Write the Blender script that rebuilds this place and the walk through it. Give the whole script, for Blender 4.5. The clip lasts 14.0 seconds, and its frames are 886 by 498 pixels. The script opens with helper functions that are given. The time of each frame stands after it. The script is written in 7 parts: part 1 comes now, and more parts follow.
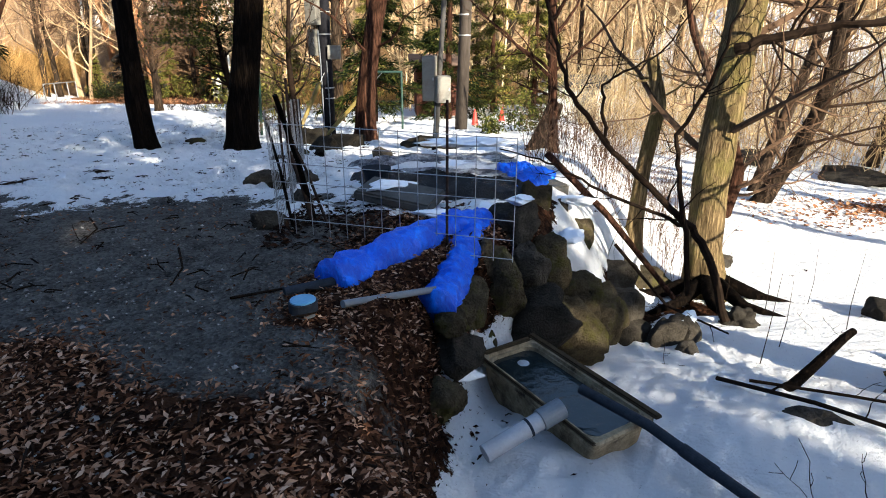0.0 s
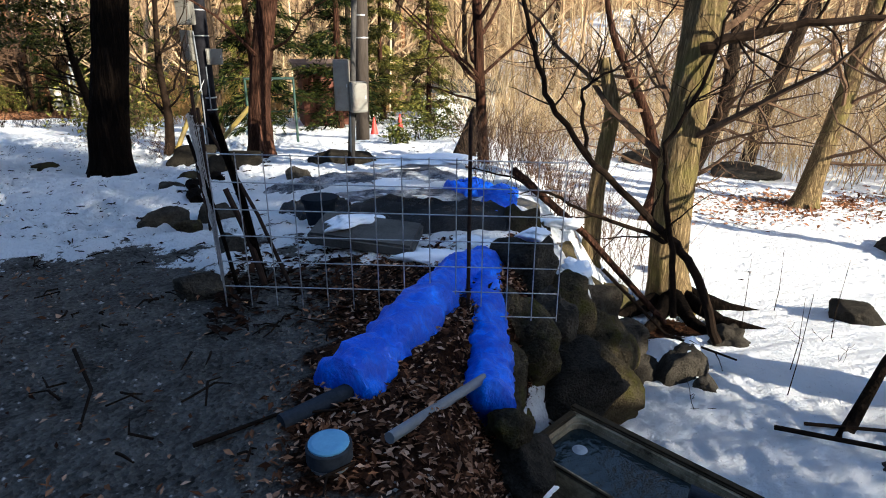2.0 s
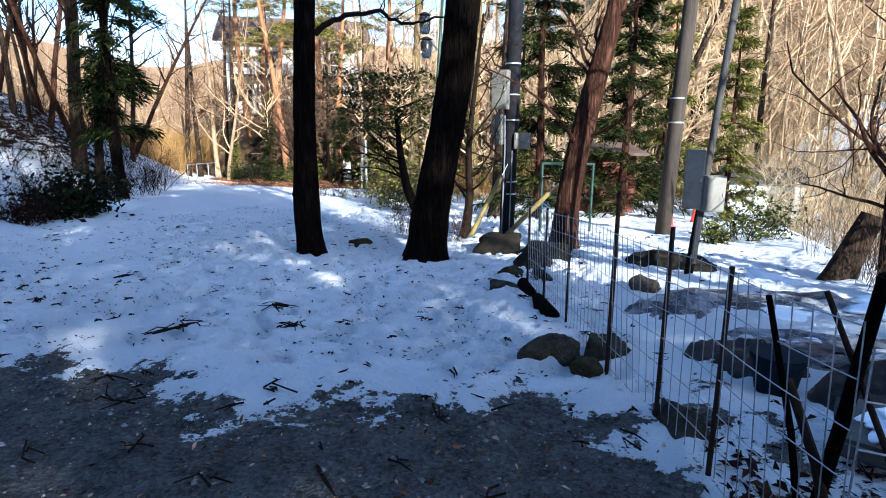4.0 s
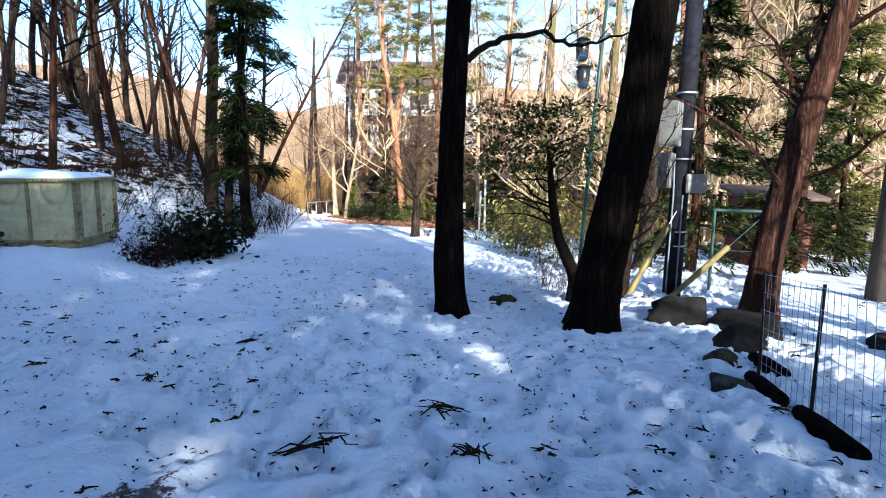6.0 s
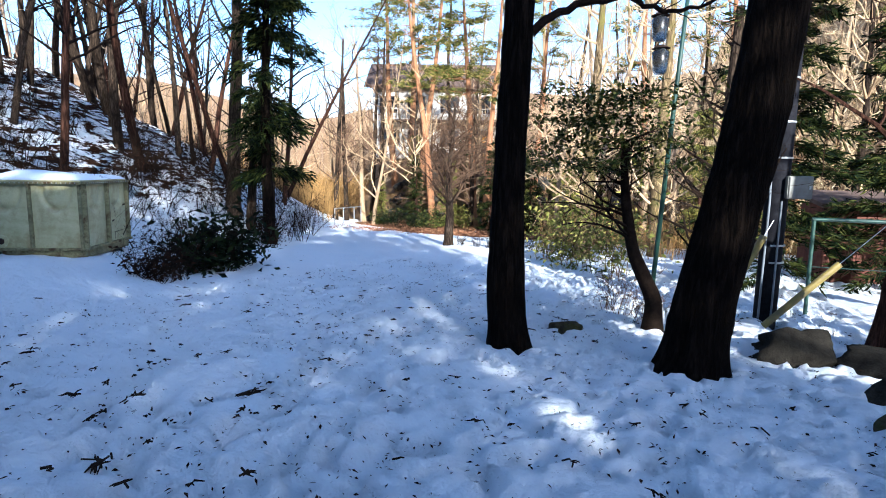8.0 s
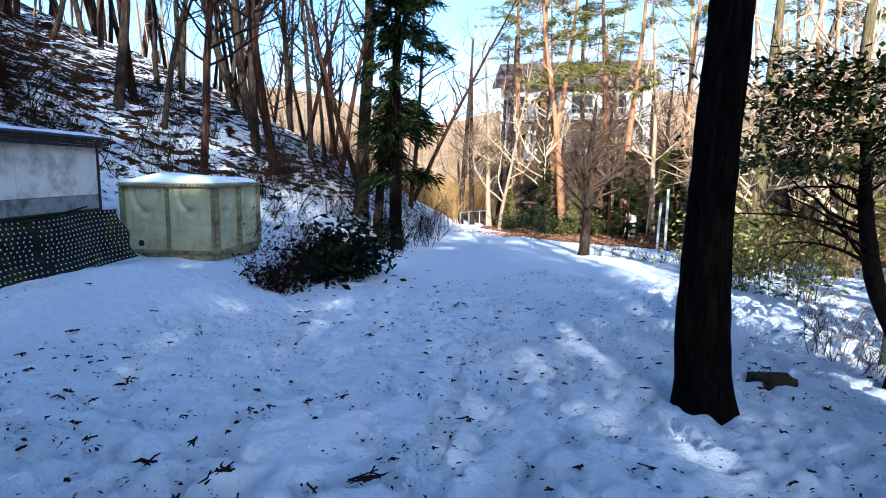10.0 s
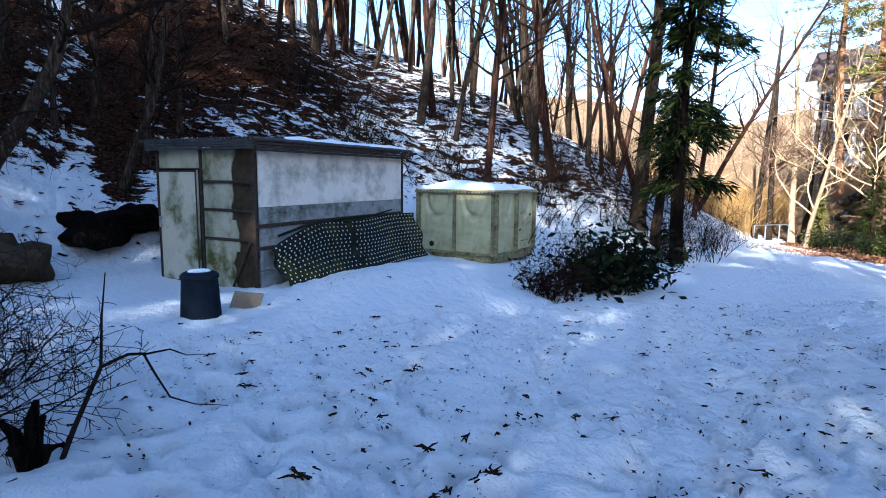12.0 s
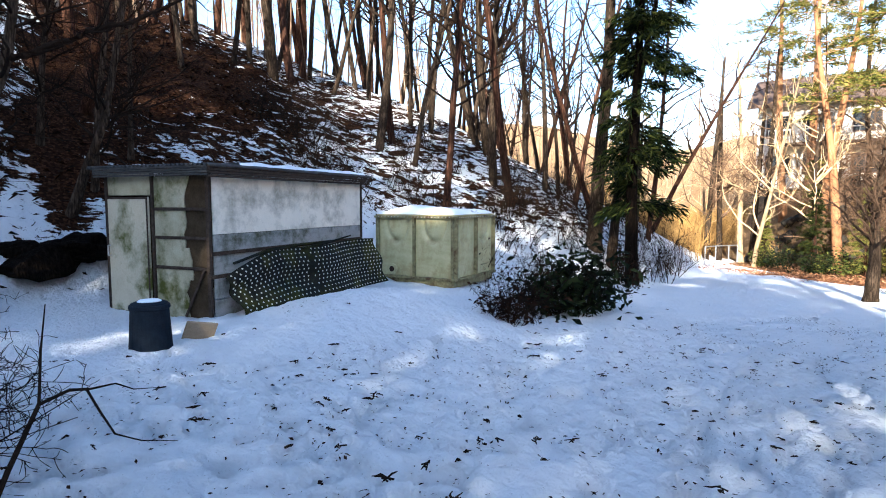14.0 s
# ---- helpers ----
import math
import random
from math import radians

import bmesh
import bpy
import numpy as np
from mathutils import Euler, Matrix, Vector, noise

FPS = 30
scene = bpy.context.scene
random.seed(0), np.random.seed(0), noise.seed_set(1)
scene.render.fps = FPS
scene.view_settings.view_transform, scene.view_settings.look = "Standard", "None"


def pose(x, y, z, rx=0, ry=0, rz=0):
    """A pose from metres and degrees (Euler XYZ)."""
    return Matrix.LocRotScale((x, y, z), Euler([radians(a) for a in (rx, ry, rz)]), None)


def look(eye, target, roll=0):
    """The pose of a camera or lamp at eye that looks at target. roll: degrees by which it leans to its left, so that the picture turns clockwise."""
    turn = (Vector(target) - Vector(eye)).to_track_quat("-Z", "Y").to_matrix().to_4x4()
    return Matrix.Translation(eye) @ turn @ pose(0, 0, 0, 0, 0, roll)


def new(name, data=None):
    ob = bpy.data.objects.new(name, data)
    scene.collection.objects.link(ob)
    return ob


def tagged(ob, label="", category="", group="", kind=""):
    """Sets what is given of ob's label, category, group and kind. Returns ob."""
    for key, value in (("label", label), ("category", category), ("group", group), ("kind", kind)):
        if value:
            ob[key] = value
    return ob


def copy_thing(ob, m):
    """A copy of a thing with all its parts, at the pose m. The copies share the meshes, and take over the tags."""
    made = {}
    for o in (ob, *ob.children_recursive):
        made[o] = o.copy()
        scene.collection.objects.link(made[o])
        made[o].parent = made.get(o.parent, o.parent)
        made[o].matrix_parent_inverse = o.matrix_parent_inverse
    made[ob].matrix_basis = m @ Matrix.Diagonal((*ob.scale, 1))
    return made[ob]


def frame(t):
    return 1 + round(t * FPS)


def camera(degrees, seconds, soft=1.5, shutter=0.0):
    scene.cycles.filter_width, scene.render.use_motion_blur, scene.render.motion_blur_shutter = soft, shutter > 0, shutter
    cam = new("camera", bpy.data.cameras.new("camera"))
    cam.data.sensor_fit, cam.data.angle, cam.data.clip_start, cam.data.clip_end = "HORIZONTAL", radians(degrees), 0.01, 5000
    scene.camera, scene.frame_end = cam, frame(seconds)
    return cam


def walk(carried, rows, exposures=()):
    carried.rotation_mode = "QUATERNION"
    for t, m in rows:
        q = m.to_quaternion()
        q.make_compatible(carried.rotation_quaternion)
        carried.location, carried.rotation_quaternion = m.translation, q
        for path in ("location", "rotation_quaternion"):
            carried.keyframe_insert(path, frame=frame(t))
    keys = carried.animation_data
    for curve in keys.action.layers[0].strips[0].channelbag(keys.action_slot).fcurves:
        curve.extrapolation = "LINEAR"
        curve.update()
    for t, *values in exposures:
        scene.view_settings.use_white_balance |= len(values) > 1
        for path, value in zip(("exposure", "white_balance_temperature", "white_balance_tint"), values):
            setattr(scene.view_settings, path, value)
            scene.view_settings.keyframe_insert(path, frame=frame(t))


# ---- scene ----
cam = camera(75.1, 14.0, 1.0)
METRES, EYE, TILT, LEAN, TURN = 8.5, 1.5, -20.0, 0.0, 0.0
ROWS = [
    (0.0, 0.0, 0.0, 0.0, -0.0, 0.0, -0.0),
    (0.5, -0.019, 0.0457, 0.011, -6.97, -1.8, 2.62),
    (1.0, -0.0436, 0.0764, 0.0201, -13.01, -3.02, 4.89),
    (1.5, -0.065, 0.105, 0.0288, -14.96, -2.5, 5.51),
    (2.0, -0.0918, 0.1399, 0.0427, -12.04, 0.05, 4.34),
    (2.5, -0.1425, 0.1806, 0.0596, -6.52, 3.26, 2.14),
    (3.0, -0.1883, 0.2257, 0.0744, -0.94, 5.59, 0.05),
    (3.5, -0.2297, 0.273, 0.0924, 3.52, 6.61, -1.64),
    (4.0, -0.2653, 0.3051, 0.1118, 8.79, 7.61, -3.69),
    (6.5, -0.4196, 0.4834, 0.1747, 19.27, 10.7, -7.44),
    (7.0, -0.4407, 0.5163, 0.1812, 20.08, 10.61, -7.75),
    (9.5, -0.5721, 0.6998, 0.2394, 25.51, 11.24, -9.55),
    (10.0, -0.5946, 0.7145, 0.2443, 32.57, 9.09, -11.69),
    (10.5, -0.606, 0.72, 0.2458, 40.57, 6.45, -13.94),
    (11.0, -0.6108, 0.7206, 0.2444, 48.48, 4.75, -15.83),
    (11.5, -0.6109, 0.72, 0.245, 54.62, 3.66, -17.06),
    (12.0, -0.6104, 0.7201, 0.2468, 59.33, 2.87, -17.87),
    (12.5, -0.6097, 0.7203, 0.2462, 62.98, 2.15, -18.37),
    (13.0, -0.6113, 0.7209, 0.2463, 65.31, 1.82, -18.67),
    (13.5, -0.6108, 0.7203, 0.2462, 63.16, 3.0, -18.21),
    (14.0, -0.6092, 0.7231, 0.2473, 55.4, 6.53, -16.69),
]
walk(cam, [(t, pose(0, 0, EYE, TILT, LEAN, TURN) @ pose(METRES * x, METRES * y, METRES * z, 90 + pitch, roll, yaw)) for t, x, y, z, yaw, pitch, roll in ROWS], exposures=[(0.0, 1.83, 6000, 8), (1.0, 1.78, 5950, 8), (2.0, 1.6, 5850, 8), (3.0, 1.74, 5550, 8), (4.0, 1.74, 4950, 8), (6.5, 1.89, 4900, 8), (9.5, 1.89, 4880, 8), (10.5, 1.79, 4530, 8), (11.5, 1.99, 4730, 8), (12.5, 2.24, 5080, 8), (14.0, 2.39, 5580, 8)])

# ---- daylight ----
SUN_AZ = (0.6, -0.8)          # the way to the sun on the plan
SUN_EL = radians(24)
world = bpy.data.worlds.new("sky")
scene.world = world
world.use_nodes = True
wn = world.node_tree
sky = wn.nodes.new("ShaderNodeTexSky")
sky.sky_type, sky.sun_disc = "NISHITA", False
sky.sun_elevation, sky.sun_rotation = SUN_EL, math.atan2(SUN_AZ[0], SUN_AZ[1])
wn.links.new(sky.outputs[0], wn.nodes["Background"].inputs[0])
wn.nodes["Background"].inputs[1].default_value = 0.1
sun = new("sun", bpy.data.lights.new("sun", "SUN"))
sun.data.energy, sun.data.angle, sun.data.color = 5.0, radians(0.5), (1.0, 0.85, 0.64)
sun.matrix_world = look((0, 0, 60), (-SUN_AZ[0] * math.cos(SUN_EL), -SUN_AZ[1] * math.cos(SUN_EL), 60 - math.sin(SUN_EL)))


# ---- materials ----
def nodes_of(name, rough=0.8, metal=0.0):
    m = bpy.data.materials.new(name)
    m.use_nodes = True
    nt = m.node_tree
    b = nt.nodes["Principled BSDF"]
    b.inputs["Roughness"].default_value = rough
    b.inputs["Metallic"].default_value = metal
    b.inputs["Specular IOR Level"].default_value = 0.5 if rough < 0.6 else 0.03
    return m, nt, b


def noise_node(nt, scale, detail=4, rough=0.6, vec=None, dims=None):
    n = nt.nodes.new("ShaderNodeTexNoise")
    n.inputs["Scale"].default_value, n.inputs["Detail"].default_value, n.inputs["Roughness"].default_value = scale, detail, rough
    if vec is not None:
        nt.links.new(vec, n.inputs["Vector"])
    return n


def ramp_node(nt, fac, stops):
    r = nt.nodes.new("ShaderNodeValToRGB")
    el = r.color_ramp.elements
    while len(el) < len(stops):
        el.new(0.5)
    for e, (p, c) in zip(el, stops):
        e.position, e.color = p, (*c, 1)
    nt.links.new(fac, r.inputs[0])
    return r


def mix_node(nt, fac, a, b, blend="MIX"):
    m = nt.nodes.new("ShaderNodeMix")
    m.data_type, m.blend_type = "RGBA", blend
    for sock, v in ((m.inputs[0], fac), (m.inputs[6], a), (m.inputs[7], b)):
        if isinstance(v, (int, float)):
            sock.default_value = v
        elif isinstance(v, tuple):
            sock.default_value = (*v, 1)
        else:
            nt.links.new(v, sock)
    return m.outputs[2]


def bump_node(nt, height, strength, dist, b, normal=None):
    n = nt.nodes.new("ShaderNodeBump")
    n.inputs["Strength"].default_value, n.inputs["Distance"].default_value = strength, dist
    nt.links.new(height, n.inputs["Height"])
    if normal is not None:
        nt.links.new(normal, n.inputs["Normal"])
    nt.links.new(n.outputs[0], b.inputs["Normal"])
    return n.outputs[0]


def math_node(nt, op, a, b):
    n = nt.nodes.new("ShaderNodeMath")
    n.operation = op
    for sock, v in zip(n.inputs, (a, b)):
        if isinstance(v, (int, float)):
            sock.default_value = v
        else:
            nt.links.new(v, sock)
    return n.outputs[0]


def plain(name, dark, light, scale=6.0, rough=0.8, metal=0.0, bump=0.3, dist=0.01, stretch=(1, 1, 1), stain=None, stain_scale=1.2, vary=0.0, fine=60.0, ridge=False):
    """A surface in two tones with grain, relief and, if given, stains."""
    m, nt, b = nodes_of(name, rough, metal)
    tc = nt.nodes.new("ShaderNodeTexCoord")
    mp = nt.nodes.new("ShaderNodeMapping")
    mp.inputs["Scale"].default_value = stretch
    nt.links.new(tc.outputs["Object"], mp.inputs[0])
    n1 = noise_node(nt, scale, 6, 0.65, mp.outputs[0])
    n2 = noise_node(nt, fine, 3, 0.6, mp.outputs[0])
    f1 = n1.outputs["Fac"]
    # ridge: shade painted into the cracks and creases, lit tone on the plates
    if ridge:
        f1 = math_node(nt, "MULTIPLY", math_node(nt, "ABSOLUTE", math_node(nt, "SUBTRACT", f1, 0.5), 0), 5.0)
    col = ramp_node(nt, f1, [(0.15, dark), (0.8, light)] if ridge else [(0.3, dark), (0.7, light)]).outputs[0]
    col = mix_node(nt, 0.35, col, ramp_node(nt, n2.outputs["Fac"], [(0.3, dark), (0.7, light)]).outputs[0])
    if stain:
        n3 = noise_node(nt, stain_scale, 5, 0.7, tc.outputs["Object"])
        fac = ramp_node(nt, n3.outputs["Fac"], [(0.48, (0, 0, 0)), (0.66, (1, 1, 1))]).outputs[0]
        col = mix_node(nt, fac, col, stain)
    if vary:
        oi = nt.nodes.new("ShaderNodeObjectInfo")
        hs = nt.nodes.new("ShaderNodeHueSaturation")
        nt.links.new(math_node(nt, "ADD", math_node(nt, "MULTIPLY", oi.outputs["Random"], 2 * vary), 1 - vary), hs.inputs["Value"])
        nt.links.new(col, hs.inputs["Color"])
        col = hs.outputs[0]
    nt.links.new(col, b.inputs["Base Color"])
    bump_node(nt, mix_node(nt, 0.3 if ridge else 0.5, f1, n2.outputs["Fac"]), bump, dist, b)
    return m


def leafy(name, tones, rough=0.6):
    """Leaves or needles that differ piece by piece."""
    m, nt, b = nodes_of(name, rough)
    g = nt.nodes.new("ShaderNodeNewGeometry")
    r = ramp_node(nt, g.outputs["Random Per Island"], [(i / (len(tones) - 1), c) for i, c in enumerate(tones)])
    nt.links.new(r.outputs[0], b.inputs["Base Color"])
    return m


def ground_material():
    m, nt, b = nodes_of("ground_cover", 0.85)
    at = {}
    for key in ("melt", "litter"):
        a = nt.nodes.new("ShaderNodeAttribute")
        a.attribute_name = key
        at[key] = a.outputs["Fac"]
    geo = nt.nodes.new("ShaderNodeNewGeometry").outputs["Position"]
    n_edge = noise_node(nt, 3.0, 8, 0.7, geo)
    n_fine = noise_node(nt, 28.0, 6, 0.7, geo)
    n_big = noise_node(nt, 0.8, 5, 0.6, geo)
    # snow
    snow = ramp_node(nt, n_big.outputs["Fac"], [(0.3, (0.88, 0.905, 0.93)), (0.7, (0.94, 0.945, 0.95))]).outputs[0]
    specks = ramp_node(nt, noise_node(nt, 22.0, 5, 0.75, geo).outputs["Fac"], [(0.63, (0, 0, 0)), (0.7, (1, 1, 1))]).outputs[0]
    snow = mix_node(nt, math_node(nt, "MULTIPLY", specks, 0.5), snow, (0.16, 0.12, 0.09))
    # gravel
    vor = nt.nodes.new("ShaderNodeTexVoronoi")
    vor.inputs["Scale"].default_value = 55
    nt.links.new(geo, vor.inputs["Vector"])
    grit = ramp_node(nt, vor.outputs["Color"], [(0.1, (0.045, 0.043, 0.04)), (0.9, (0.26, 0.25, 0.23))]).outputs[0]
    dirt = ramp_node(nt, noise_node(nt, 5.0, 8, 0.75, geo).outputs["Fac"], [(0.38, (0.012, 0.01, 0.009)), (0.62, (0.21, 0.2, 0.185))]).outputs[0]
    gravel = mix_node(nt, 0.5, grit, dirt)
    # leaf litter and soil
    vl = nt.nodes.new("ShaderNodeTexVoronoi")
    vl.inputs["Scale"].default_value = 24
    nt.links.new(geo, vl.inputs["Vector"])
    leaves = ramp_node(nt, vl.outputs["Color"], [(0.1, (0.006, 0.003, 0.002)), (0.5, (0.035, 0.015, 0.008)), (0.9, (0.16, 0.075, 0.04))]).outputs[0]
    leaves = mix_node(nt, 0.5, leaves, ramp_node(nt, n_fine.outputs["Fac"], [(0.3, (0.008, 0.005, 0.003)), (0.7, (0.055, 0.024, 0.012))]).outputs[0])
    # far litter paled to tan, with the sunlight put into its colour
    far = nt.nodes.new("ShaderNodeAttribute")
    far.attribute_name = "sunlit_dry"
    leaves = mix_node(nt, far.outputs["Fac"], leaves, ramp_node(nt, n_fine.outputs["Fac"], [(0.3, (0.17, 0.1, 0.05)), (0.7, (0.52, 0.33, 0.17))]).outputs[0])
    lit_f = math_node(nt, "ADD", at["litter"], math_node(nt, "MULTIPLY", math_node(nt, "SUBTRACT", n_edge.outputs["Fac"], 0.5), 1.6))
    lit_f = ramp_node(nt, lit_f, [(0.45, (0, 0, 0)), (0.6, (1, 1, 1))]).outputs[0]
    bare = mix_node(nt, lit_f, gravel, leaves)
    mf = math_node(nt, "ADD", at["melt"], math_node(nt, "MULTIPLY", math_node(nt, "SUBTRACT", n_edge.outputs["Fac"], 0.5), 2.3))
    sl = nt.nodes.new("ShaderNodeAttribute")
    sl.attribute_name = "slope"
    mp = nt.nodes.new("ShaderNodeMapping")
    mp.inputs["Scale"].default_value = (2.6, 0.75, 2.6)
    nt.links.new(geo, mp.inputs[0])
    n_str = noise_node(nt, 1.6, 6, 0.72, mp.outputs[0])
    mf = math_node(nt, "ADD", mf, math_node(nt, "MULTIPLY", math_node(nt, "MULTIPLY", math_node(nt, "SUBTRACT", n_str.outputs["Fac"], 0.5), 3.2), sl.outputs["Fac"]))
    mf = math_node(nt, "ADD", mf, math_node(nt, "MULTIPLY", math_node(nt, "SUBTRACT", n_fine.outputs["Fac"], 0.5), 0.45))
    mf = ramp_node(nt, mf, [(0.49, (0, 0, 0)), (0.53, (1, 1, 1))]).outputs[0]
    nt.links.new(mix_node(nt, mf, snow, bare), b.inputs["Base Color"])
    hs = noise_node(nt, 9.0, 8, 0.68, geo)
    # trodden dimples
    vp = nt.nodes.new("ShaderNodeTexVoronoi")
    vp.inputs["Scale"].default_value = 4.6
    nt.links.new(mix_node(nt, 0.12, geo, noise_node(nt, 2.5, 3, 0.6, geo).outputs["Color"]), vp.inputs["Vector"])
    dimple = ramp_node(nt, vp.outputs["Distance"], [(0.12, (0, 0, 0)), (0.36, (1, 1, 1))]).outputs[0]
    hb = mix_node(nt, 0.6, vor.outputs["Distance"], n_fine.outputs["Fac"])
    h = mix_node(nt, mf, math_node(nt, "ADD", math_node(nt, "ADD", hs.outputs["Fac"], math_node(nt, "MULTIPLY", dimple, 0.22)), 0.4), hb)
    bump_node(nt, h, 1.0, 0.17, b)
    return m


M_GROUND = ground_material()
# set near black, so the trunks' deep shade is partly in the colour
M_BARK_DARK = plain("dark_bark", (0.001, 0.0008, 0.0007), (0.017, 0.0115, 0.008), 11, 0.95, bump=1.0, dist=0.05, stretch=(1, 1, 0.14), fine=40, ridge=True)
M_BARK = plain("grey_brown_bark", (0.01, 0.007, 0.005), (0.1, 0.07, 0.048), 12, 0.95, bump=1.0, dist=0.03, stretch=(1, 1, 0.18), vary=0.3, ridge=True)
M_BARK_MOSS = plain("mossy_ribbed_bark", (0.06, 0.04, 0.02), (0.4, 0.29, 0.15), 18, 0.95, bump=1.0, dist=0.04, stretch=(1, 1, 0.1), stain=(0.15, 0.13, 0.04), ridge=True)
M_BARK_RED = plain("red_brown_bark", (0.012, 0.006, 0.004), (0.115, 0.055, 0.035), 12, 0.95, bump=1.0, dist=0.03, stretch=(1, 1, 0.13), vary=0.2, ridge=True)
M_BARK_PINE = plain("orange_pine_bark", (0.14, 0.06, 0.03), (0.42, 0.21, 0.1), 7, 0.95, bump=0.8, dist=0.03, stretch=(1, 1, 0.3), vary=0.15)
# brighter copies of bark and twigs, with the valley's sunlight in their tone
M_BARK_SUNLIT = plain("sunlit_tan_bark", (0.14, 0.09, 0.05), (0.46, 0.33, 0.2), 10, 0.95, bump=0.8, dist=0.03, stretch=(1, 1, 0.2), vary=0.3)
M_TWIG_SUNLIT = plain("sunlit_tan_twigs", (0.26, 0.17, 0.09), (0.58, 0.42, 0.25), 12, 0.9, vary=0.3)
M_TWIG = plain("twig_bark", (0.045, 0.028, 0.018), (0.17, 0.105, 0.065), 12, 0.9, vary=0.3)
# near-black copy of the twig tone; on the slope it stands for shade
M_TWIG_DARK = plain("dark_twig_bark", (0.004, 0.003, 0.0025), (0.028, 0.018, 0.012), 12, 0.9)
# far twigs raised in tone to carry the sun on the valley
M_WOODS = leafy("sunlit_far_twigs", [(0.14, 0.09, 0.05), (0.45, 0.32, 0.17), (0.66, 0.5, 0.28), (0.74, 0.6, 0.38), (0.66, 0.49, 0.27)], 0.9)
M_HILL = leafy("pinkish_far_twigs", [(0.1, 0.06, 0.04), (0.27, 0.18, 0.12), (0.4, 0.29, 0.2)], 0.9)
M_GRASS = leafy("dry_grass", [(0.13, 0.07, 0.025), (0.33, 0.19, 0.065), (0.45, 0.28, 0.1)], 0.9)
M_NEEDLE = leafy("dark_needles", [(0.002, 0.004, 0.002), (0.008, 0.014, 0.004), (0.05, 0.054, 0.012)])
M_NEEDLE_PINE = leafy("pine_needles", [(0.025, 0.035, 0.01), (0.1, 0.1, 0.02), (0.24, 0.2, 0.05)])
M_LEAF_GREEN = leafy("glossy_leaves", [(0.015, 0.024, 0.006), (0.05, 0.062, 0.014), (0.16, 0.15, 0.035)], 0.75)
M_LEAF_SUN = leafy("yellow_green_leaves", [(0.05, 0.06, 0.012), (0.14, 0.14, 0.03), (0.3, 0.26, 0.07)], 0.7)
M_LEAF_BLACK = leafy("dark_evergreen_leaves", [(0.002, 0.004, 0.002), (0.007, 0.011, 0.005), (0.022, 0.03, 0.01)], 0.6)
M_LEAF_DEAD = leafy("fallen_leaves", [(0.02, 0.009, 0.005), (0.1, 0.043, 0.022), (0.24, 0.115, 0.06), (0.48, 0.32, 0.22)], 0.7)
# darkened further so that the slope's deep shade is in the leaf colour
M_LEAF_DARK = leafy("wet_shaded_leaves", [(0.005, 0.003, 0.002), (0.016, 0.007, 0.004), (0.04, 0.019, 0.011)], 0.6)
M_ROCK = plain("field_stone", (0.006, 0.005, 0.0045), (0.085, 0.075, 0.06), 6, 0.9, bump=1.0, dist=0.06, vary=0.35)
M_ROCK_MOSS = plain("mossy_stone", (0.005, 0.0045, 0.0035), (0.11, 0.088, 0.055), 9, 0.9, bump=1.0, dist=0.08, stain=(0.06, 0.055, 0.016), stain_scale=5, vary=0.25)
# darker tone of field_stone for the large bed stones
M_ROCK_DARK = plain("dark_stone", (0.004, 0.0035, 0.003), (0.04, 0.035, 0.027), 6, 0.9, bump=1.0, dist=0.06)
M_PEBBLE = leafy("grit", [(0.08, 0.075, 0.07), (0.2, 0.19, 0.18), (0.36, 0.35, 0.33)], 0.9)
M_SNOW = plain("snow", (0.74, 0.78, 0.84), (0.85, 0.87, 0.89), 5, 0.8, bump=0.5, dist=0.03)
M_STEEL = plain("galvanised_wire", (0.3, 0.31, 0.32), (0.55, 0.56, 0.57), 30, 0.45, 0.7)
M_RUST = plain("rusty_rod", (0.014, 0.01, 0.008), (0.055, 0.034, 0.026), 25, 0.8)
M_BLUE = plain("blue_sheet", (0.0, 0.05, 0.55), (0.001, 0.2, 1.0), 6, 0.48, bump=0.6, dist=0.03, ridge=True, stretch=(1, 1, 0.6))
M_BLACK_PIPE = plain("black_pipe", (0.014, 0.018, 0.024), (0.035, 0.043, 0.056), 20, 0.62)
# black tone that stands for the shade on the utility pole
M_SHADE_WRAP = plain("shade_black_wrap", (0.006, 0.006, 0.008), (0.022, 0.022, 0.026), 12, 0.75, bump=0.2)
M_POST_DARK = plain("tarnished_post", (0.03, 0.03, 0.03), (0.09, 0.085, 0.08), 14, 0.7, 0.2)
M_PVC = plain("grey_pvc", (0.3, 0.31, 0.33), (0.42, 0.43, 0.45), 9, 0.45, bump=0.1)
M_PVC_DARK = plain("dark_grey_pvc", (0.1, 0.115, 0.13), (0.17, 0.19, 0.21), 9, 0.45, bump=0.1)
M_CAP_BLUE = plain("blue_cap", (0.06, 0.2, 0.38), (0.12, 0.32, 0.52), 9, 0.5, bump=0.1)
M_TROUGH = plain("trough_rim", (0.12, 0.09, 0.05), (0.4, 0.33, 0.22), 9, 0.6, stain=(0.04, 0.03, 0.02), stain_scale=5)
M_TARP = plain("black_tarpaulin", (0.003, 0.0035, 0.005), (0.02, 0.022, 0.028), 9, 0.26, bump=1.0, dist=0.06, ridge=True)
M_TARP_GREY = plain("grey_blue_tarpaulin", (0.012, 0.017, 0.03), (0.13, 0.16, 0.22), 8, 0.3, bump=1.0, dist=0.06, ridge=True, stain=(0.62, 0.65, 0.7), stain_scale=3.2)
M_BLOCK = plain("rough_concrete", (0.1, 0.09, 0.075), (0.26, 0.24, 0.2), 9, 0.9, bump=0.4)
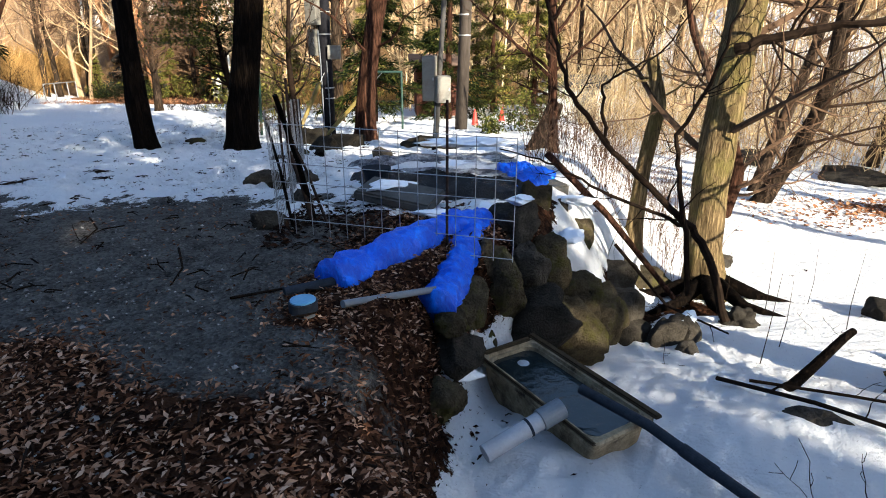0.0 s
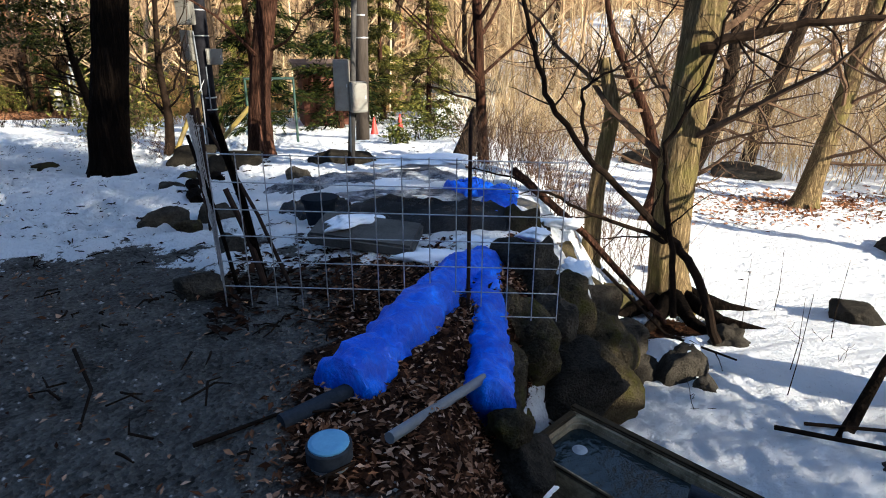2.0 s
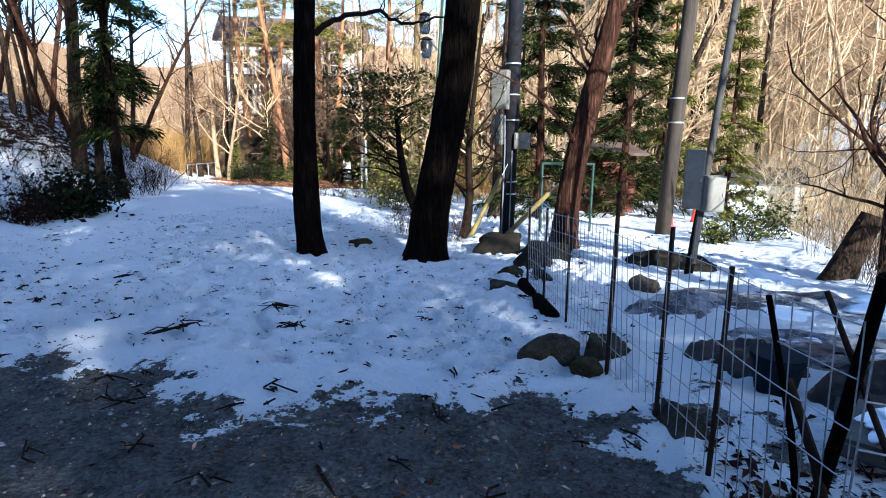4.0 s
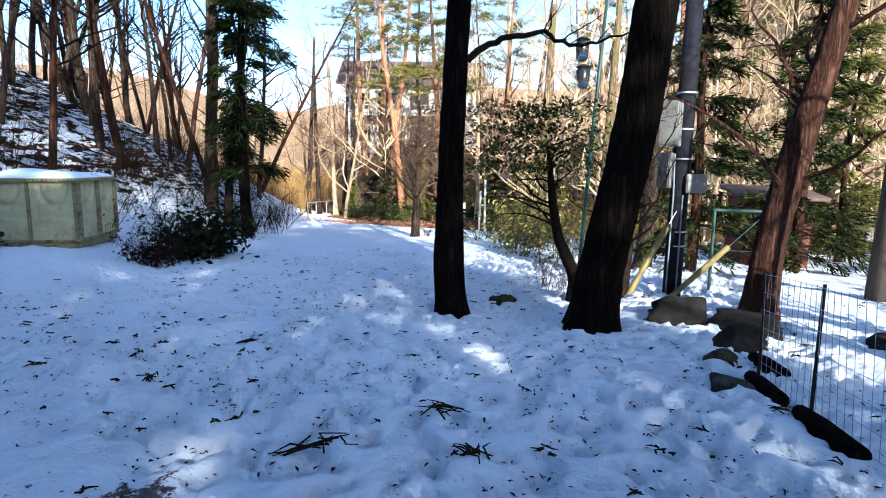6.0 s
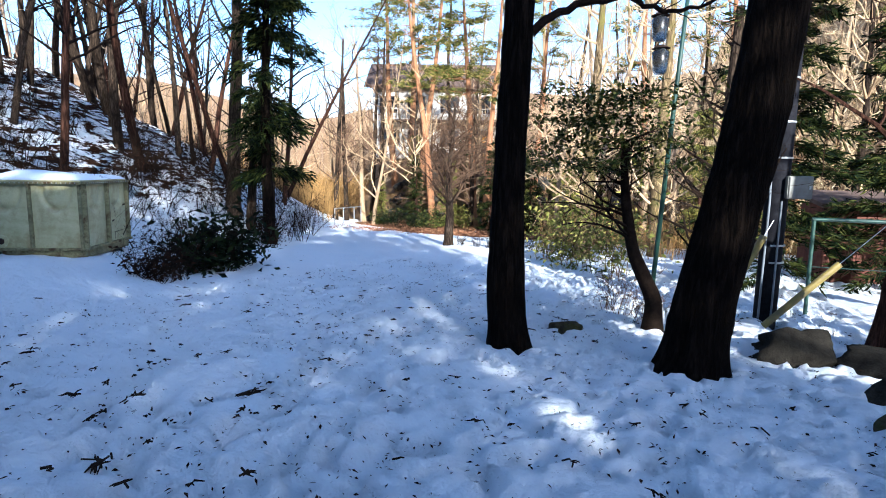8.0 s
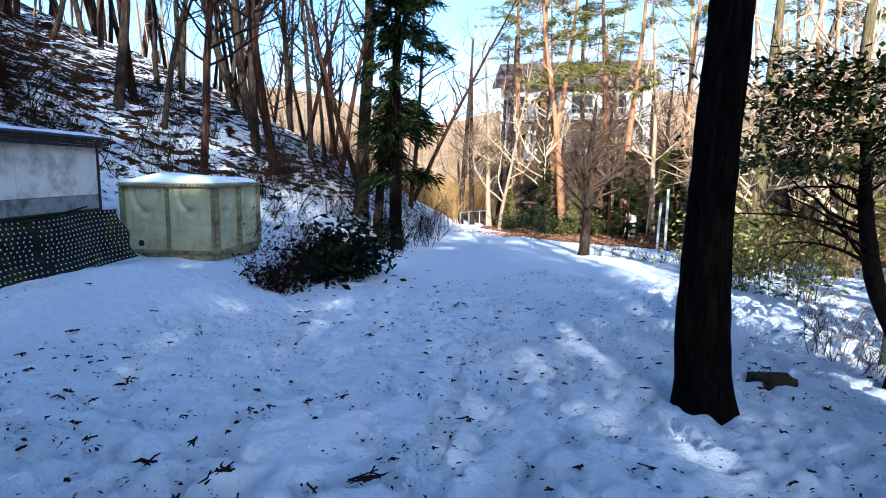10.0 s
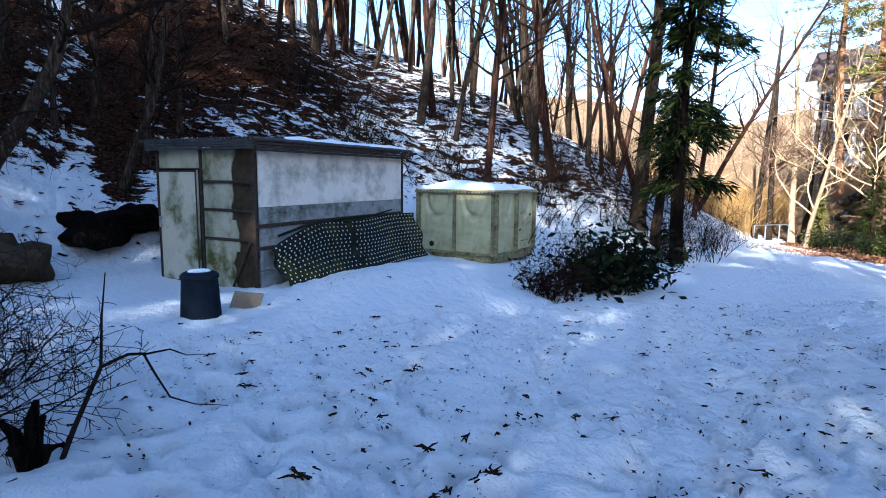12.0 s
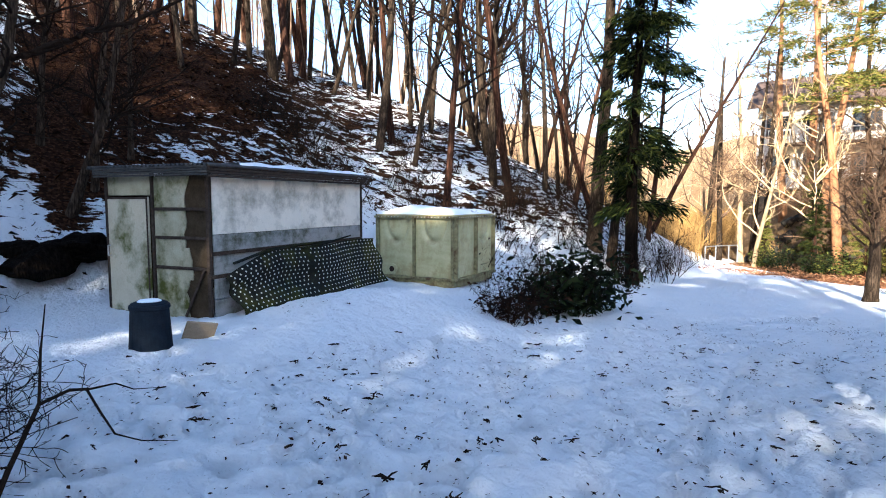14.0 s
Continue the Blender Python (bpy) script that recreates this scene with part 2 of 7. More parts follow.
# concrete, box paint and pole wood: toned down for the shade they stand in
M_CONCRETE = plain("pole_concrete", (0.035, 0.035, 0.034), (0.11, 0.108, 0.1), 6, 0.9, bump=0.3)
M_BOXGREY = plain("cream_box_paint", (0.14, 0.14, 0.12), (0.23, 0.22, 0.19), 5, 0.5, bump=0.1, stain=(0.14, 0.12, 0.1), stain_scale=4)
M_POLEWOOD = plain("shaded_weathered_pole", (0.022, 0.018, 0.015), (0.085, 0.07, 0.058), 8, 0.9, stretch=(1, 1, 0.1))
M_YELLOW = plain("yellow_guard", (0.12, 0.09, 0.02), (0.27, 0.2, 0.045), 6, 0.5, stain=(0.12, 0.09, 0.04), stain_scale=4)
M_GREEN = plain("green_paint", (0.008, 0.028, 0.02), (0.02, 0.06, 0.042), 8, 0.5)
M_PANEL = plain("off_white_panel", (0.62, 0.57, 0.47), (0.78, 0.73, 0.63), 2.5, 0.55, bump=0.1, stain=(0.3, 0.28, 0.22), stain_scale=1.6)
M_PANEL_GREEN = plain("algae_stained_panel", (0.22, 0.21, 0.13), (0.46, 0.43, 0.32), 3, 0.6, bump=0.15, stain=(0.07, 0.075, 0.02), stain_scale=1.8)
M_DOOR = plain("pale_stained_door", (0.4, 0.36, 0.26), (0.6, 0.55, 0.42), 3, 0.6, bump=0.15, stain=(0.08, 0.09, 0.025), stain_scale=1.5)
M_PANEL_GREY = plain("bare_grey_board", (0.2, 0.2, 0.19), (0.34, 0.34, 0.32), 6, 0.8, bump=0.2, stretch=(1, 1, 3), stain=(0.06, 0.065, 0.04), stain_scale=2.4)
M_PLY = plain("rotting_plywood", (0.015, 0.011, 0.007), (0.075, 0.055, 0.034), 6, 0.9, bump=0.5)
M_FRAME = plain("rusty_angle_iron", (0.014, 0.011, 0.009), (0.075, 0.056, 0.044), 14, 0.8, bump=0.3)
M_ROOF = plain("corrugated_sheet", (0.035, 0.034, 0.033), (0.1, 0.097, 0.093), 8, 0.6, 0.3)
M_MAT_BLACK = plain("black_plastic_mat", (0.004, 0.005, 0.004), (0.02, 0.021, 0.019), 8, 0.7, stain=(0.035, 0.035, 0.009), stain_scale=2.2)
M_DOT = plain("pale_stud", (0.45, 0.45, 0.4), (0.62, 0.61, 0.56), 8, 0.6)
M_TANK_EDGE = plain("dirty_flange", (0.1, 0.09, 0.045), (0.36, 0.33, 0.18), 9, 0.6, bump=0.2, stain=(0.07, 0.04, 0.02), stain_scale=4)
M_TANK = plain("yellow_green_panel", (0.36, 0.34, 0.17), (0.56, 0.53, 0.31), 4, 0.5, bump=0.1, stain=(0.3, 0.24, 0.11), stain_scale=1.7)
M_BIN = plain("blue_black_plastic", (0.006, 0.009, 0.014), (0.016, 0.022, 0.031), 8, 0.68)
M_CARD = plain("brown_board", (0.2, 0.15, 0.1), (0.33, 0.26, 0.18), 8, 0.9)
M_MULCH = leafy("red_brown_mulch", [(0.12, 0.05, 0.025), (0.26, 0.12, 0.06), (0.4, 0.22, 0.12)], 0.9)
M_WALL_HOUSE = plain("render_wall", (0.6, 0.55, 0.47), (0.76, 0.72, 0.65), 2, 0.8, bump=0.1)
M_ROOF_HOUSE = plain("brown_roof", (0.07, 0.05, 0.04), (0.16, 0.11, 0.09), 3, 0.8)
M_ORANGE = plain("orange_paint", (0.75, 0.3, 0.02), (0.85, 0.4, 0.04), 4, 0.5)
M_RED = plain("red_plastic", (0.55, 0.03, 0.02), (0.7, 0.06, 0.04), 4, 0.5)
M_TUNNEL = plain("white_film", (0.6, 0.62, 0.6), (0.75, 0.76, 0.74), 3, 0.4)
M_HUT = plain("red_brown_boards", (0.07, 0.03, 0.022), (0.16, 0.07, 0.05), 5, 0.9)


def glass_material(name, tint):
    m, nt, b = nodes_of(name, 0.05)
    b.inputs["Base Color"].default_value = (*tint, 1)
    return m


M_WINDOW = glass_material("dark_window_glass", (0.03, 0.035, 0.04))


def water_material():
    m, nt, b = nodes_of("water", 0.04)
    b.inputs["Base Color"].default_value = (0.012, 0.02, 0.022, 1)
    geo = nt.nodes.new("ShaderNodeNewGeometry").outputs["Position"]
    bump_node(nt, noise_node(nt, 16.0, 3, 0.5, geo).outputs["Fac"], 0.4, 0.02, b)
    return m


M_WATER = water_material()


# ---- mesh helpers ----
class Geo:
    """Vertices and faces of one mesh."""

    def __init__(self):
        self.v, self.f = [], []

    def tube(self, pts, radii, sides=8, closed=True):
        pts = [Vector(p) for p in pts]
        base = len(self.v)
        ref = Vector((0.31, 0.87, 0.38))
        for i, p in enumerate(pts):
            d = (pts[min(i + 1, len(pts) - 1)] - pts[max(i - 1, 0)]).normalized()
            a = d.cross(ref)
            if a.length < 0.1:
                a = d.cross(Vector((1, 0, 0)))
            a.normalize()
            c = d.cross(a)
            for k in range(sides):
                t = 2 * math.pi * k / sides
                self.v.append(p + (a * math.cos(t) + c * math.sin(t)) * radii[i])
        for i in range(len(pts) - 1):
            for k in range(sides):
                q = base + i * sides
                self.f.append((q + k, q + (k + 1) % sides, q + sides + (k + 1) % sides, q + sides + k))
        if closed:
            self.f.append(tuple(base + k for k in reversed(range(sides))))
            self.f.append(tuple(base + (len(pts) - 1) * sides + k for k in range(sides)))
        return self

    def box(self, size, m=None):
        sx, sy, sz = (s / 2 for s in size)
        b = len(self.v)
        for x in (-sx, sx):
            for y in (-sy, sy):
                for z in (-sz, sz):
                    p = Vector((x, y, z))
                    self.v.append(m @ p if m is not None else p)
        for q in ((0, 1, 3, 2), (4, 6, 7, 5), (0, 4, 5, 1), (2, 3, 7, 6), (0, 2, 6, 4), (1, 5, 7, 3)):
            self.f.append(tuple(b + i for i in q))
        return self

    def quad(self, a, b, c, d):
        i = len(self.v)
        self.v += [a, b, c, d]
        self.f.append((i, i + 1, i + 2, i + 3))
        return self

    def tri(self, a, b, c):
        i = len(self.v)
        self.v += [a, b, c]
        self.f.append((i, i + 1, i + 2))
        return self

    def mesh(self, name, smooth=False):
        me = bpy.data.meshes.new(name)
        me.from_pydata([tuple(p) for p in self.v], [], self.f)
        if smooth:
            me.polygons.foreach_set("use_smooth", [True] * len(me.polygons))
        me.update()
        return me


def part(name, geo, material, parent=None, label="", smooth=False):
    me = geo if isinstance(geo, bpy.types.Mesh) else geo.mesh(name, smooth)
    if not me.materials:
        me.materials.append(material)
    ob = new(name, me)
    if parent is not None:
        ob.parent = parent
    if label:
        tagged(ob, label)
    return ob


def thing(name, place, label, category, group="", kind="", turn=0.0):
    ob = new(name)
    ob.empty_display_size = 0.1
    ob.matrix_basis = place if isinstance(place, Matrix) else pose(*place, 0, 0, turn)
    return tagged(ob, label, category, group, kind)


def bevelled_box(size, m=None, bevel=0.01, segments=2):
    bm = bmesh.new()
    bmesh.ops.create_cube(bm, size=1.0, matrix=Matrix.Diagonal((*size, 1)))
    bmesh.ops.bevel(bm, geom=list(bm.edges), offset=bevel, segments=segments, affect="EDGES")
    if m is not None:
        bmesh.ops.transform(bm, matrix=m, verts=list(bm.verts))
    me = bpy.data.meshes.new("box")
    bm.to_mesh(me)
    bm.free()
    return me


def stone_mesh(seed, size, rough=0.35, div=4):
    """A lumpy stone, its foot a little under the origin's height."""
    rnd = random.Random(seed)
    cuts = [(Vector((rnd.gauss(0, 1), rnd.gauss(0, 1), rnd.gauss(0, 1))).normalized(), rnd.uniform(0.55, 0.85)) for _ in range(9)]
    bm = bmesh.new()
    bmesh.ops.create_icosphere(bm, subdivisions=div, radius=1.0)
    off = Vector((rnd.uniform(0, 50), rnd.uniform(0, 50), rnd.uniform(0, 50)))
    for v in bm.verts:
        n = v.co.normalized()
        k = 1 + rough * noise.noise(n * 1.3 + off) + 0.4 * rough * noise.noise(n * 3.1 + off) + 0.15 * rough * noise.noise(n * 8 + off)
        p = n * k
        # broken faces give corners
        for c, o in cuts:
            s = p.dot(c) - o
            if s > 0:
                p = p - c * s * 0.9
        p = p * (1.18 + 0.10 * (0.3 - abs(noise.noise(p * 3.5 + off))) + 0.05 * noise.noise(p * 9 + off))
        v.co = Vector((p.x * size[0], p.y * size[1], p.z * size[2]))
    me = bpy.data.meshes.new("stone")
    bm.to_mesh(me)
    bm.free()
    me.polygons.foreach_set("use_smooth", [True] * len(me.polygons))
    return me


# ---- ground ----
def lerp_table(v, xs, ys):
    return np.interp(v, xs, ys)


def bank_x(y):
    """Where the upper ground ends and falls to the brook."""
    return lerp_table(y, [-6, 0.2, 1.2, 1.8, 2.3, 3.0, 3.6, 4.0, 4.4, 5.0, 5.6, 8, 12, 20, 40], [0.9, 0.75, 0.1, -0.4, -0.54, -0.45, -0.32, -0.08, 0.25, 0.6, 0.9, 1.6, 2.6, 4.0, 6.0])


def foot_x(y):
    """The foot of the wooded slope beside the path."""
    return lerp_table(y, [-20, 2, 6, 9, 14.5, 21, 28, 34, 60], [-10.5, -12.5, -15.0, -15.6, -17.2, -17.0, -20.0, -23.0, -34.0])


def smooth01(t):
    t = np.clip(t, 0, 1)
    return t * t * (3 - 2 * t)


def ground_z(x, y):
    x, y = np.asarray(x, float), np.asarray(y, float)
    z = lerp_table(y, [-40, -5, 4.5, 8, 11.5, 20, 31, 40, 120], [0.6, 0.0, 0.0, -0.25, -0.58, -1.12, -1.7, -2.0, -2.4])
    # towards the slope the field lies a little higher
    z = z + 0.22 * smooth01((-x - 8.5) / 5.0) * smooth01((24 - y) / 10) * smooth01((y - 7.5) / 4)
    # snow mound beside the hut
    z = z + 0.42 * np.exp(-(((x + 12.4) / 1.1) ** 2 + ((y - 10.0) / 1.5) ** 2))
    # brook
    floor = lerp_table(y, [-6, 2, 3.2, 4.2, 7, 15, 40], [-0.75, -0.86, -0.95, -1.25, -1.78, -1.95, -2.3])
    low = smooth01((x - bank_x(y)) / lerp_table(y, [3, 4, 5, 9], [0.65, 0.8, 1.1, 2.2]))
    z = z + (np.minimum(floor, z) - z) * low
    # wooded slope
    d = foot_x(y) - x
    crest = lerp_table(y, [-30, 2, 10, 17, 24, 31, 36], [20, 20, 17.5, 13.6, 8.6, 3.5, 0.3])
    rise = np.where(d > 0, 0.75 * d, 0.0)
    rise = crest * (1 - np.exp(-np.maximum(rise, 0) / np.maximum(crest, 0.05) * 1.15))
    z = z + rise
    # terrace of the house
    t = smooth01((y - 37) / 7) * smooth01((x + 20 + 0.7 * (y - 34)) / 6) * smooth01((4 - x) / 8)
    z = z + 4.6 * t
    # far woods on rising ground
    r = np.hypot(x + 4, y - 10)
    az = np.arctan2(x + 4, y - 10)
    wave = 1 + 0.22 * np.sin(az * 5 + 1) + 0.12 * np.sin(az * 13)
    z = z + wave * (22 * smooth01((r - 48) / 130) + 26 * smooth01((r - 170) / 250))
    right = smooth01((0.5 * x + 0.87 * (y - 6) - 16) / 75)
    z = z + 30 * right * smooth01((x - 4) / 14)
    # unseen rise added behind, towards the sun, under the shading stand
    a = 0.6 * x - 0.8 * y
    q = 0.8 * x + 0.6 * y
    z = z + 5 * smooth01((a - 12) / 20) * smooth01((7 - q) / 8)
    return z


def gz(x, y):
    return float(ground_z(x, y))


def fbm(x, y, scale, octaves=4):
    """Smooth random relief from a few rotated lattices of sines."""
    out, amp, rnd = np.zeros_like(x), 1.0, np.random.RandomState(7)
    for _ in range(octaves):
        for _ in range(5):
            a, ph = rnd.uniform(0, 2 * np.pi, 2)
            k = rnd.uniform(0.6, 1.4) / scale
            out += amp * np.sin((x * np.cos(a) + y * np.sin(a)) * k * 6.28 + ph) / 5
        amp, scale = amp * 0.55, scale * 0.5
    return out


def melt_field(x, y):
    """Above a half the ground is bare."""
    # drive of gravel at the start, up to the snow's edge
    edge = 5.75 + 0.25 * np.sin(x * 2.1) + 0.12 * np.sin(x * 5.3 + 1)
    m = 0.5 + (edge - y) * 0.9
    m = np.clip(m, -0.4, 1.4)
    m = np.where(x < -6.5, m - 1.6 * smooth01((-6.5 - x) / 1.2) * smooth01((m - 0.0) / 0.6), m)
    # lower ground by the brook keeps its snow
    s = x - bank_x(y)
    m = m - 1.6 * smooth01((s - 0.1 - 0.12 * np.exp(-((y - 2.6) / 1.3) ** 2)) / 0.5)
    # the bed behind the mesh: patchy
    bed = smooth01((x + 1.9) / 0.5) * smooth01((9 - y) / 2) * smooth01((y - 4.4) / 0.3) * smooth01((-s + 0.2) / 0.4)
    m = m * (1 - bed) + bed * (0.3 + 0.75 * smooth01((5.3 - y) / 0.5) + 0.12 * np.sin(3 * x + 2 * y))
    # wooded slope: thin snow on leaves
    d = foot_x(y) - x
    hill = smooth01(d / 2.5)
    dark = np.exp(-(((y - 9.0) / 4.5) ** 2 + ((d - 6.5) / 3.8) ** 2))
    m = m + 0.14 * hill * smooth01((7.6 - y) / 1.5) * smooth01((6 - d) / 2.5)
    m = m + 0.12 * smooth01((d - 2.2) / 2.5) * smooth01((8.5 - y) / 4.0) + 0.55 * np.exp(-(((x + 18) / 2.2) ** 2 + ((y - 6.2) / 1.6) ** 2))
    m = m + hill * (0.78 + 0.42 * dark - 0.2 * smooth01((2.5 - d) / 2.0) + 0.22 * smooth01((d - 3) / 4) + 0.38 * smooth01((d - 4) / 3) * smooth01((13 - y) / 5) * smooth01((y - 4.5) / 3.5) - 0.12 * smooth01((6.5 - y) / 3))
    m = m + 0.28 * hill * smooth01((y - 13) / 3) * smooth01((27 - y) / 4) * smooth01((5 - d) / 3)
    # mulch round the trees by the house, and the far ground
    t = smooth01((y - 29.3 - 0.68 * np.maximum(0, -15 - x)) / 1.2) * smooth01((x + 22.4 + 0.35 * (y - 33)) / 1.6)
    m = m + 1.3 * t + 1.3 * smooth01((y - 37) / 3)
    r = np.hypot(x + 4, y - 10)
    m = m + 1.1 * smooth01((r - 30) / 12) + 0.9 * smooth01((x - 15) / 8)
    m = m + 1.5 * np.exp(-(((x - 9.42) / 2.4) ** 2 + ((y - 11.23) / 1.1) ** 2) ** 2)
    m = m + 2.6 * np.exp(-(((x - 3.05) / 0.75) ** 2 + ((y - 6.55) / 0.6) ** 2) ** 2) + 2.2 * np.exp(-(((x - 2.1) / 0.5) ** 2 + ((y - 6.0) / 0.5) ** 2) ** 2)
    return np.clip(m, -1, 2)


LITTER_Y = 2.75


def litter_field(x, y):
    # gravel in the middle of the drive, leaves towards the bank and the start
    g = smooth01((x + 1.35 - 0.25 * (y - 3)) / 0.6)
    g = np.maximum(g, smooth01((LITTER_Y + 0.25 * np.sin(x * 2.3) - y) / 0.5) * smooth01((x + 4.2) / 1.0))
    g = g - 0.85 * np.exp(-(((x + 0.95) / 0.75) ** 2 + ((y - 2.5) / 0.42) ** 2))
    g = np.maximum(g, smooth01((y - 6.5) / 1.0))
    return np.maximum(g, smooth01((-x - 11) / 2))


def axis(lo, mid_lo, fine_lo, fine_hi, mid_hi, hi, fine, mid):
    parts = [np.arange(fine_lo, fine_hi, fine), np.arange(mid_lo, fine_lo, mid), np.arange(fine_hi, mid_hi, mid)]
    def grow(start, end):
        v, step, out = start, mid * 1.15, []
        while v < end:
            out.append(v)
            v += step
            step *= 1.13
        return out + [end]
    up = grow(mid_hi, hi)
    down = [-v for v in grow(-mid_lo, -lo)]
    return np.unique(np.round(np.concatenate([*parts, up, down]), 4))


def build_ground():
    xs = axis(-480, -30, -12.5, 3.0, 18, 480, 0.032, 0.35)
    ys = axis(-480, -4, 0.6, 14, 48, 480, 0.032, 0.35)
    gx, gy = np.meshgrid(xs, ys, indexing="ij")
    z = ground_z(gx, gy)
    melt = melt_field(gx, gy)
    near = smooth01((60 - np.hypot(gx + 4, gy - 10)) / 20)
    z = z + near * (0.03 * fbm(gx, gy, 2.2) + 0.02 * fbm(gx + 9, gy, 0.6, 2) + 0.02 * fbm(gx, gy + 3, 0.28, 2) * smooth01((0.6 - melt) / 0.3))
    hill = smooth01((foot_x(gy) - gx) / 2.5)
    z = z + hill * near * 0.16 * fbm(gx, gy + 5, 1.9, 4)
    # the snow lies some centimetres over the bare ground
    z = z + 0.05 * smooth01((0.65 - melt) / 0.4) * near
    # footprints and hollows in the snow
    rnd = np.random.RandomState(3)
    for _ in range(5200):
        cx, cy = rnd.uniform(-11, -1.5), rnd.uniform(6.2, 20)
        i0, i1 = np.searchsorted(xs, (cx - 0.4, cx + 0.4))
        j0, j1 = np.searchsorted(ys, (cy - 0.4, cy + 0.4))
        if gx[i0, 0] > float(bank_x(cy)) - 1.5:
            continue
        a, w = rnd.uniform(0, 3.14), rnd.uniform(0.035, 0.075)
        dx, dy = gx[i0:i1, j0:j1] - cx, gy[i0:i1, j0:j1] - cy
        u, v = dx * np.cos(a) + dy * np.sin(a), -dx * np.sin(a) + dy * np.cos(a)
        z[i0:i1, j0:j1] -= rnd.uniform(0.04, 0.13) * np.exp(-((u / (w * 1.6)) ** 2 + (v / w) ** 2) ** 2)
    # trails of prints
    for (xa, ya), (xb, yb), n in (((-7.2, 7.6), (-11.2, 12.2), 26), ((-6.6, 8.2), (-9.5, 15.0), 30), ((-5.6, 6.8), (-8.5, 8.4), 14), ((-3.6, 7.4), (-5.0, 10.5), 14), ((-6.2, 7.0), (-8.8, 13.0), 24), ((-8.0, 7.4), (-10.6, 9.4), 18), ((-9.5, 6.8), (-11.6, 7.4), 14), ((-5.2, 7.0), (-7.4, 12.0), 22)):
        for k in range(n):
            f = (k + rnd.uniform(-0.2, 0.2)) / n
            cx, cy = xa + (xb - xa) * f + rnd.normal(0, 0.1), ya + (yb - ya) * f + rnd.normal(0, 0.1)
            i0, i1 = np.searchsorted(xs, (cx - 0.35, cx + 0.35))
            j0, j1 = np.searchsorted(ys, (cy - 0.35, cy + 0.35))
            dx, dy = gx[i0:i1, j0:j1] - cx, gy[i0:i1, j0:j1] - cy
            z[i0:i1, j0:j1] -= 0.12 * np.exp(-((dx / 0.075) ** 2 + (dy / 0.095) ** 2) ** 2)
    nx, ny = len(xs), len(ys)
    co = np.stack([gx, gy, z], -1).reshape(-1, 3)
    idx = np.arange(nx * ny).reshape(nx, ny)
    quads = np.stack([idx[:-1, :-1], idx[1:, :-1], idx[1:, 1:], idx[:-1, 1:]], -1).reshape(-1, 4)
    me = bpy.data.meshes.new("ground")
    me.vertices.add(len(co))
    me.vertices.foreach_set("co", co.ravel())
    me.loops.add(quads.size)
    me.loops.foreach_set("vertex_index", quads.ravel().astype(np.int32))
    me.polygons.add(len(quads))
    me.polygons.foreach_set("loop_start", np.arange(0, quads.size, 4, dtype=np.int32))
    me.update(calc_edges=True)
    me.polygons.foreach_set("use_smooth", [True] * len(quads))
    # mask of the far ground whose litter is painted sunlit
    sunlit_dry = np.maximum(smooth01((np.hypot(gx + 4, gy - 10) - 24) / 10), smooth01((gx - 6) / 4)) * (1 - hill * smooth01((34 - gy) / 4)) * (1 - 0.35 * smooth01((gx + 24.5 + 0.45 * (gy - 33)) / 2) * smooth01((gy - 31) / 2) * smooth01((2 - gx) / 4) * smooth01((50 - gy) / 4))
    for key, val in (("melt", melt), ("litter", litter_field(gx, gy)), ("sunlit_dry", sunlit_dry), ("slope", smooth01((foot_x(gy) - gx + 0.6) / 1.5) * smooth01((36 - gy) / 3))):
        me.attributes.new(key, "FLOAT", "POINT").data.foreach_set("value", val.ravel().astype(np.float32))
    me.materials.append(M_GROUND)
    me.validate()
    return tagged(new("ground", me), "old snow over gravel, leaf litter and slopes", "ground", kind="structure")


build_ground()


# ---- trees ----
def limb(geo, rnd, p, d, length, r0, r1, n, sides, wander, lift=0.0):
    """A bent tapering limb; returns its points and directions."""
    pts, dirs, rad = [p.copy()], [d.copy()], [r0]
    for i in range(n):
        d = (d + Vector((rnd.gauss(0, wander), rnd.gauss(0, wander), rnd.gauss(0, wander * 0.6) + lift))).normalized()
        p = p + d * (length / n)
        pts.append(p.copy())
        dirs.append(d.copy())
        rad.append(r0 + (r1 - r0) * (i + 1) / n)
    geo.tube(pts, rad, sides, closed=False)
    return pts, dirs, rad


def ramify(geo, rnd, pts, dirs, rad, start, count, length, depth, spread=0.9, lift=0.05, sides=5, shrink=0.5, kids=5):
    """Side branches along a limb, and twigs on them."""
    n = len(pts) - 1
    for _ in range(count):
        t = start + (1 - start) * rnd.random()
        i = min(int(t * n), n - 1)
        f = t * n - i
        p = pts[i].lerp(pts[i + 1], f)
        a = rnd.uniform(0, 6.283)
        side = dirs[i].cross(Vector((math.cos(a), math.sin(a), 0.3))).normalized()
        d = (dirs[i] * (1 - spread * 0.6) + side * spread).normalized()
        r = max(min(rad[i] * rnd.uniform(0.3, 0.55), length * 0.015), 0.0025)
        ln = length * rnd.uniform(0.5, 1.1) * (1.15 - 0.5 * t)
        bp, bd, br = limb(geo, rnd, p, d, ln, r, max(r * 0.25, 0.002), 6 if depth else 4, sides if depth else 3, 0.24, lift)
        if depth:
            ramify(geo, rnd, bp, bd, br, 0.2, kids, ln * shrink, depth - 1, spread, lift, 4, shrink, kids)


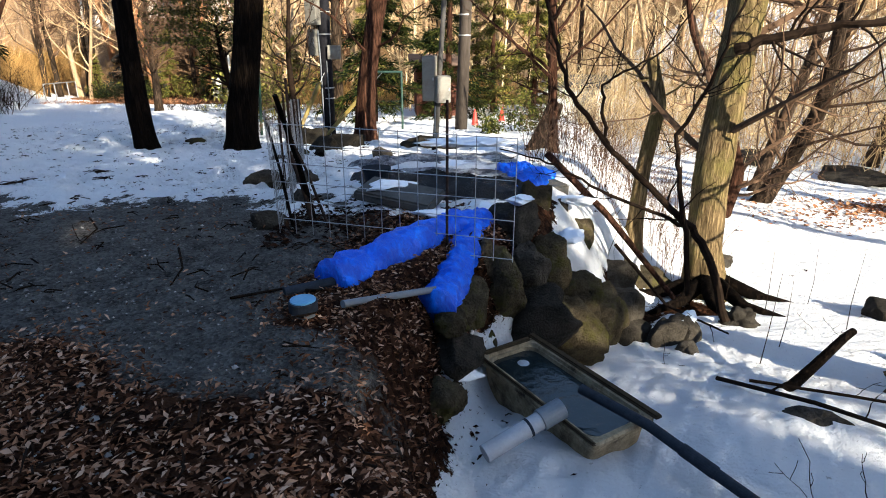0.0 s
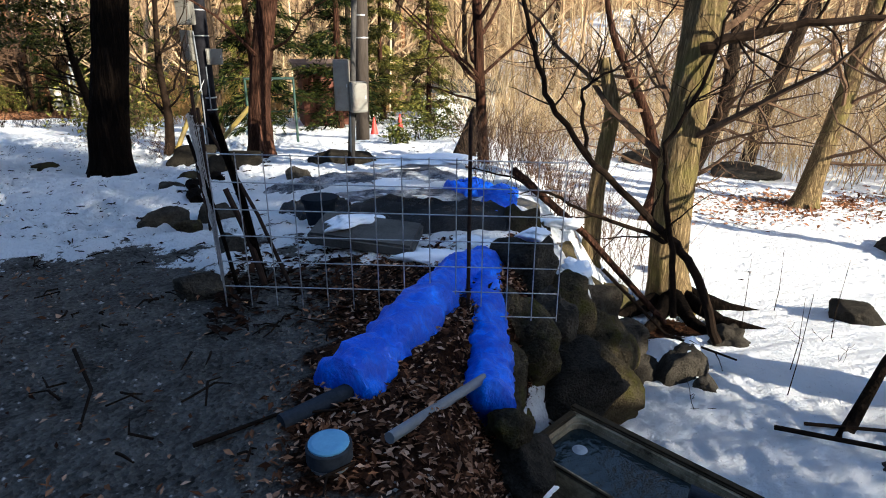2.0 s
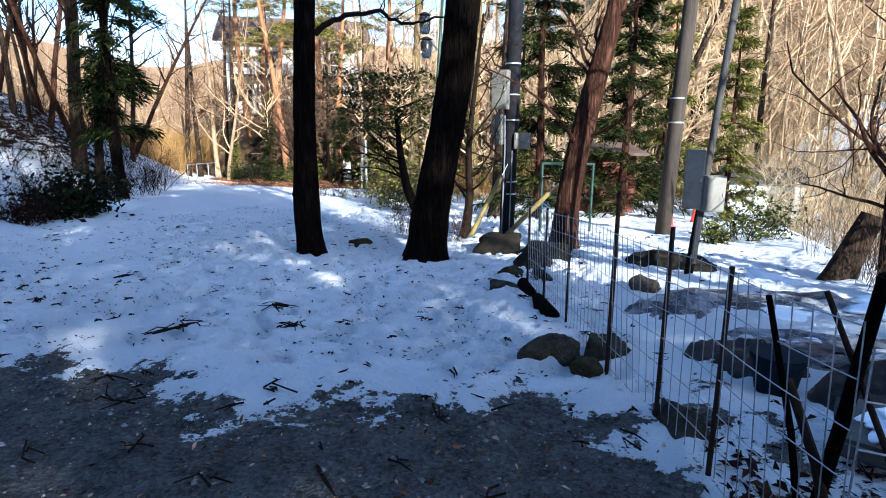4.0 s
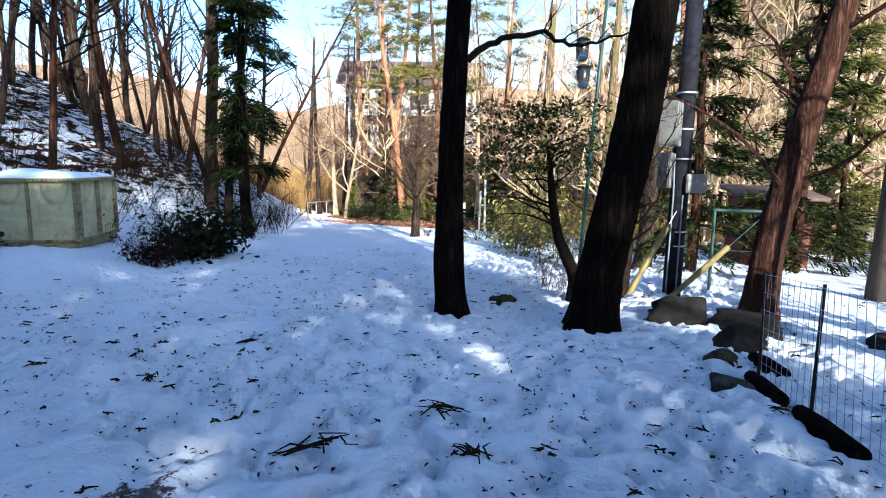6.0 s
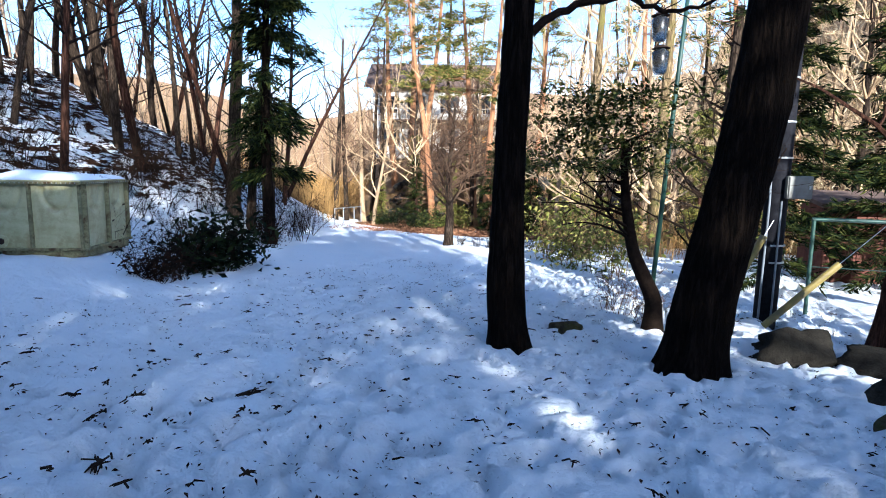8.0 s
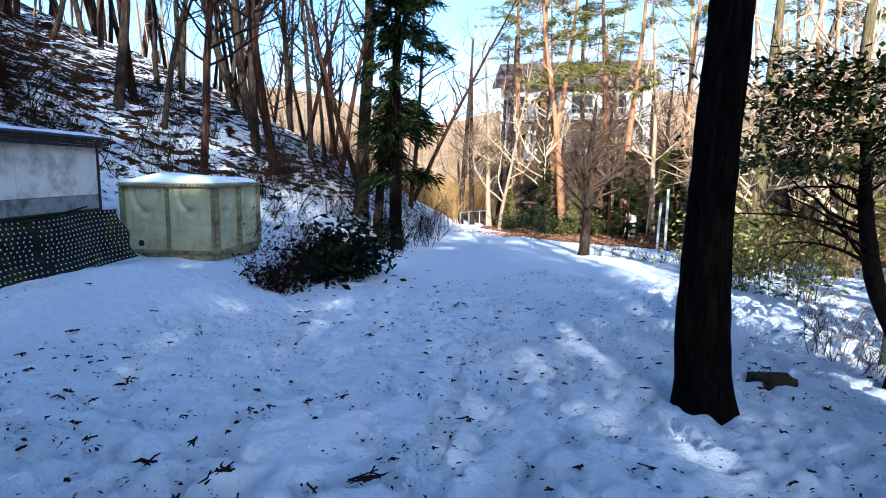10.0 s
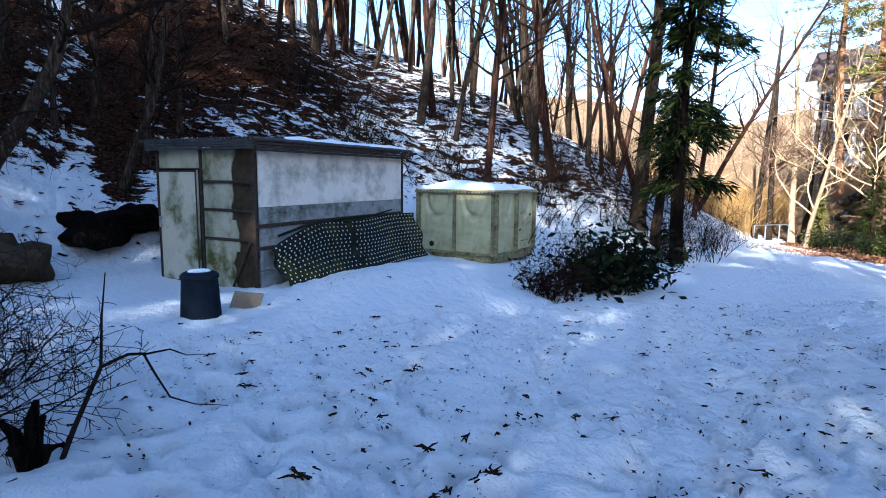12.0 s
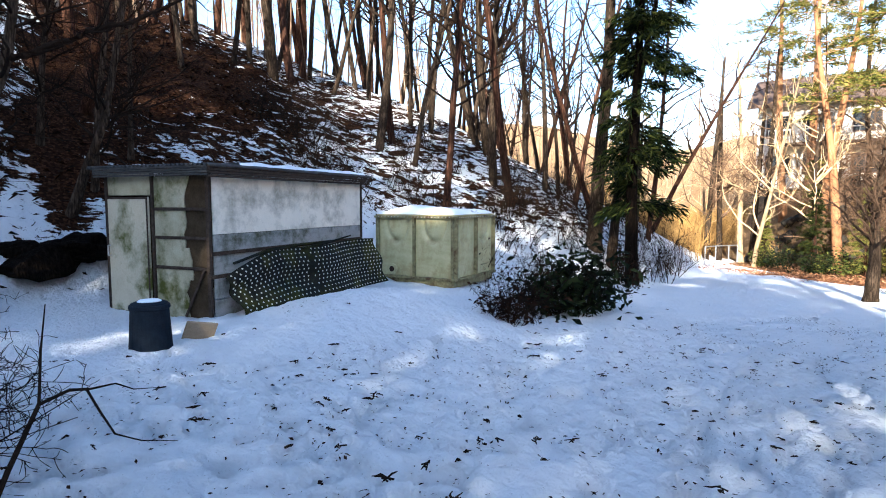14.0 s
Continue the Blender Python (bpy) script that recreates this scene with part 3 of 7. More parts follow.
def trunk_geo(points, radii, sides=30, flare=0.0, steps=14):
    """A trunk through a few points, with a widened foot and ridges."""
    g = Geo()
    pts, rad = [], []
    for k in range(len(points) - 1):
        a, b = Vector(points[k]), Vector(points[k + 1])
        for i in range(steps):
            f = i / steps
            pts.append(a.lerp(b, f))
            rad.append(radii[k] + (radii[k + 1] - radii[k]) * f)
    pts.append(Vector(points[-1]))
    rad.append(radii[-1])
    # rounded bends
    for _ in range(8):
        pts = [pts[0]] + [(pts[i - 1] + pts[i] * 2 + pts[i + 1]) / 4 for i in range(1, len(pts) - 1)] + [pts[-1]]
    z0 = pts[0].z
    rad = [r * (1 + flare * math.exp(-(p.z - z0) / 0.22)) for r, p in zip(rad, pts)]
    g.tube(pts, rad, sides, closed=False)
    off = Vector((points[0][0] * 3.1 + 5, points[0][1], 0))
    for i, v in enumerate(g.v):
        c = pts[i // sides]
        k = i % sides
        th = k / sides * 6.283
        n0 = Vector((math.cos(th), math.sin(th), 0))
        w = noise.noise(n0 * 1.2 + Vector((0, 0, v.z * 0.7)) + off) * 0.1
        w += (0.35 - abs(noise.noise(n0 * 4.5 + Vector((0, 0, v.z * 1.6)) + off))) * 0.16
        if flare:
            w += 0.25 * flare * math.cos(k / sides * 6.283 * 4 + off.x) * math.exp(-(v.z - z0) / 0.2)
        g.v[i] = c + (v - c) * (1 + w)
    return g, pts, rad


def dirs_of(pts):
    return [(pts[min(i + 1, len(pts) - 1)] - pts[max(i - 1, 0)]).normalized() for i in range(len(pts))]


def big_tree(label, base, points, radii, bark, seed, branches=14, start=0.45, length=2.2, flare=0.35, depth=2, twig=None, kids=5, group="", lift=0.05):
    """A single tree; points are relative to the foot."""
    rnd = random.Random(seed)
    t = thing("tree", (base[0], base[1], gz(*base[:2]) - 0.12), label, "tree", group)
    g, pts, rad = trunk_geo(points, radii, flare=flare)
    part("trunk", g, bark, t, smooth=True)
    if branches:
        b = Geo()
        ramify(b, rnd, pts, dirs_of(pts), rad, start, branches, length, depth, lift=lift, kids=kids)
        tagged(part("crown", b, twig or bark, t), kind="stuff")
    return t


def bare_tree(seed, height, radius, bark, lean=0.06, crown=0.35, branches=18, blen=0.28, depth=2, name="tree", label="", group="", kids=5, twig=None):
    """A leafless woodland tree, as a prototype at the origin."""
    rnd = random.Random(seed)
    t = thing(name, (0, 0, 0), label, "tree", group)
    a = rnd.uniform(0, 6.28)
    pts, p, d = [Vector((0, 0, -0.3))], Vector((0, 0, -0.3)), Vector((lean * math.cos(a), lean * math.sin(a), 1)).normalized()
    n = 9
    for i in range(n):
        d = (d + Vector((rnd.gauss(0, 0.05), rnd.gauss(0, 0.05), 0.03))).normalized()
        p = p + d * height / n
        pts.append(p.copy())
    rad = [radius * (1 - 0.85 * i / n) for i in range(n + 1)]
    g = Geo()
    g.tube(pts, rad, 8, closed=False)
    part("trunk", g, bark, t, smooth=True)
    b = Geo()
    ramify(b, rnd, pts, dirs_of(pts), rad, crown, branches, height * blen, depth, spread=0.75, lift=0.1, kids=kids)
    tagged(part("crown", b, twig or M_TWIG, t), kind="stuff")
    return t


def needle_spray(geo, rnd, p, d, size, count, droop=0.3):
    """A tuft of narrow needle blades round a twig."""
    for _ in range(count):
        a = Vector((rnd.gauss(0, 1), rnd.gauss(0, 1), rnd.gauss(0, 0.55) - droop)).normalized()
        a = (a * 0.8 + d).normalized()
        s = a.cross(Vector((rnd.gauss(0, 1), rnd.gauss(0, 1), rnd.gauss(0, 1)))).normalized()
        q = p + Vector((rnd.gauss(0, 0.4), rnd.gauss(0, 0.4), rnd.gauss(0, 0.3))) * size
        ln, w = size * rnd.uniform(0.7, 1.4), size * rnd.uniform(0.05, 0.11)
        geo.quad(q - s * w * 0.4, q + a * ln * 0.5 - s * w, q + a * ln, q + a * ln * 0.45 + s * w)


def conifer(seed, height, radius, bark, needles, first=0.2, reach=0.2, whorls=26, per=6, size=0.3, tufts=5, blades=7, droop=0.25, label="", group="", taper=0.8, bare=0.0, up=0.0, heavy=0.0):
    """An evergreen with drooping sprays, as a prototype at the origin."""
    rnd = random.Random(seed)
    t = thing("conifer_tree", (0, 0, 0), label, "tree", group)
    pts = [Vector((0.04 * height * 0.1 * math.sin(i * 0.9 + seed), 0.04 * height * 0.1 * math.cos(i * 0.7 + seed), -0.3 + height * i / 10)) for i in range(11)]
    rad = [radius * (1 - 0.9 * i / 10) for i in range(11)]
    g = Geo()
    g.tube(pts, rad, 10, closed=False)
    part("trunk", g, bark, t, smooth=True)
    b, n = Geo(), Geo()
    for w in range(whorls):
        f = first + (1 - first) * (w + rnd.random()) / whorls
        i = min(int(f * 10), 9)
        p0 = pts[i].lerp(pts[i + 1], f * 10 - i)
        for _ in range(per):
            if rnd.random() < bare:
                continue
            a = rnd.uniform(0, 6.283)
            ln = height * reach * (1 - taper * (f - first) / (1 - first)) * rnd.uniform(0.45, 1.15) * (1 - heavy * max(0, -math.cos(a)))
            d = Vector((math.cos(a), math.sin(a), rnd.uniform(-0.25, 0.15) + up)).normalized()
            bp, bd, br = limb(b, rnd, p0, d, ln, max(radius * 0.16 * (1 - f * 0.6), 0.008), 0.004, 3, 4, 0.1, -droop * 0.3)
            for k in range(tufts):
                u = 0.25 + 0.75 * (k + rnd.random()) / tufts
                j = min(int(u * 3), 2)
                needle_spray(n, rnd, bp[j].lerp(bp[j + 1], u * 3 - j), bd[j], size * rnd.uniform(0.7, 1.3), blades, droop)
    tagged(part("crown", b, bark, t), kind="stuff")
    tagged(part("foliage", n, needles, t), kind="stuff")
    return t


def clear_proto(ob):
    for o in (*ob.children_recursive, ob):
        bpy.data.objects.remove(o)


def plant(proto, x, y, turn=0.0, scale=1.0, tilt=(0, 0), sink=0.0):
    m = Matrix.Translation((x, y, gz(x, y) - sink)) @ pose(0, 0, 0, tilt[0], tilt[1], 0) @ pose(0, 0, 0, 0, 0, turn) @ Matrix.Scale(scale, 4)
    made = copy_thing(proto, m)
    made.matrix_basis = m
    return made


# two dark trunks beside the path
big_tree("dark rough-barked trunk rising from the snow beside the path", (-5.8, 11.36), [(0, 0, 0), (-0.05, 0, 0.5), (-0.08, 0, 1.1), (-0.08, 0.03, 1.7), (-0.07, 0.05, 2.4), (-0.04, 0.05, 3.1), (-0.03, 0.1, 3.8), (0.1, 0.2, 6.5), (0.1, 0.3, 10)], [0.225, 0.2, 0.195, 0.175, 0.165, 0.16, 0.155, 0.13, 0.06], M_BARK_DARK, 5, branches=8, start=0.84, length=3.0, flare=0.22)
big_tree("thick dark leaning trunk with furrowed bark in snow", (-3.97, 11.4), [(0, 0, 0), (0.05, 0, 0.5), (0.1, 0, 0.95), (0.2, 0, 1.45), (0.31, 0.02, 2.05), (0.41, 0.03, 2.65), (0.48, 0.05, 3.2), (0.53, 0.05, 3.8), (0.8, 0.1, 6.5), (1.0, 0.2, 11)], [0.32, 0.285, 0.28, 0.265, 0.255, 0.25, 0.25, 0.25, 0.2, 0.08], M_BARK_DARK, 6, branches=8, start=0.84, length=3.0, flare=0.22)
# reddish leaning tree behind the mesh corner
big_tree("reddish-brown leaning tree behind the wire fence", (-1.78, 13.3), [(0, 0, 0), (0.06, 0, 1.2), (0.3, 0, 2.6), (0.75, 0.1, 4.6), (1.3, 0.2, 9.5)], [0.24, 0.205, 0.185, 0.15, 0.06], M_BARK_RED, 7, branches=12, start=0.35, length=2.6)
# the large ribbed tree by the brook
big_tree("large ribbed yellow-brown tree on the brook bank", (3.55, 7.2), [(0.05, 0, 0), (-0.1, 0.0, 0.8), (-0.14, 0.0, 1.6), (-0.1, 0.05, 2.4), (0.02, 0.1, 4.0), (0.2, 0.2, 6.5), (0.2, 0.3, 10)], [0.27, 0.225, 0.215, 0.215, 0.21, 0.16, 0.08], M_BARK_MOSS, 8, branches=14, start=0.3, length=3.2, flare=0.8, twig=M_TWIG)
big_tree("mossy trunk standing in sunlit snow beside the brook", (3.98, 3.78), [(0, 0, 0), (0.15, 0, 0.8), (0.5, 0.05, 2.0), (0.8, 0.1, 4.5), (0.9, 0.2, 9)], [0.32, 0.25, 0.23, 0.2, 0.07], M_BARK_MOSS, 9, branches=12, start=0.35, length=3.0, flare=0.6, twig=M_TWIG)
big_tree("thin dark leaning tree across the brook", (7.00, 12.39), [(0, 0, 0), (0.35, -0.2, 1.0), (0.7, -0.4, 2.2), (0.8, -0.3, 4.5), (0.8, 0.2, 8)], [0.19, 0.16, 0.14, 0.1, 0.04], M_BARK, 95, branches=16, start=0.2, length=2.6, flare=0.4, twig=M_TWIG)
big_tree("leaning orange-brown trunk above a patch of dead leaves", (9.42, 11.23), [(0, 0, 0), (0.2, 0, 1.2), (0.5, 0.0, 2.6), (0.8, 0.0, 4.5), (0.8, 0.2, 8)], [0.27, 0.19, 0.17, 0.15, 0.06], M_BARK_MOSS, 10, branches=14, start=0.2, length=3.0, flare=0.6, twig=M_TWIG)
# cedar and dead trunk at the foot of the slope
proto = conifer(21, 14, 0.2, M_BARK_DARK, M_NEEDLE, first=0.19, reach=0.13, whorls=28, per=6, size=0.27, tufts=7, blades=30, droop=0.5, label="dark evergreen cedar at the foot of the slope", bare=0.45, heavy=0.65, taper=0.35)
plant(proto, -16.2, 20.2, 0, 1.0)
clear_proto(proto)
big_tree("weathered dead trunk with broken stubs at the slope", (-18.2, 20.8), [(0, 0, 0), (0.1, 0, 2.5), (0.3, 0.1, 5.2), (0.35, 0.2, 9)], [0.24, 0.2, 0.17, 0.1], M_BARK, 11, branches=6, start=0.5, length=1.8)
big_tree("thin grey tree beside the dead trunk", (-17.5, 20.8), [(0, 0, 0), (0.2, 0, 2.5), (0.7, 0.1, 5.2), (1.5, 0.2, 9)], [0.15, 0.13, 0.1, 0.05], M_BARK, 12, branches=12, start=0.3, length=2.4)
# tree at the path's bend
big_tree("small dark tree with wide bare crown by the path", (-11.8, 24.5), [(0, 0, 0), (0.05, 0, 1.2), (0.0, 0, 2.8), (0.2, 0, 5)], [0.17, 0.14, 0.1, 0.04], M_BARK, 13, branches=46, start=0.38, length=2.7, depth=2, twig=M_TWIG, kids=7)

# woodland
# slope trees take dark twigs and bark, with the slope's shade in the colour
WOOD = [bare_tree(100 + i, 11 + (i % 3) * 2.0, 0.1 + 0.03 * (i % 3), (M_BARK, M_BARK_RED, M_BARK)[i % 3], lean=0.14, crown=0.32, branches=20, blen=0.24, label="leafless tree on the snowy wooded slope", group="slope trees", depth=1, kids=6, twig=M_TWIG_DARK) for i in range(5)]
rnd = random.Random(11)
for i in range(72):
    y = rnd.uniform(1, 32)
    d = rnd.uniform(1.0, 15)
    x = float(foot_x(y)) - d
    if y < 12 and d < 4:
        continue
    plant(WOOD[i % 5], x, y, rnd.uniform(0, 360), rnd.uniform(0.75, 1.2), (rnd.gauss(0, 7), rnd.gauss(5, 7)))
crest = random.Random(58)
for i in range(34):
    y = crest.uniform(6, 30)
    plant(WOOD[i % 5], float(foot_x(y)) - crest.uniform(8, 17), y, crest.uniform(0, 360), crest.uniform(0.8, 1.2), (crest.gauss(0, 6), crest.gauss(6, 6)))
FAR = [bare_tree(200 + i, 12 + (i % 3) * 2.5, 0.11 + 0.02 * i, crown=0.15, bark=(M_BARK_SUNLIT, M_BARK, M_BARK_SUNLIT)[i % 3], twig=M_TWIG_SUNLIT, branches=22, label="bare sunlit tree in the valley wood", group="valley trees", depth=1, kids=7) for i in range(5)]
for i in range(95):
    a = rnd.uniform(-8, 95)
    r = rnd.uniform(17, 62)
    x, y = -2 + r * math.sin(radians(a)), 6 + r * math.cos(radians(a))
    if x < 3 and y < 32 or x < 6 and y < 22:
        continue
    plant(FAR[i % 5], x, y, rnd.uniform(0, 360), rnd.uniform(0.7, 1.25), (rnd.gauss(0, 5), rnd.gauss(0, 5)))
behind = random.Random(61)
for i in range(46):
    x, y = behind.uniform(-9, 9), behind.uniform(27, 48)
    plant(FAR[i % 5], x, y, behind.uniform(0, 360), behind.uniform(0.65, 1.1), (behind.gauss(0, 5), behind.gauss(0, 5)))
for i, (x, y, s) in enumerate([(-20.5, 34.5, 0.6), (-18.2, 35.5, 0.5), (-15.8, 39, 0.55), (-12.8, 37, 0.6), (-10.5, 35, 0.55), (-8.2, 33, 0.6), (-19, 43, 0.7), (-13, 44, 0.7), (-22.5, 37, 0.6), (-7, 40, 0.7)]):
    plant(FAR[i % 5], x, y, 77 * i, s * 1.7)
slope = random.Random(27)
for i in range(60):
    a, r = slope.uniform(-58, -8), slope.uniform(36, 75)
    x, y = -4 + r * math.sin(radians(a)), 8 + r * math.cos(radians(a))
    if math.hypot(x + 23, y - 52) < 9 or x < foot_x(y) + 2 and y < 34 or math.hypot(x + 24, y - 38) < 5:
        continue
    plant(FAR[i % 5], x, y, slope.uniform(0, 360), slope.uniform(0.6, 1.0), (slope.gauss(0, 5), slope.gauss(0, 5)))
for p in WOOD + FAR:
    clear_proto(p)
for k, (x, y, dx) in enumerate([(-23.9, 35.9, 0.6), (-23.4, 36.4, -0.3), (-22.6, 38.2, 0.4), (-21.0, 36.4, 0.2)]):
    big_tree("dark slim trunk where the path bends", (x, y), [(0, 0, 0), (dx * 0.2, 0, 2.5), (dx * 0.5, 0, 5), (dx, 0.2, 11)], [0.16, 0.14, 0.12, 0.04], M_BARK, 620 + k, branches=26, start=0.3, length=3.2, twig=M_TWIG, kids=6, group="path bend trees", lift=0.1)
# pines by the house
PINE = [conifer(300 + i, 17, 0.24, M_BARK_PINE, M_NEEDLE_PINE, first=0.45, reach=0.17, whorls=16, per=4, size=0.24, tufts=6, blades=26, droop=0.0, bare=0.35, label="tall orange-barked pine near the house", group="pines", taper=0.5, up=0.15) for i in range(2)]
for i, (x, y, s) in enumerate([(-17.5, 36.5, 0.95), (-15.3, 37.5, 1.0), (-14.2, 36.0, 0.9), (-19.5, 38.5, 1.05), (-12.5, 40, 0.9), (-6, 38, 1.0), (-21.5, 42, 1.1), (-2.5, 36, 1.0), (-24, 44, 1.1), (1.5, 41, 1.05), (5, 36, 0.9)]):
    plant(PINE[i % 2], x, y, 70 * i, s, (rnd.gauss(0, 2), rnd.gauss(0, 3)))
EVER = [conifer(320 + i, 9, 0.15, M_BARK_RED, (M_NEEDLE, M_NEEDLE_PINE)[i], first=0.08, reach=0.22, whorls=22, per=5, size=0.2, tufts=7, blades=26, label="sunlit green conifer behind the fence", group="green conifers") for i in range(2)]
for i, (x, y, s) in enumerate([(-2.3, 19.5, 1.0), (3.2, 21, 0.7), (0.2, 20.5, 0.95), (-5.5, 30, 0.5), (-7.5, 31, 0.4), (-3.5, 28, 0.6), (2.0, 24, 0.8), (-16, 35.2, 0.45), (-13.5, 34.8, 0.5), (-9, 36, 0.55), (-18.2, 35.5, 0.45), (-19.6, 38.5, 0.6), (-11.2, 34.2, 0.5), (-9.2, 30.5, 0.42), (-14.8, 38.5, 0.5), (-20.5, 35.6, 0.3), (-8.2, 28.5, 0.36), (-12.4, 37.5, 0.5), (-17.2, 40.5, 0.5)]):
    plant(EVER[i % 2 if i < 3 or y > 34 else 1], x, y, 50 * i, s)
for p in PINE + EVER:
    clear_proto(p)
# unseen evergreen stand added behind, towards the sun, to shade path and slope
SHADE = [conifer(340 + i, 17, 0.25, M_BARK_DARK, M_NEEDLE, first=0.05, reach=0.19, whorls=24, per=6, size=1.0, tufts=3, blades=7, bare=0.52, label="unseen tall dark evergreen added behind to cast shade", group="evergreen stand") for i in range(2)]
SHADE.append(conifer(343, 17, 0.25, M_BARK_DARK, M_NEEDLE, first=0.05, reach=0.19, whorls=24, per=6, size=0.9, tufts=3, blades=7, bare=0.55, label="unseen tall airy evergreen added behind to dapple the shade", group="evergreen stand"))
stand = random.Random(404)
for a0, scale, q1, step in ((13.5, 1.0, 2.0, 2.7), (19, 1.2, 2.5, 2.9), (26, 1.55, 3.1, 3.2)):
    q = q1
    while q > -38:
        a, k = a0 + stand.uniform(-1.2, 1.2), stand.uniform(0.92, 1.08)
        plant(SHADE[2 if a0 > 25 else stand.randint(0, 1)], 0.6 * a + 0.8 * q, -0.8 * a + 0.6 * q, stand.uniform(0, 360), scale * k)
        q -= step * stand.uniform(0.8, 1.25)
for p in SHADE:
    clear_proto(p)


# ---- hut ----
def build_shed():
    s = thing("shed", (-13.0, 8.0, -0.22), "weathered white panel shed with stained walls and open snow around", "shed", turn=123.8)
    W, D, H = 3.7, 1.9, 1.98
    def board(name, x0, x1, y0, y1, z0, z1, mat, parent=s, label=""):
        return part(name, bevelled_box((x1 - x0, y1 - y0, z1 - z0), Matrix.Translation(((x0 + x1) / 2, (y0 + y1) / 2, (z0 + z1) / 2)), 0.004, 1), mat, parent, label)
    # long wall
    for i in range(2):
        board("wall_panel", 0.06 + i * 1.82, 0.06 + (i + 1) * 1.82 - 0.004, 0.0, 0.02, 1.17, H, M_PANEL)
    board("grey_board", 0.06, 3.68, 0.002, 0.022, 0.93, 1.165, M_PANEL_GREY, label="bare grey board strip")
    for i in range(3):
        board("lower_panel", 0.06, 3.68, 0.0, 0.02, 0.02 + i * 0.3, 0.31 + i * 0.3, M_PANEL_GREY)
    for z in (0.62, 0.92):
        board("batten", 0.0, 3.68, -0.025, -0.002, z - 0.025, z + 0.025, M_FRAME)
    # back and far end
    board("back_wall", 0.0, W, D - 0.02, D, 0, H, M_PLY)
    board("end_wall", W - 0.02, W, 0.02, D - 0.025, 0, H, M_PANEL_GREEN)
    # front: plywood, peeling sheet, door
    board("plywood_panel", 0.03, 0.045, 0.05, 0.98, 0.03, H - 0.02, M_PLY, label="bare rotting plywood")
    rnd = random.Random(4)
    g = Geo()
    n = 22
    for k in range(n):
        z0, z1 = 0.05 + (H - 0.1) * k / n, 0.05 + (H - 0.1) * (k + 1) / n
        e0 = 0.42 + 0.13 * noise.noise(Vector((z0 * 2.3, 3, 1))) + 0.06 * noise.noise(Vector((z0 * 9, 1, 1)))
        e1 = 0.42 + 0.13 * noise.noise(Vector((z1 * 2.3, 3, 1))) + 0.06 * noise.noise(Vector((z1 * 9, 1, 1)))
        if 0.55 < z0 < 0.95:
            e0, e1 = e0 - 0.06, e1 - 0.06
        g.quad(Vector((0.012, e0, z0)), Vector((0.012, 0.98, z0)), Vector((0.012, 0.98, z1)), Vector((0.012, e1, z1)))
        g.quad(Vector((0.028, e0, z0)), Vector((0.012, e0, z0)), Vector((0.012, e1, z1)), Vector((0.028, e1, z1)))
    part("peeling_sheet", g, M_PANEL_GREEN, s, "peeling green-stained facing sheet")
    board("header", 0.0, 0.04, 0.99, D, 1.68, H - 0.01, M_PANEL_GREEN)
    for z in (0.72, 1.12, 1.5):
        board("rail", -0.012, 0.01, 0.04, 0.98, z - 0.02, z + 0.02, M_FRAME)
    part("brace", Geo().tube([(-0.005, 0.1, 0.72), (-0.005, 0.45, 0.08)], [0.02, 0.02], 4), M_FRAME, s)
    for y, w in ((0.02, 0.05), (1.0, 0.035), (D - 0.02, 0.05)):
        board("post", -0.02, 0.03, y - w / 2, y + w / 2, 0, H, M_FRAME)
    board("post", W - 0.04, W + 0.01, -0.02, 0.03, 0, H, M_FRAME)
    d = board("door", -0.045, -0.012, 1.04, 1.84, 0.06, 1.66, M_DOOR, label="pale door streaked with green algae")
    for a in ((1.04, 1.07, 0.06, 1.66), (1.81, 1.84, 0.06, 1.66), (1.07, 1.81, 1.63, 1.66), (1.07, 1.81, 0.06, 0.09)):
        board("door_trim", -0.052, -0.046, a[0], a[1], a[2], a[3], M_FRAME, d)
    part("door_handle", Geo().tube([(-0.09, 1.78, 0.85), (-0.09, 1.78, 0.99)], [0.012, 0.012], 8).tube([(-0.09, 1.78, 0.85), (-0.05, 1.78, 0.85)], [0.01, 0.01], 6).tube([(-0.09, 1.78, 0.99), (-0.05, 1.78, 0.99)], [0.01, 0.01], 6), M_STEEL, d)
    # roof of corrugated sheet with a deep front lip
    r = Geo()
    n = 60
    for k in range(n):
        y0, y1 = -0.16 + 2.25 * k / n, -0.16 + 2.25 * (k + 1) / n
        z0, z1 = (H + 0.07 + 0.035 * (k % 2)), (H + 0.07 + 0.035 * ((k + 1) % 2))
        for dz in (0.0, -0.008):
            r.quad(Vector((-0.14, y0, z0 + dz)), Vector((W + 0.12, y0, z0 + dz)), Vector((W + 0.12, y1, z1 + dz)), Vector((-0.14, y1, z1 + dz)))
        r.quad(Vector((-0.14, y0, z0)), Vector((-0.14, y1, z1)), Vector((-0.14, y1, z1 - 0.008)), Vector((-0.14, y0, z0 - 0.008)))
    roof = part("roof", r, M_ROOF, s, "corrugated grey roof sheet")
    for k in range(4):
        board("fascia_board", -0.13, W + 0.1, -0.14 - 0.005 * k, -0.115, H - 0.075 + 0.04 * k, H - 0.04 + 0.04 * k, M_FRAME, roof)
    for k in range(4):
        board("eave_slat", -0.125 - 0.005 * k, -0.1, -0.11, D + 0.08, H - 0.05 + 0.032 * k, H - 0.025 + 0.032 * k, M_ROOF, roof)
    # thin snow on the roof
    sn = Geo()
    n = 40
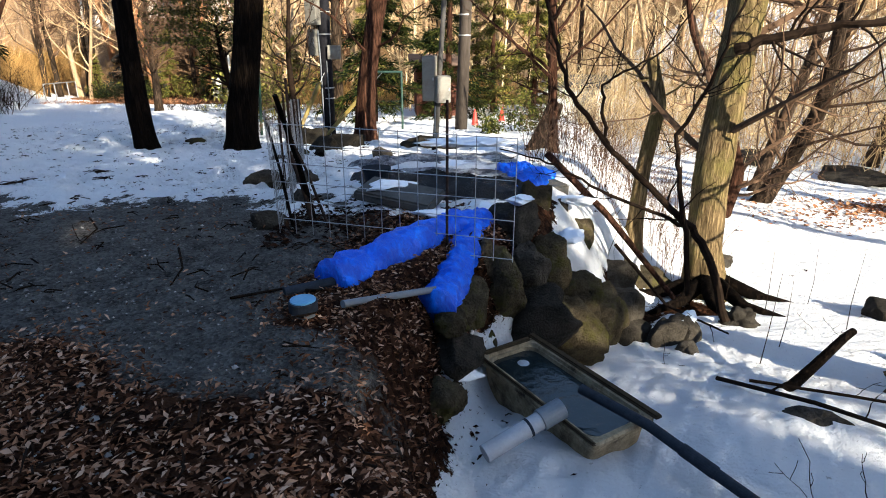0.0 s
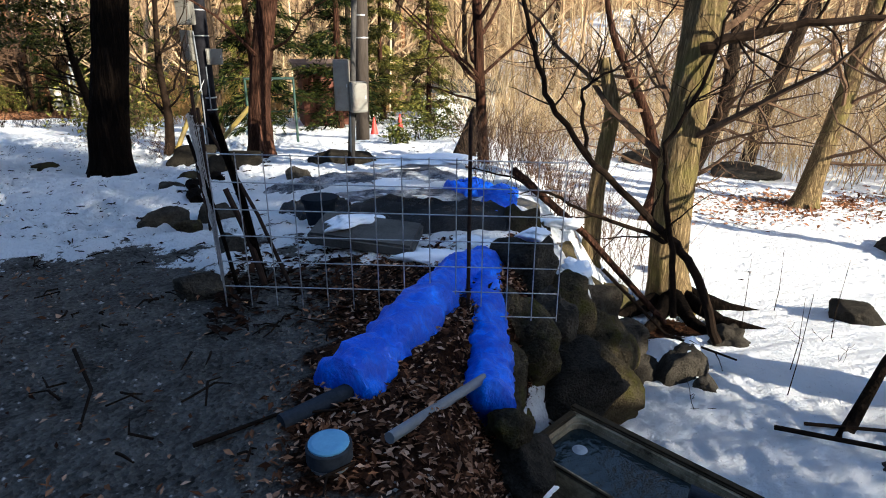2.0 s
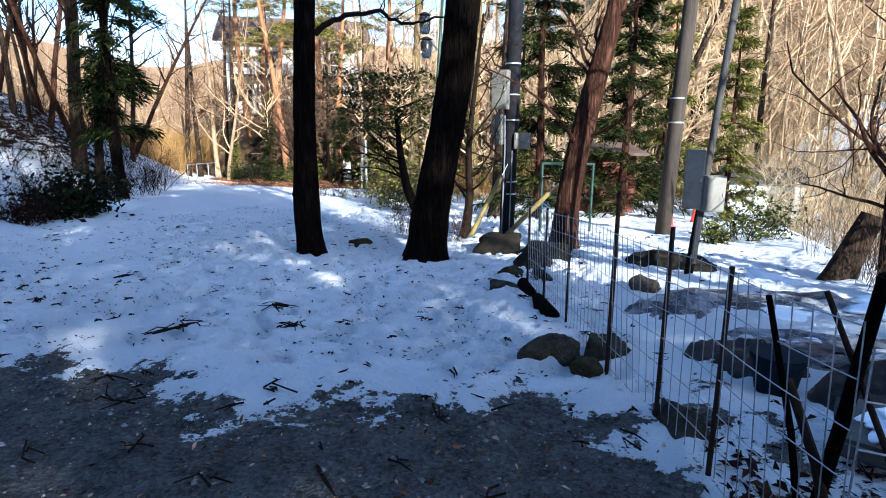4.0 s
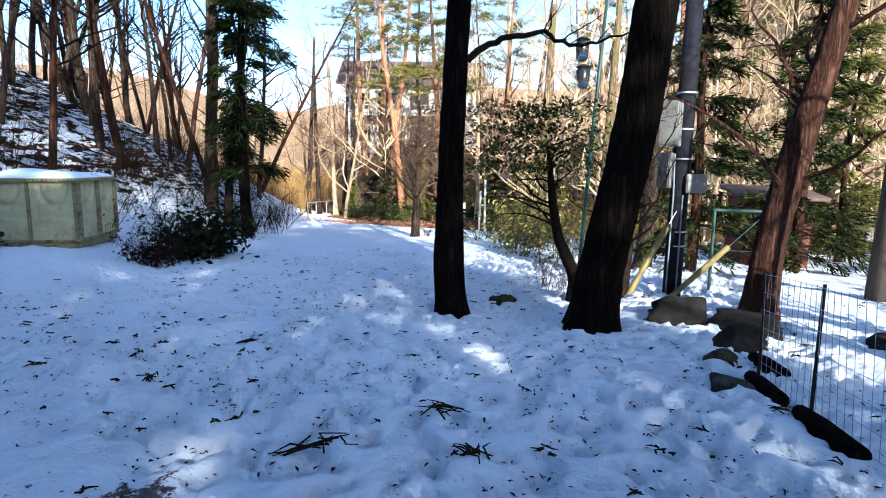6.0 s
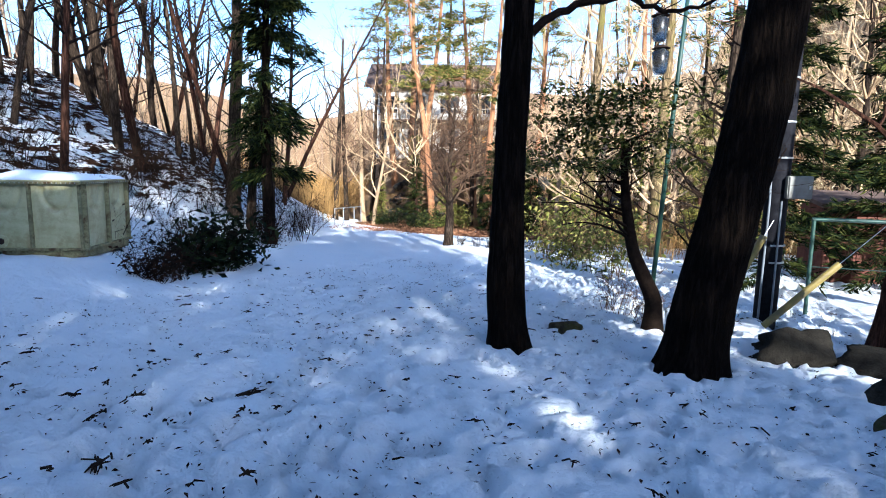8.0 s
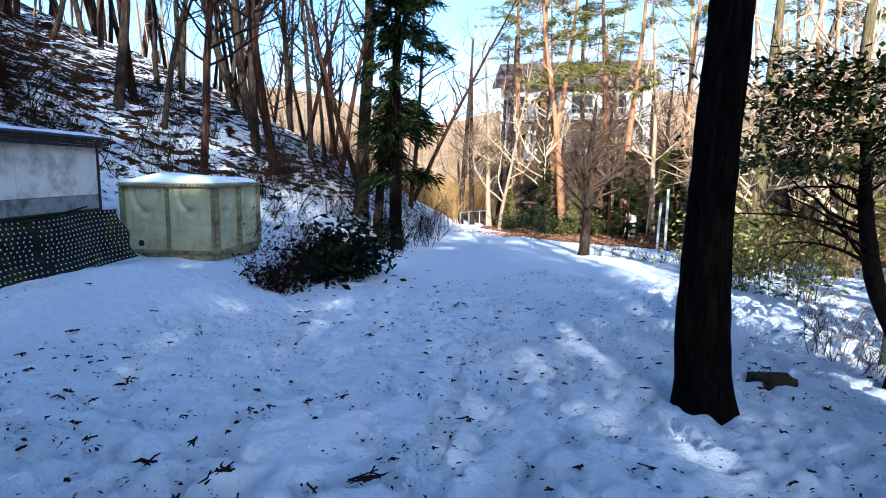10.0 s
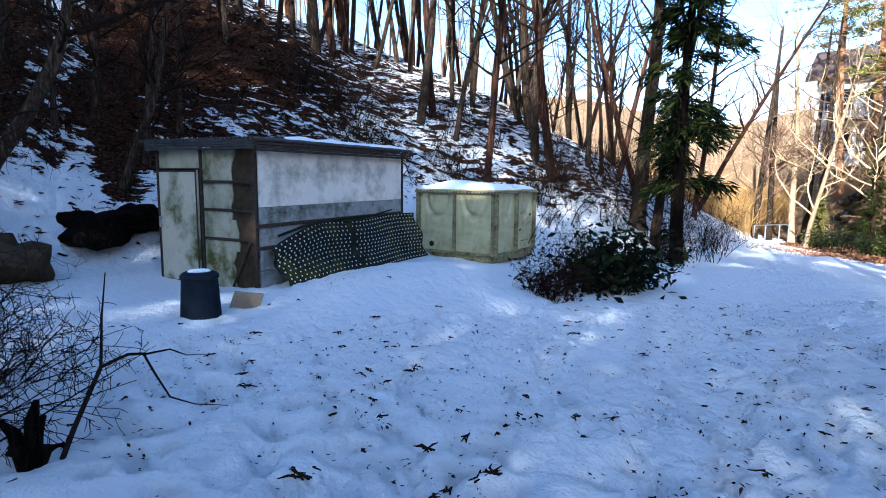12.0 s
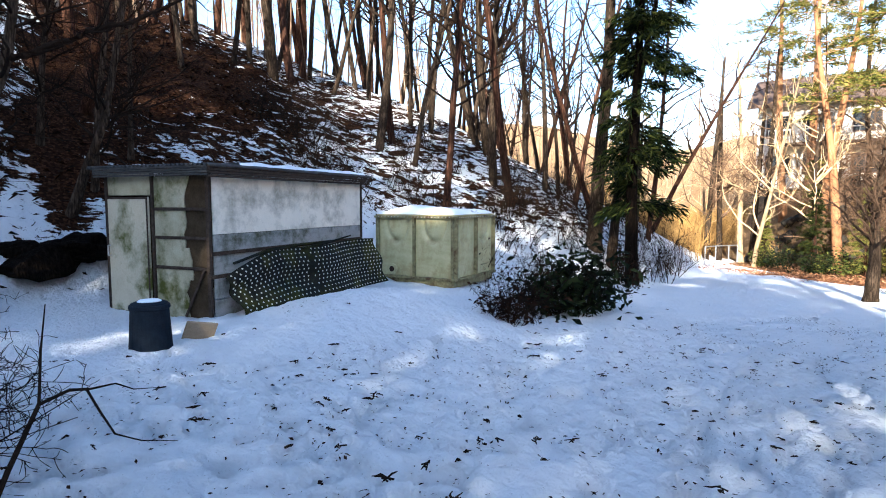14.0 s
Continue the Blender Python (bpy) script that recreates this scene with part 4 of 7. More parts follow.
    for k in range(n):
        x0, x1 = 0.45 + 3.2 * k / n, 0.45 + 3.2 * (k + 1) / n
        def e(x):
            return -0.13 + 0.05 * noise.noise(Vector((x * 2, 0, 5))), 0.045 + 0.025 * noise.noise(Vector((x * 3, 2, 5)))
        (ya, ha), (yb, hb) = e(x0), e(x1)
        z = H + 0.1
        sn.quad(Vector((x0, ya, z)), Vector((x1, yb, z)), Vector((x1, yb + 0.03, z + hb)), Vector((x0, ya + 0.03, z + ha)))
        sn.quad(Vector((x0, ya + 0.03, z + ha)), Vector((x1, yb + 0.03, z + hb)), Vector((x1, 1.9, z + hb)), Vector((x0, 1.9, z + ha)))
    part("roof_snow", sn, M_SNOW, s, "thin strip of snow", smooth=True)
    return s


build_shed()


def build_mat():
    t = thing("studded_mat", (-13.0, 8.0, -0.22), "black plastic mat with rows of pale studs leaning on the shed", "plastic mat", turn=123.8)
    def at(u, v):
        x = 0.16 + 3.74 * u
        top = 0.6 + 0.3 * min(1, u * 3.6) ** 0.7 + 0.02 * math.sin(u * 9)
        z = 0.1 + (top - 0.1) * v
        y = -0.09 - 0.24 * (1 - v) ** 1.4 - 0.05 * math.sin(v * 9 + u * 3) - 0.03 * math.sin(u * 14)
        if u > 0.46:
            y -= 0.05
        return Vector((x + 0.1 * (1 - v), y, z))
    g, nu, nv = Geo(), 52, 20
    for layer in (0.0, 0.02):
        b = len(g.v)
        for i in range(nu + 1):
            for j in range(nv + 1):
                p = at(i / nu, j / nv)
                p.y += layer
                g.v.append(p)
        for i in range(nu):
            for j in range(nv):
                q = b + i * (nv + 1) + j
                g.f.append((q, q + nv + 1, q + nv + 2, q + 1) if not layer else (q + 1, q + nv + 2, q + nv + 1, q))
    part("sheet", g, M_MAT_BLACK, t, smooth=True)
    d = Geo()
    for i in range(38):
        for j in range(13):
            u, v = (i + 0.5 + 0.3 * (j % 2)) / 38.5, (j + 0.5) / 13
            p, e = at(u, v), 0.004
            nrm = (at(u + e, v) - p).cross(at(u, v + e) - p).normalized()
            if nrm.y > 0:
                nrm = -nrm
            a = nrm.cross(Vector((0, 0, 1))).normalized()
            c = nrm.cross(a)
            ring = [p + nrm * 0.004 + (a * math.cos(k * 1.0472) + c * math.sin(k * 1.0472)) * 0.0145 for k in range(6)]
            tip = p + nrm * 0.016
            for k in range(6):
                d.tri(ring[k], ring[(k + 1) % 6], tip)
    tagged(part("studs", d, M_DOT, t, "rows of pale round studs"), kind="stuff")
    for k in range(3):
        part("loose_edge", Geo().tube([at(0.12 + 0.2 * k, 0.97) + Vector((-0.35, 0, 0.02)), at(0.2 + 0.2 * k, 1.0) + Vector((0, 0, 0.03)), at(0.42 + 0.2 * k, 1.0) + Vector((0, 0, 0.02 + 0.03 * k))], [0.02, 0.022, 0.012], 5), M_MAT_BLACK, t)


build_mat()


# ---- water tank ----
def tank_panel(w, h, seed):
    """A moulded panel in the xz plane, facing -y: flanges and a curved raised cross."""
    g, n = Geo(), 28
    for i in range(n + 1):
        for j in range(n + 1):
            u, v = i / n, j / n
            x, z = (u - 0.5) * 2, (v - 0.5) * 2
            e = max(abs(x), abs(z))
            out = 0.0
            r = math.hypot(x * 1.15, z - 0.86)
            dip = 0.08 * math.exp(-((r - 0.66) / 0.09) ** 2) if z < 0.86 else 0
            dome = 0.025 * max(0, 1 - e * e)
            g.v.append(Vector((u * w, -out - dome + dip, v * h)))
    for i in range(n):
        for j in range(n):
            q = i * (n + 1) + j
            g.f.append((q, q + n + 1, q + n + 2, q + 1))
    return g.mesh("tank_panel", True)


def build_tank():
    w, h = TANK_W / 2, 1.28
    t = thing("water_tank", (*TANK_C, -0.36), "yellow-green panelled water tank under a cap of snow", "water tank", turn=TANK_TURN)
    side = [pose(0, 0, 0), pose(2 * w, 0, 0, 0, 0, 90), pose(2 * w, 2 * w, 0, 0, 0, 180), pose(0, 2 * w, 0, 0, 0, 270)]
    me = tank_panel(w - 0.012, h, 1)
    for m in side:
        for k in range(2):
            p = part("panel", me, M_TANK, t)
            p.matrix_basis = m @ pose(k * w + 0.006, 0, 0.12)
        for k in range(3):
            p = part("flange", bevelled_box((0.045, 0.1, h + 0.02), None, 0.006, 1), M_TANK_EDGE, t)
            p.matrix_basis = m @ pose(min(max(k * w, 0.012), 2 * w - 0.012), -0.04, 0.12 + h / 2)
        for z in (0.1, 0.13 + h):
            p = part("edge_rail", bevelled_box((2 * w + 0.12, 0.11, 0.05), None, 0.006, 1), M_TANK_EDGE, t)
            p.matrix_basis = m @ pose(w, -0.04, z)
        for k in range(22):
            p = part("bolt", Geo().tube([(0, 0, 0), (0, -0.02, 0)], [0.011, 0.011], 6), M_STEEL, t)
            p.matrix_basis = m @ pose(0.06 + k * (2 * w - 0.12) / 21, -0.08, 0.13 + h)
    part("skid_frame", bevelled_box((2 * w + 0.04, 2 * w + 0.04, 0.16), Matrix.Translation((w, w, 0.0)), 0.01), M_TANK_EDGE, t)
    pipe = Geo()
    for a, b, r0, r1 in ((-0.05, -0.12, 0.1, 0.1), (-0.1, -0.125, 0.125, 0.125)):
        pipe.tube([(0.42 * 1, a, 0.27), (0.42 * 1, b, 0.27)], [r0, r1], 20)
    part("outlet_pipe", pipe, M_TANK, t, "round flanged outlet")
    part("outlet_hole", Geo().tube([(0.42, -0.1, 0.27), (0.42, -0.13, 0.27)], [0.062, 0.062], 18), M_RUST, t, "dark rusty bore")
    # lid and snow
    part("lid", bevelled_box((2 * w + 0.06, 2 * w + 0.06, 0.03), Matrix.Translation((w, w, h + 0.17)), 0.006, 1), M_TANK, t)
    g, n = Geo(), 30
    for i in range(n + 1):
        for j in range(n + 1):
            u, v = i / n, j / n
            e = min(u, 1 - u, v, 1 - v)
            k = min(1, e / 0.12) ** 0.5
            hh = k * (0.1 + 0.07 * noise.noise(Vector((u * 3, v * 3, 2))) + 0.09 * math.exp(-(((u - 0.35) / 0.3) ** 2 + ((v - 0.4) / 0.3) ** 2)))
            g.v.append(Vector((-0.02 + u * (2 * w + 0.04), -0.02 + v * (2 * w + 0.04), h + 0.186 + max(hh, 0))))
    for i in range(n):
        for j in range(n):
            q = i * (n + 1) + j
            g.f.append((q, q + n + 1, q + n + 2, q + 1))
    part("snow_cap", g, M_SNOW, t, "mound of snow", smooth=True)


TANK_C, TANK_W, TANK_TURN = (-16.78, 12.31), 1.9, 27.9
build_tank()


# ---- bin, boards, dark stones by the slope ----
def build_bin():
    t = thing("plastic_bin", pose(-11.75, 7.15, gz(-11.75, 7.15) - 0.02) @ Matrix.Scale(0.8, 4), "blue-black plastic bin with a little snow on its lid", "bin")
    part("body", Geo().tube([(0, 0, 0), (0, 0, 0.02), (0, 0, 0.6), (0, 0, 0.62)], [0.26, 0.265, 0.23, 0.23], 32), M_BIN, t, smooth=False)
    part("rim", Geo().tube([(0, 0, 0.6), (0, 0, 0.61), (0, 0, 0.65), (0, 0, 0.66)], [0.238, 0.248, 0.244, 0.23], 32), M_BIN, t)
    part("lid", Geo().tube([(0, 0, 0.655), (0, 0, 0.675), (0, 0, 0.695)], [0.225, 0.22, 0.17], 32), M_BIN, t)
    part("snow_patch", Geo().tube([(0, 0, 0.694), (0, 0, 0.71), (0, 0, 0.722)], [0.15, 0.13, 0.05], 20), M_SNOW, t, "small patch of snow", smooth=True)
    part("foot_ring", Geo().tube([(0, 0, -0.02), (0, 0, 0.03)], [0.32, 0.31], 28), M_BIN, t)


build_bin()
b = part("brown_board", bevelled_box((0.34, 0.03, 0.3), None, 0.004, 1), M_CARD)
b.matrix_basis = pose(-11.95, 7.65, gz(-11.95, 7.65) + 0.1, 20, 12, 100)
tagged(b, "brown board leaning in the snow by the shed", "board")


def rock(x, y, size, seed, mat=None, label="rounded grey stone lying on the ground", up=0.25, turn=0.0, name="stone", z=None, group="", rough=0.55):
    ob = part(name, stone_mesh(seed, size, rough), mat or M_ROCK)
    ob.matrix_basis = pose(x, y, (gz(x, y) if z is None else z) + size[2] * up, 0, 0, turn)
    return tagged(ob, label, "stone", group)


rock(-14.45, 4.95, (0.72, 0.5, 0.42), 61, M_PLY, "dark broad boulder sunk in snow under the slope", 0.4, 20)
for k, (x, y, s) in enumerate([(-15.72, 6.2, 0.62), (-15.95, 6.6, 0.5), (-15.75, 5.85, 0.34)]):
    rock(x, y, (s, s * 0.9, s * 0.42), 64 + k, M_BARK_DARK, "black earth hollow and roots showing through snow", 0.2, 40 * k, "earth_clod", group="earth clods")

# ---- mesh fence round the bed ----
def mesh_panel(a, b, height, cell, label, sag=0.0, lean=0.0, level=0.0, wire=0.0034):
    """A welded wire panel between two feet, wire by wire."""
    a, b = Vector(a), Vector(b)
    t = thing("mesh_panel", (*a,), label, "wire fence", "mesh panels")
    d = b - a
    flat = Vector((d.x, d.y, 0)).normalized()
    side = Vector((-flat.y, flat.x, 0))
    n = max(2, round(Vector((d.x, d.y, 0)).length / cell))
    step = level or cell
    rows = round(height / step)
    def p(i, z, off=0.0):
        f = i / n
        return d * f + Vector((0, 0, z)) + side * (lean * z + sag * math.sin(f * 3.14) * z + off)
    for i in range(n + 1):
        part("upright_wire", Geo().tube([p(i, -0.02), p(i, height * 0.5), p(i, height + 0.01)], [wire] * 3, 5, False), M_STEEL, t)
    for k in range(rows + 1):
        part("level_wire", Geo().tube([p(i, k * step, 0.005) for i in range(n + 1)], [wire] * (n + 1), 5, False), M_STEEL, t)
    return t


FENCE = [(-1.32, 4.44), (-1.44, 5.2), (-1.55, 5.8), (-1.72, 6.6), (-1.95, 7.75), (-2.14, 8.7), (-2.33, 9.65)]
mesh_panel((-1.32, 4.44, 0.0), (0.52, 4.02, -0.05), 0.9, 0.15, "galvanised wire mesh panel in front of the covered bed")
for k in range(6):
    (xa, ya), (xb, yb) = FENCE[k], FENCE[k + 1]
    mesh_panel((xa, ya, gz(xa, ya) + 0.03), (xb, yb, gz(xb, yb) + 0.03), 0.95, 0.1, "galvanised wire mesh panel along the snowy bed", sag=0.03 * (-1) ** k, lean=0.04, level=0.158, wire=0.0024)


def rod(x, y, height, r, mat, label, lean=(0, 0), name="fence_post", cat="post", z=None):
    z0 = gz(x, y) if z is None else z
    ob = part(name, Geo().tube([(0, 0, -0.15), (lean[0] * 0.5, lean[1] * 0.5, height * 0.5), (lean[0], lean[1], height)], [r, r, r * 0.92], 10), mat)
    ob.matrix_basis = pose(x, y, z0)
    return tagged(ob, label, cat, "fence posts")


for x, y, h, r in ((-1.46, 5.22, 1.0, 0.012), (-1.57, 5.82, 1.1, 0.013), (-1.74, 6.62, 1.25, 0.016), (-1.97, 7.77, 1.05, 0.012), (-2.16, 8.72, 1.0, 0.014), (-2.35, 9.67, 1.0, 0.014), (0.03, 4.16, 1.1, 0.011)):
    rod(x, y, h, r, M_RUST, "thin dark rusty rod holding the wire mesh")
# weathered poles and sticks at the corner
for k, (dx, dy, h, r, lx, ly) in enumerate([(0.17, 0.48, 1.1, 0.026, -0.13, -0.46), (0.2, 0.3, 0.6, 0.022, -0.2, 0.12), (0.4, 0.1, 1.0, 0.012, -0.42, 0.1), (0.05, 0.2, 0.95, 0.013, -0.2, 0.1)]):
    ob = part("leaning_stick", Geo().tube([(0, 0, -0.1), (lx * 0.5 + 0.01, ly * 0.5, h * 0.5), (lx, ly, h)], [r, r * 0.9, r * 0.75], 8), (M_BARK_DARK, M_RUST, M_RUST)[k % 3])
    ob.matrix_basis = pose(-1.32 + dx, 4.5 + dy, 0)
    tagged(ob, "weathered stick leaning inside the mesh corner", "stick", "corner sticks")


# ---- covered bed ----
def heap(name, x, y, size, height, mat, label, seed, turn=0.0, folds=1.0, z=None, cat="tarpaulin", edge=0.06):
    """A sheet thrown over a heap: domed, creased and hanging to the ground at its edge."""
    off = Vector((seed * 3.7, seed * 1.3, seed))
    g, n = Geo(), 60
    for i in range(n + 1):
        for j in range(n + 1):
            u, v = i / n * 2 - 1, j / n * 2 - 1
            r = max(abs(u), abs(v)) ** 2 * 0.5 + 0.5 * (u * u + v * v) / 1.3
            fall = 1 / (1 + math.exp((r - 0.72) / edge))
            cr = noise.noise(Vector((u * 1.6, v * 1.6, 0)) + off) * 0.4 + (0.4 - abs(noise.noise(Vector((u * 2.2, v * 4.5, 4)) + off))) * 0.6 * folds
            cr += (0.5 - abs(noise.noise(Vector((u * 5, v * 10, 7)) + off))) * 0.22 * folds
            wob = 1 + 0.13 * noise.noise(Vector((math.atan2(v, u) * 1.2, 0, 2)) + off)
            g.v.append(Vector((u * size[0] * wob, v * size[1] * wob, height * fall * (0.78 + cr) + 0.02 * noise.noise(Vector((u * 6, v * 6, 1)) + off))))
    for i in range(n):
        for j in range(n):
            q = i * (n + 1) + j
            g.f.append((q, q + n + 1, q + n + 2, q + 1))
    ob = part(name, g, mat, smooth=True)
    sol = ob.modifiers.new("thickness", "SOLIDIFY")
    sol.thickness = 0.006
    ob.matrix_basis = pose(x, y, (gz(x, y) if z is None else z) - 0.01, 0, 0, turn)
    return tagged(ob, label, cat)


def snow_lump(x, y, s, z, seed, label):
    ob = part("snow_patch", stone_mesh(seed, (s * 0.85, s * 0.5, 0.045), 0.8), M_SNOW)
    ob.matrix_basis = pose(x, y, z + 0.015, 0, 0, seed * 37)
    return tagged(ob, label, "snow", "snow patches")


heap("tarpaulin", 0.2, 6.1, (0.85, 0.42), 0.2, M_TARP, "black tarpaulin thrown over a heap in the bed", 3, -14)
heap("tarpaulin", 0.1, 7.3, (1.0, 0.55), 0.07, M_TARP_GREY, "grey-blue tarpaulin dusted with snow on the bed", 5, -8)
heap("tarpaulin", 0.2, 8.9, (1.15, 0.65), 0.1, M_TARP_GREY, "faded blue-grey tarpaulin at the far end of the bed", 8, 5)
heap("tarpaulin", -0.75, 6.9, (0.4, 0.35), 0.12, M_TARP, "small crumpled black sheet lying in snow", 9, 20)
heap("tarpaulin", -0.9, 8.4, (0.5, 0.4), 0.12, M_TARP_GREY, "crumpled grey sheet half under snow", 12, 50)
heap("tarpaulin", 1.0, 7.6, (0.3, 0.4), 0.14, M_BLUE, "blue sheet bunched at the edge of the bed", 14, 10)
for k, (x, y, s, z) in enumerate([(0.35, 6.75, 0.6, 0.36), (-0.25, 7.4, 0.5, 0.12), (0.15, 8.3, 0.75, 0.04), (0.5, 5.25, 0.42, 0.0), (0.05, 5.1, 0.4, -0.02), (-0.5, 5.6, 0.26, 0.13), (0.75, 5.3, 0.2, 0.1), (0.9, 10.3, 0.8, -0.35), (1.0, 6.7, 0.25, -0.08)]):
    snow_lump(x, y, s, z if k in (0, 5) else gz(x, y), 20 + k, "melting patch of old snow on the bed")
# stone slab
sl = part("stone_slab", bevelled_box((0.8, 0.42, 0.1), None, 0.02, 2), M_CONCRETE)
sl.matrix_basis = pose(-0.42, 5.45, 0.08, 9, 5, -22)
tagged(sl, "flat grey stone slab topped with snow", "stone slab")
# bucket-like pot and a root near the fence
pot = thing("dark_pot", (-0.75, 6.4, gz(-0.75, 6.4)), "dark plastic pot standing in the snowy bed", "pot")
part("body", Geo().tube([(0, 0, 0), (0, 0, 0.26)], [0.11, 0.15], 20), M_BIN, pot)
part("rim", Geo().tube([(0, 0, 0.25), (0, 0, 0.285)], [0.165, 0.165], 20), M_BIN, pot)

# stones: bed edge, retaining wall, brook
STONES = [
    (-1.52, 4.78, 0.15, 0.11, M_ROCK), (-2.16, 6.75, 0.19, 0.14, M_ROCK), (-1.9, 6.55, 0.12, 0.09, M_ROCK_MOSS), (-1.45, 5.72, 0.16, 0.1, M_ROCK), (-2.62, 9.3, 0.16, 0.1, M_ROCK),
    (-2.3, 11.1, 0.27, 0.2, M_ROCK_DARK), (-2.6, 10.3, 0.18, 0.12, M_ROCK_MOSS), (-2.85, 12.55, 0.5, 0.24, M_ROCK_DARK), (-2.0, 12.3, 0.5, 0.2, M_ROCK_DARK),
    (-0.15, 11.7, 0.5, 0.2, M_ROCK_DARK), (-5.45, 12.7, 0.24, 0.1, M_ROCK_MOSS), (-1.75, 6.9, 0.18, 0.12, M_ROCK), (-1.0, 9.5, 0.2, 0.14, M_ROCK),
]
for k, (x, y, s, h, m) in enumerate(STONES):
    rock(x, y, (s, s * 0.75, h), 80 + k, m, "stone bedded in snow along the fenced bed", 0.35, 37 * k, group="bed stones")
for k, (xa, ya, xb, yb) in enumerate([(-2.08, 7.95, -2.22, 8.75), (-2.3, 9.0, -2.4, 9.7), (-2.1, 9.9, -2.24, 10.6)]):
    ob = part("edging_log", Geo().tube([(xa, ya, gz(xa, ya) + 0.03), ((xa + xb) / 2 - 0.04, (ya + yb) / 2, gz(xa, (ya + yb) / 2) + 0.05), (xb, yb, gz(xb, yb) + 0.03)], [0.07, 0.08, 0.06], 10), M_BARK_DARK)
    tagged(ob, "dark rotting log edging the bed in snow", "log", "edging logs")
WALL = [
    (0.62, 4.85, -0.06, 0.24, 0.24), (0.95, 5.75, -0.12, 0.22, 0.2), (0.42, 4.35, -0.45, 0.24, 0.3), (0.7, 4.5, -0.35, 0.16, 0.2), (0.9, 4.75, -0.4, 0.2, 0.28), (1.2, 5.05, -0.88, 0.3, 0.3),
    (0.75, 4.3, -0.7, 0.3, 0.26), (1.15, 4.6, -0.95, 0.3, 0.3), (1.5, 5.15, -1.18, 0.36, 0.38), (1.8, 5.65, -1.25, 0.38, 0.36), (0.15, 3.95, -0.42, 0.2, 0.2), (0.3, 4.15, -0.75, 0.22, 0.2),
    (1.9, 6.4, -1.3, 0.42, 0.4), (2.2, 7.1, -1.5, 0.42, 0.35), (2.7, 7.3, -1.75, 0.4, 0.3), (0.1, 3.4, -0.5, 0.17, 0.15), (-0.02, 3.1, -0.62, 0.16, 0.14), (0.02, 3.62, -0.35, 0.14, 0.12), (1.9, 5.3, -1.35, 0.25, 0.2),
    (0.05, 3.42, -0.28, 0.11, 0.08), (1.45, 6.2, -0.75, 0.3, 0.3), (1.2, 6.1, -0.4, 0.22, 0.22),
]
for k, (x, y, z, s, h) in enumerate(WALL):
    rock(x, y, (s, s * 0.85, h), 120 + k, M_ROCK_MOSS if k % 3 else M_ROCK, "mossy boulder of the bank wall", 0.0, 53 * k, "boulder", z, "bank boulders", 0.45)
for k, (x, y, s, h) in enumerate([(2.25, 5.15, 0.22, 0.2), (2.5, 5.3, 0.2, 0.2), (2.35, 4.9, 0.13, 0.1), (5.2, 6.1, 0.3, 0.2), (2.5, 3.25, 0.22, 0.1), (6.3, 4.6, 0.3, 0.15), (4.2, 8.3, 0.25, 0.15), (3.4, 5.9, 0.2, 0.12), (8.5, 8.2, 0.5, 0.2), (10.5, 14.5, 0.8, 0.3), (9, 17, 0.7, 0.25), (4.4, 4.4, 0.16, 0.12)]):
    rock(x, y, (s, s * 0.8, h), 160 + k, M_ROCK, "brown stone lying in the brook's snow", 0.35, 31 * k, group="brook stones")
for k, (x, y, s, z) in enumerate([(0.66, 4.75, 0.14, 0.2), (1.25, 5.2, 0.2, -0.28), (0.45, 3.85, 0.2, -0.62), (1.45, 6.1, 0.3, -0.17), (0.1, 3.3, 0.16, -0.6), (2.5, 5.35, 0.2, -1.25)]):
    snow_lump(x, y, s, z if k != 2 else gz(x, y), 40 + k, "lump of snow resting on the bank boulders")


# ---- pipes wrapped in blue sheet ----
def wrapped(name, pts, r, seed, label, parent):
    """A sleeve of crumpled sheet, tied in places."""
    P = [Vector(p) for p in pts]
    dense = []
    for k in range(len(P) - 1):
        for i in range(14):
            dense.append(P[k].lerp(P[k + 1], i / 14))
    dense.append(P[-1])
    for _ in range(4):
        dense = [dense[0]] + [(dense[i - 1] + dense[i] * 2 + dense[i + 1]) / 4 for i in range(1, len(dense) - 1)] + [dense[-1]]
    n = len(dense)
    rad = [r * (1.05 + 0.06 * math.sin(i * 0.31 + seed) - 0.22 * math.exp(-((i % 23 - 12) / 1.6) ** 2)) for i in range(n)]
    rad[0], rad[-1] = r * 1.05, r * 0.8
    g = Geo()
    g.tube(dense, rad, 28, True)
    for i in range(n * 28):
        c = dense[i // 28]
        v = g.v[i]
        k = (0.42 - abs(noise.noise(v * 9 + Vector((seed, 0, 0))))) * 0.5 + (0.4 - abs(noise.noise(v * 17 + Vector((0, seed, 0))))) * 0.28 + (0.5 - abs(noise.noise(Vector((v.x * 30, v.y * 30, v.z * 12)) + Vector((seed, 0, 0))))) * 0.2
        g.v[i] = c + (v - c) * (1 + k)
    return part(name, g, M_BLUE, parent, label, smooth=True)


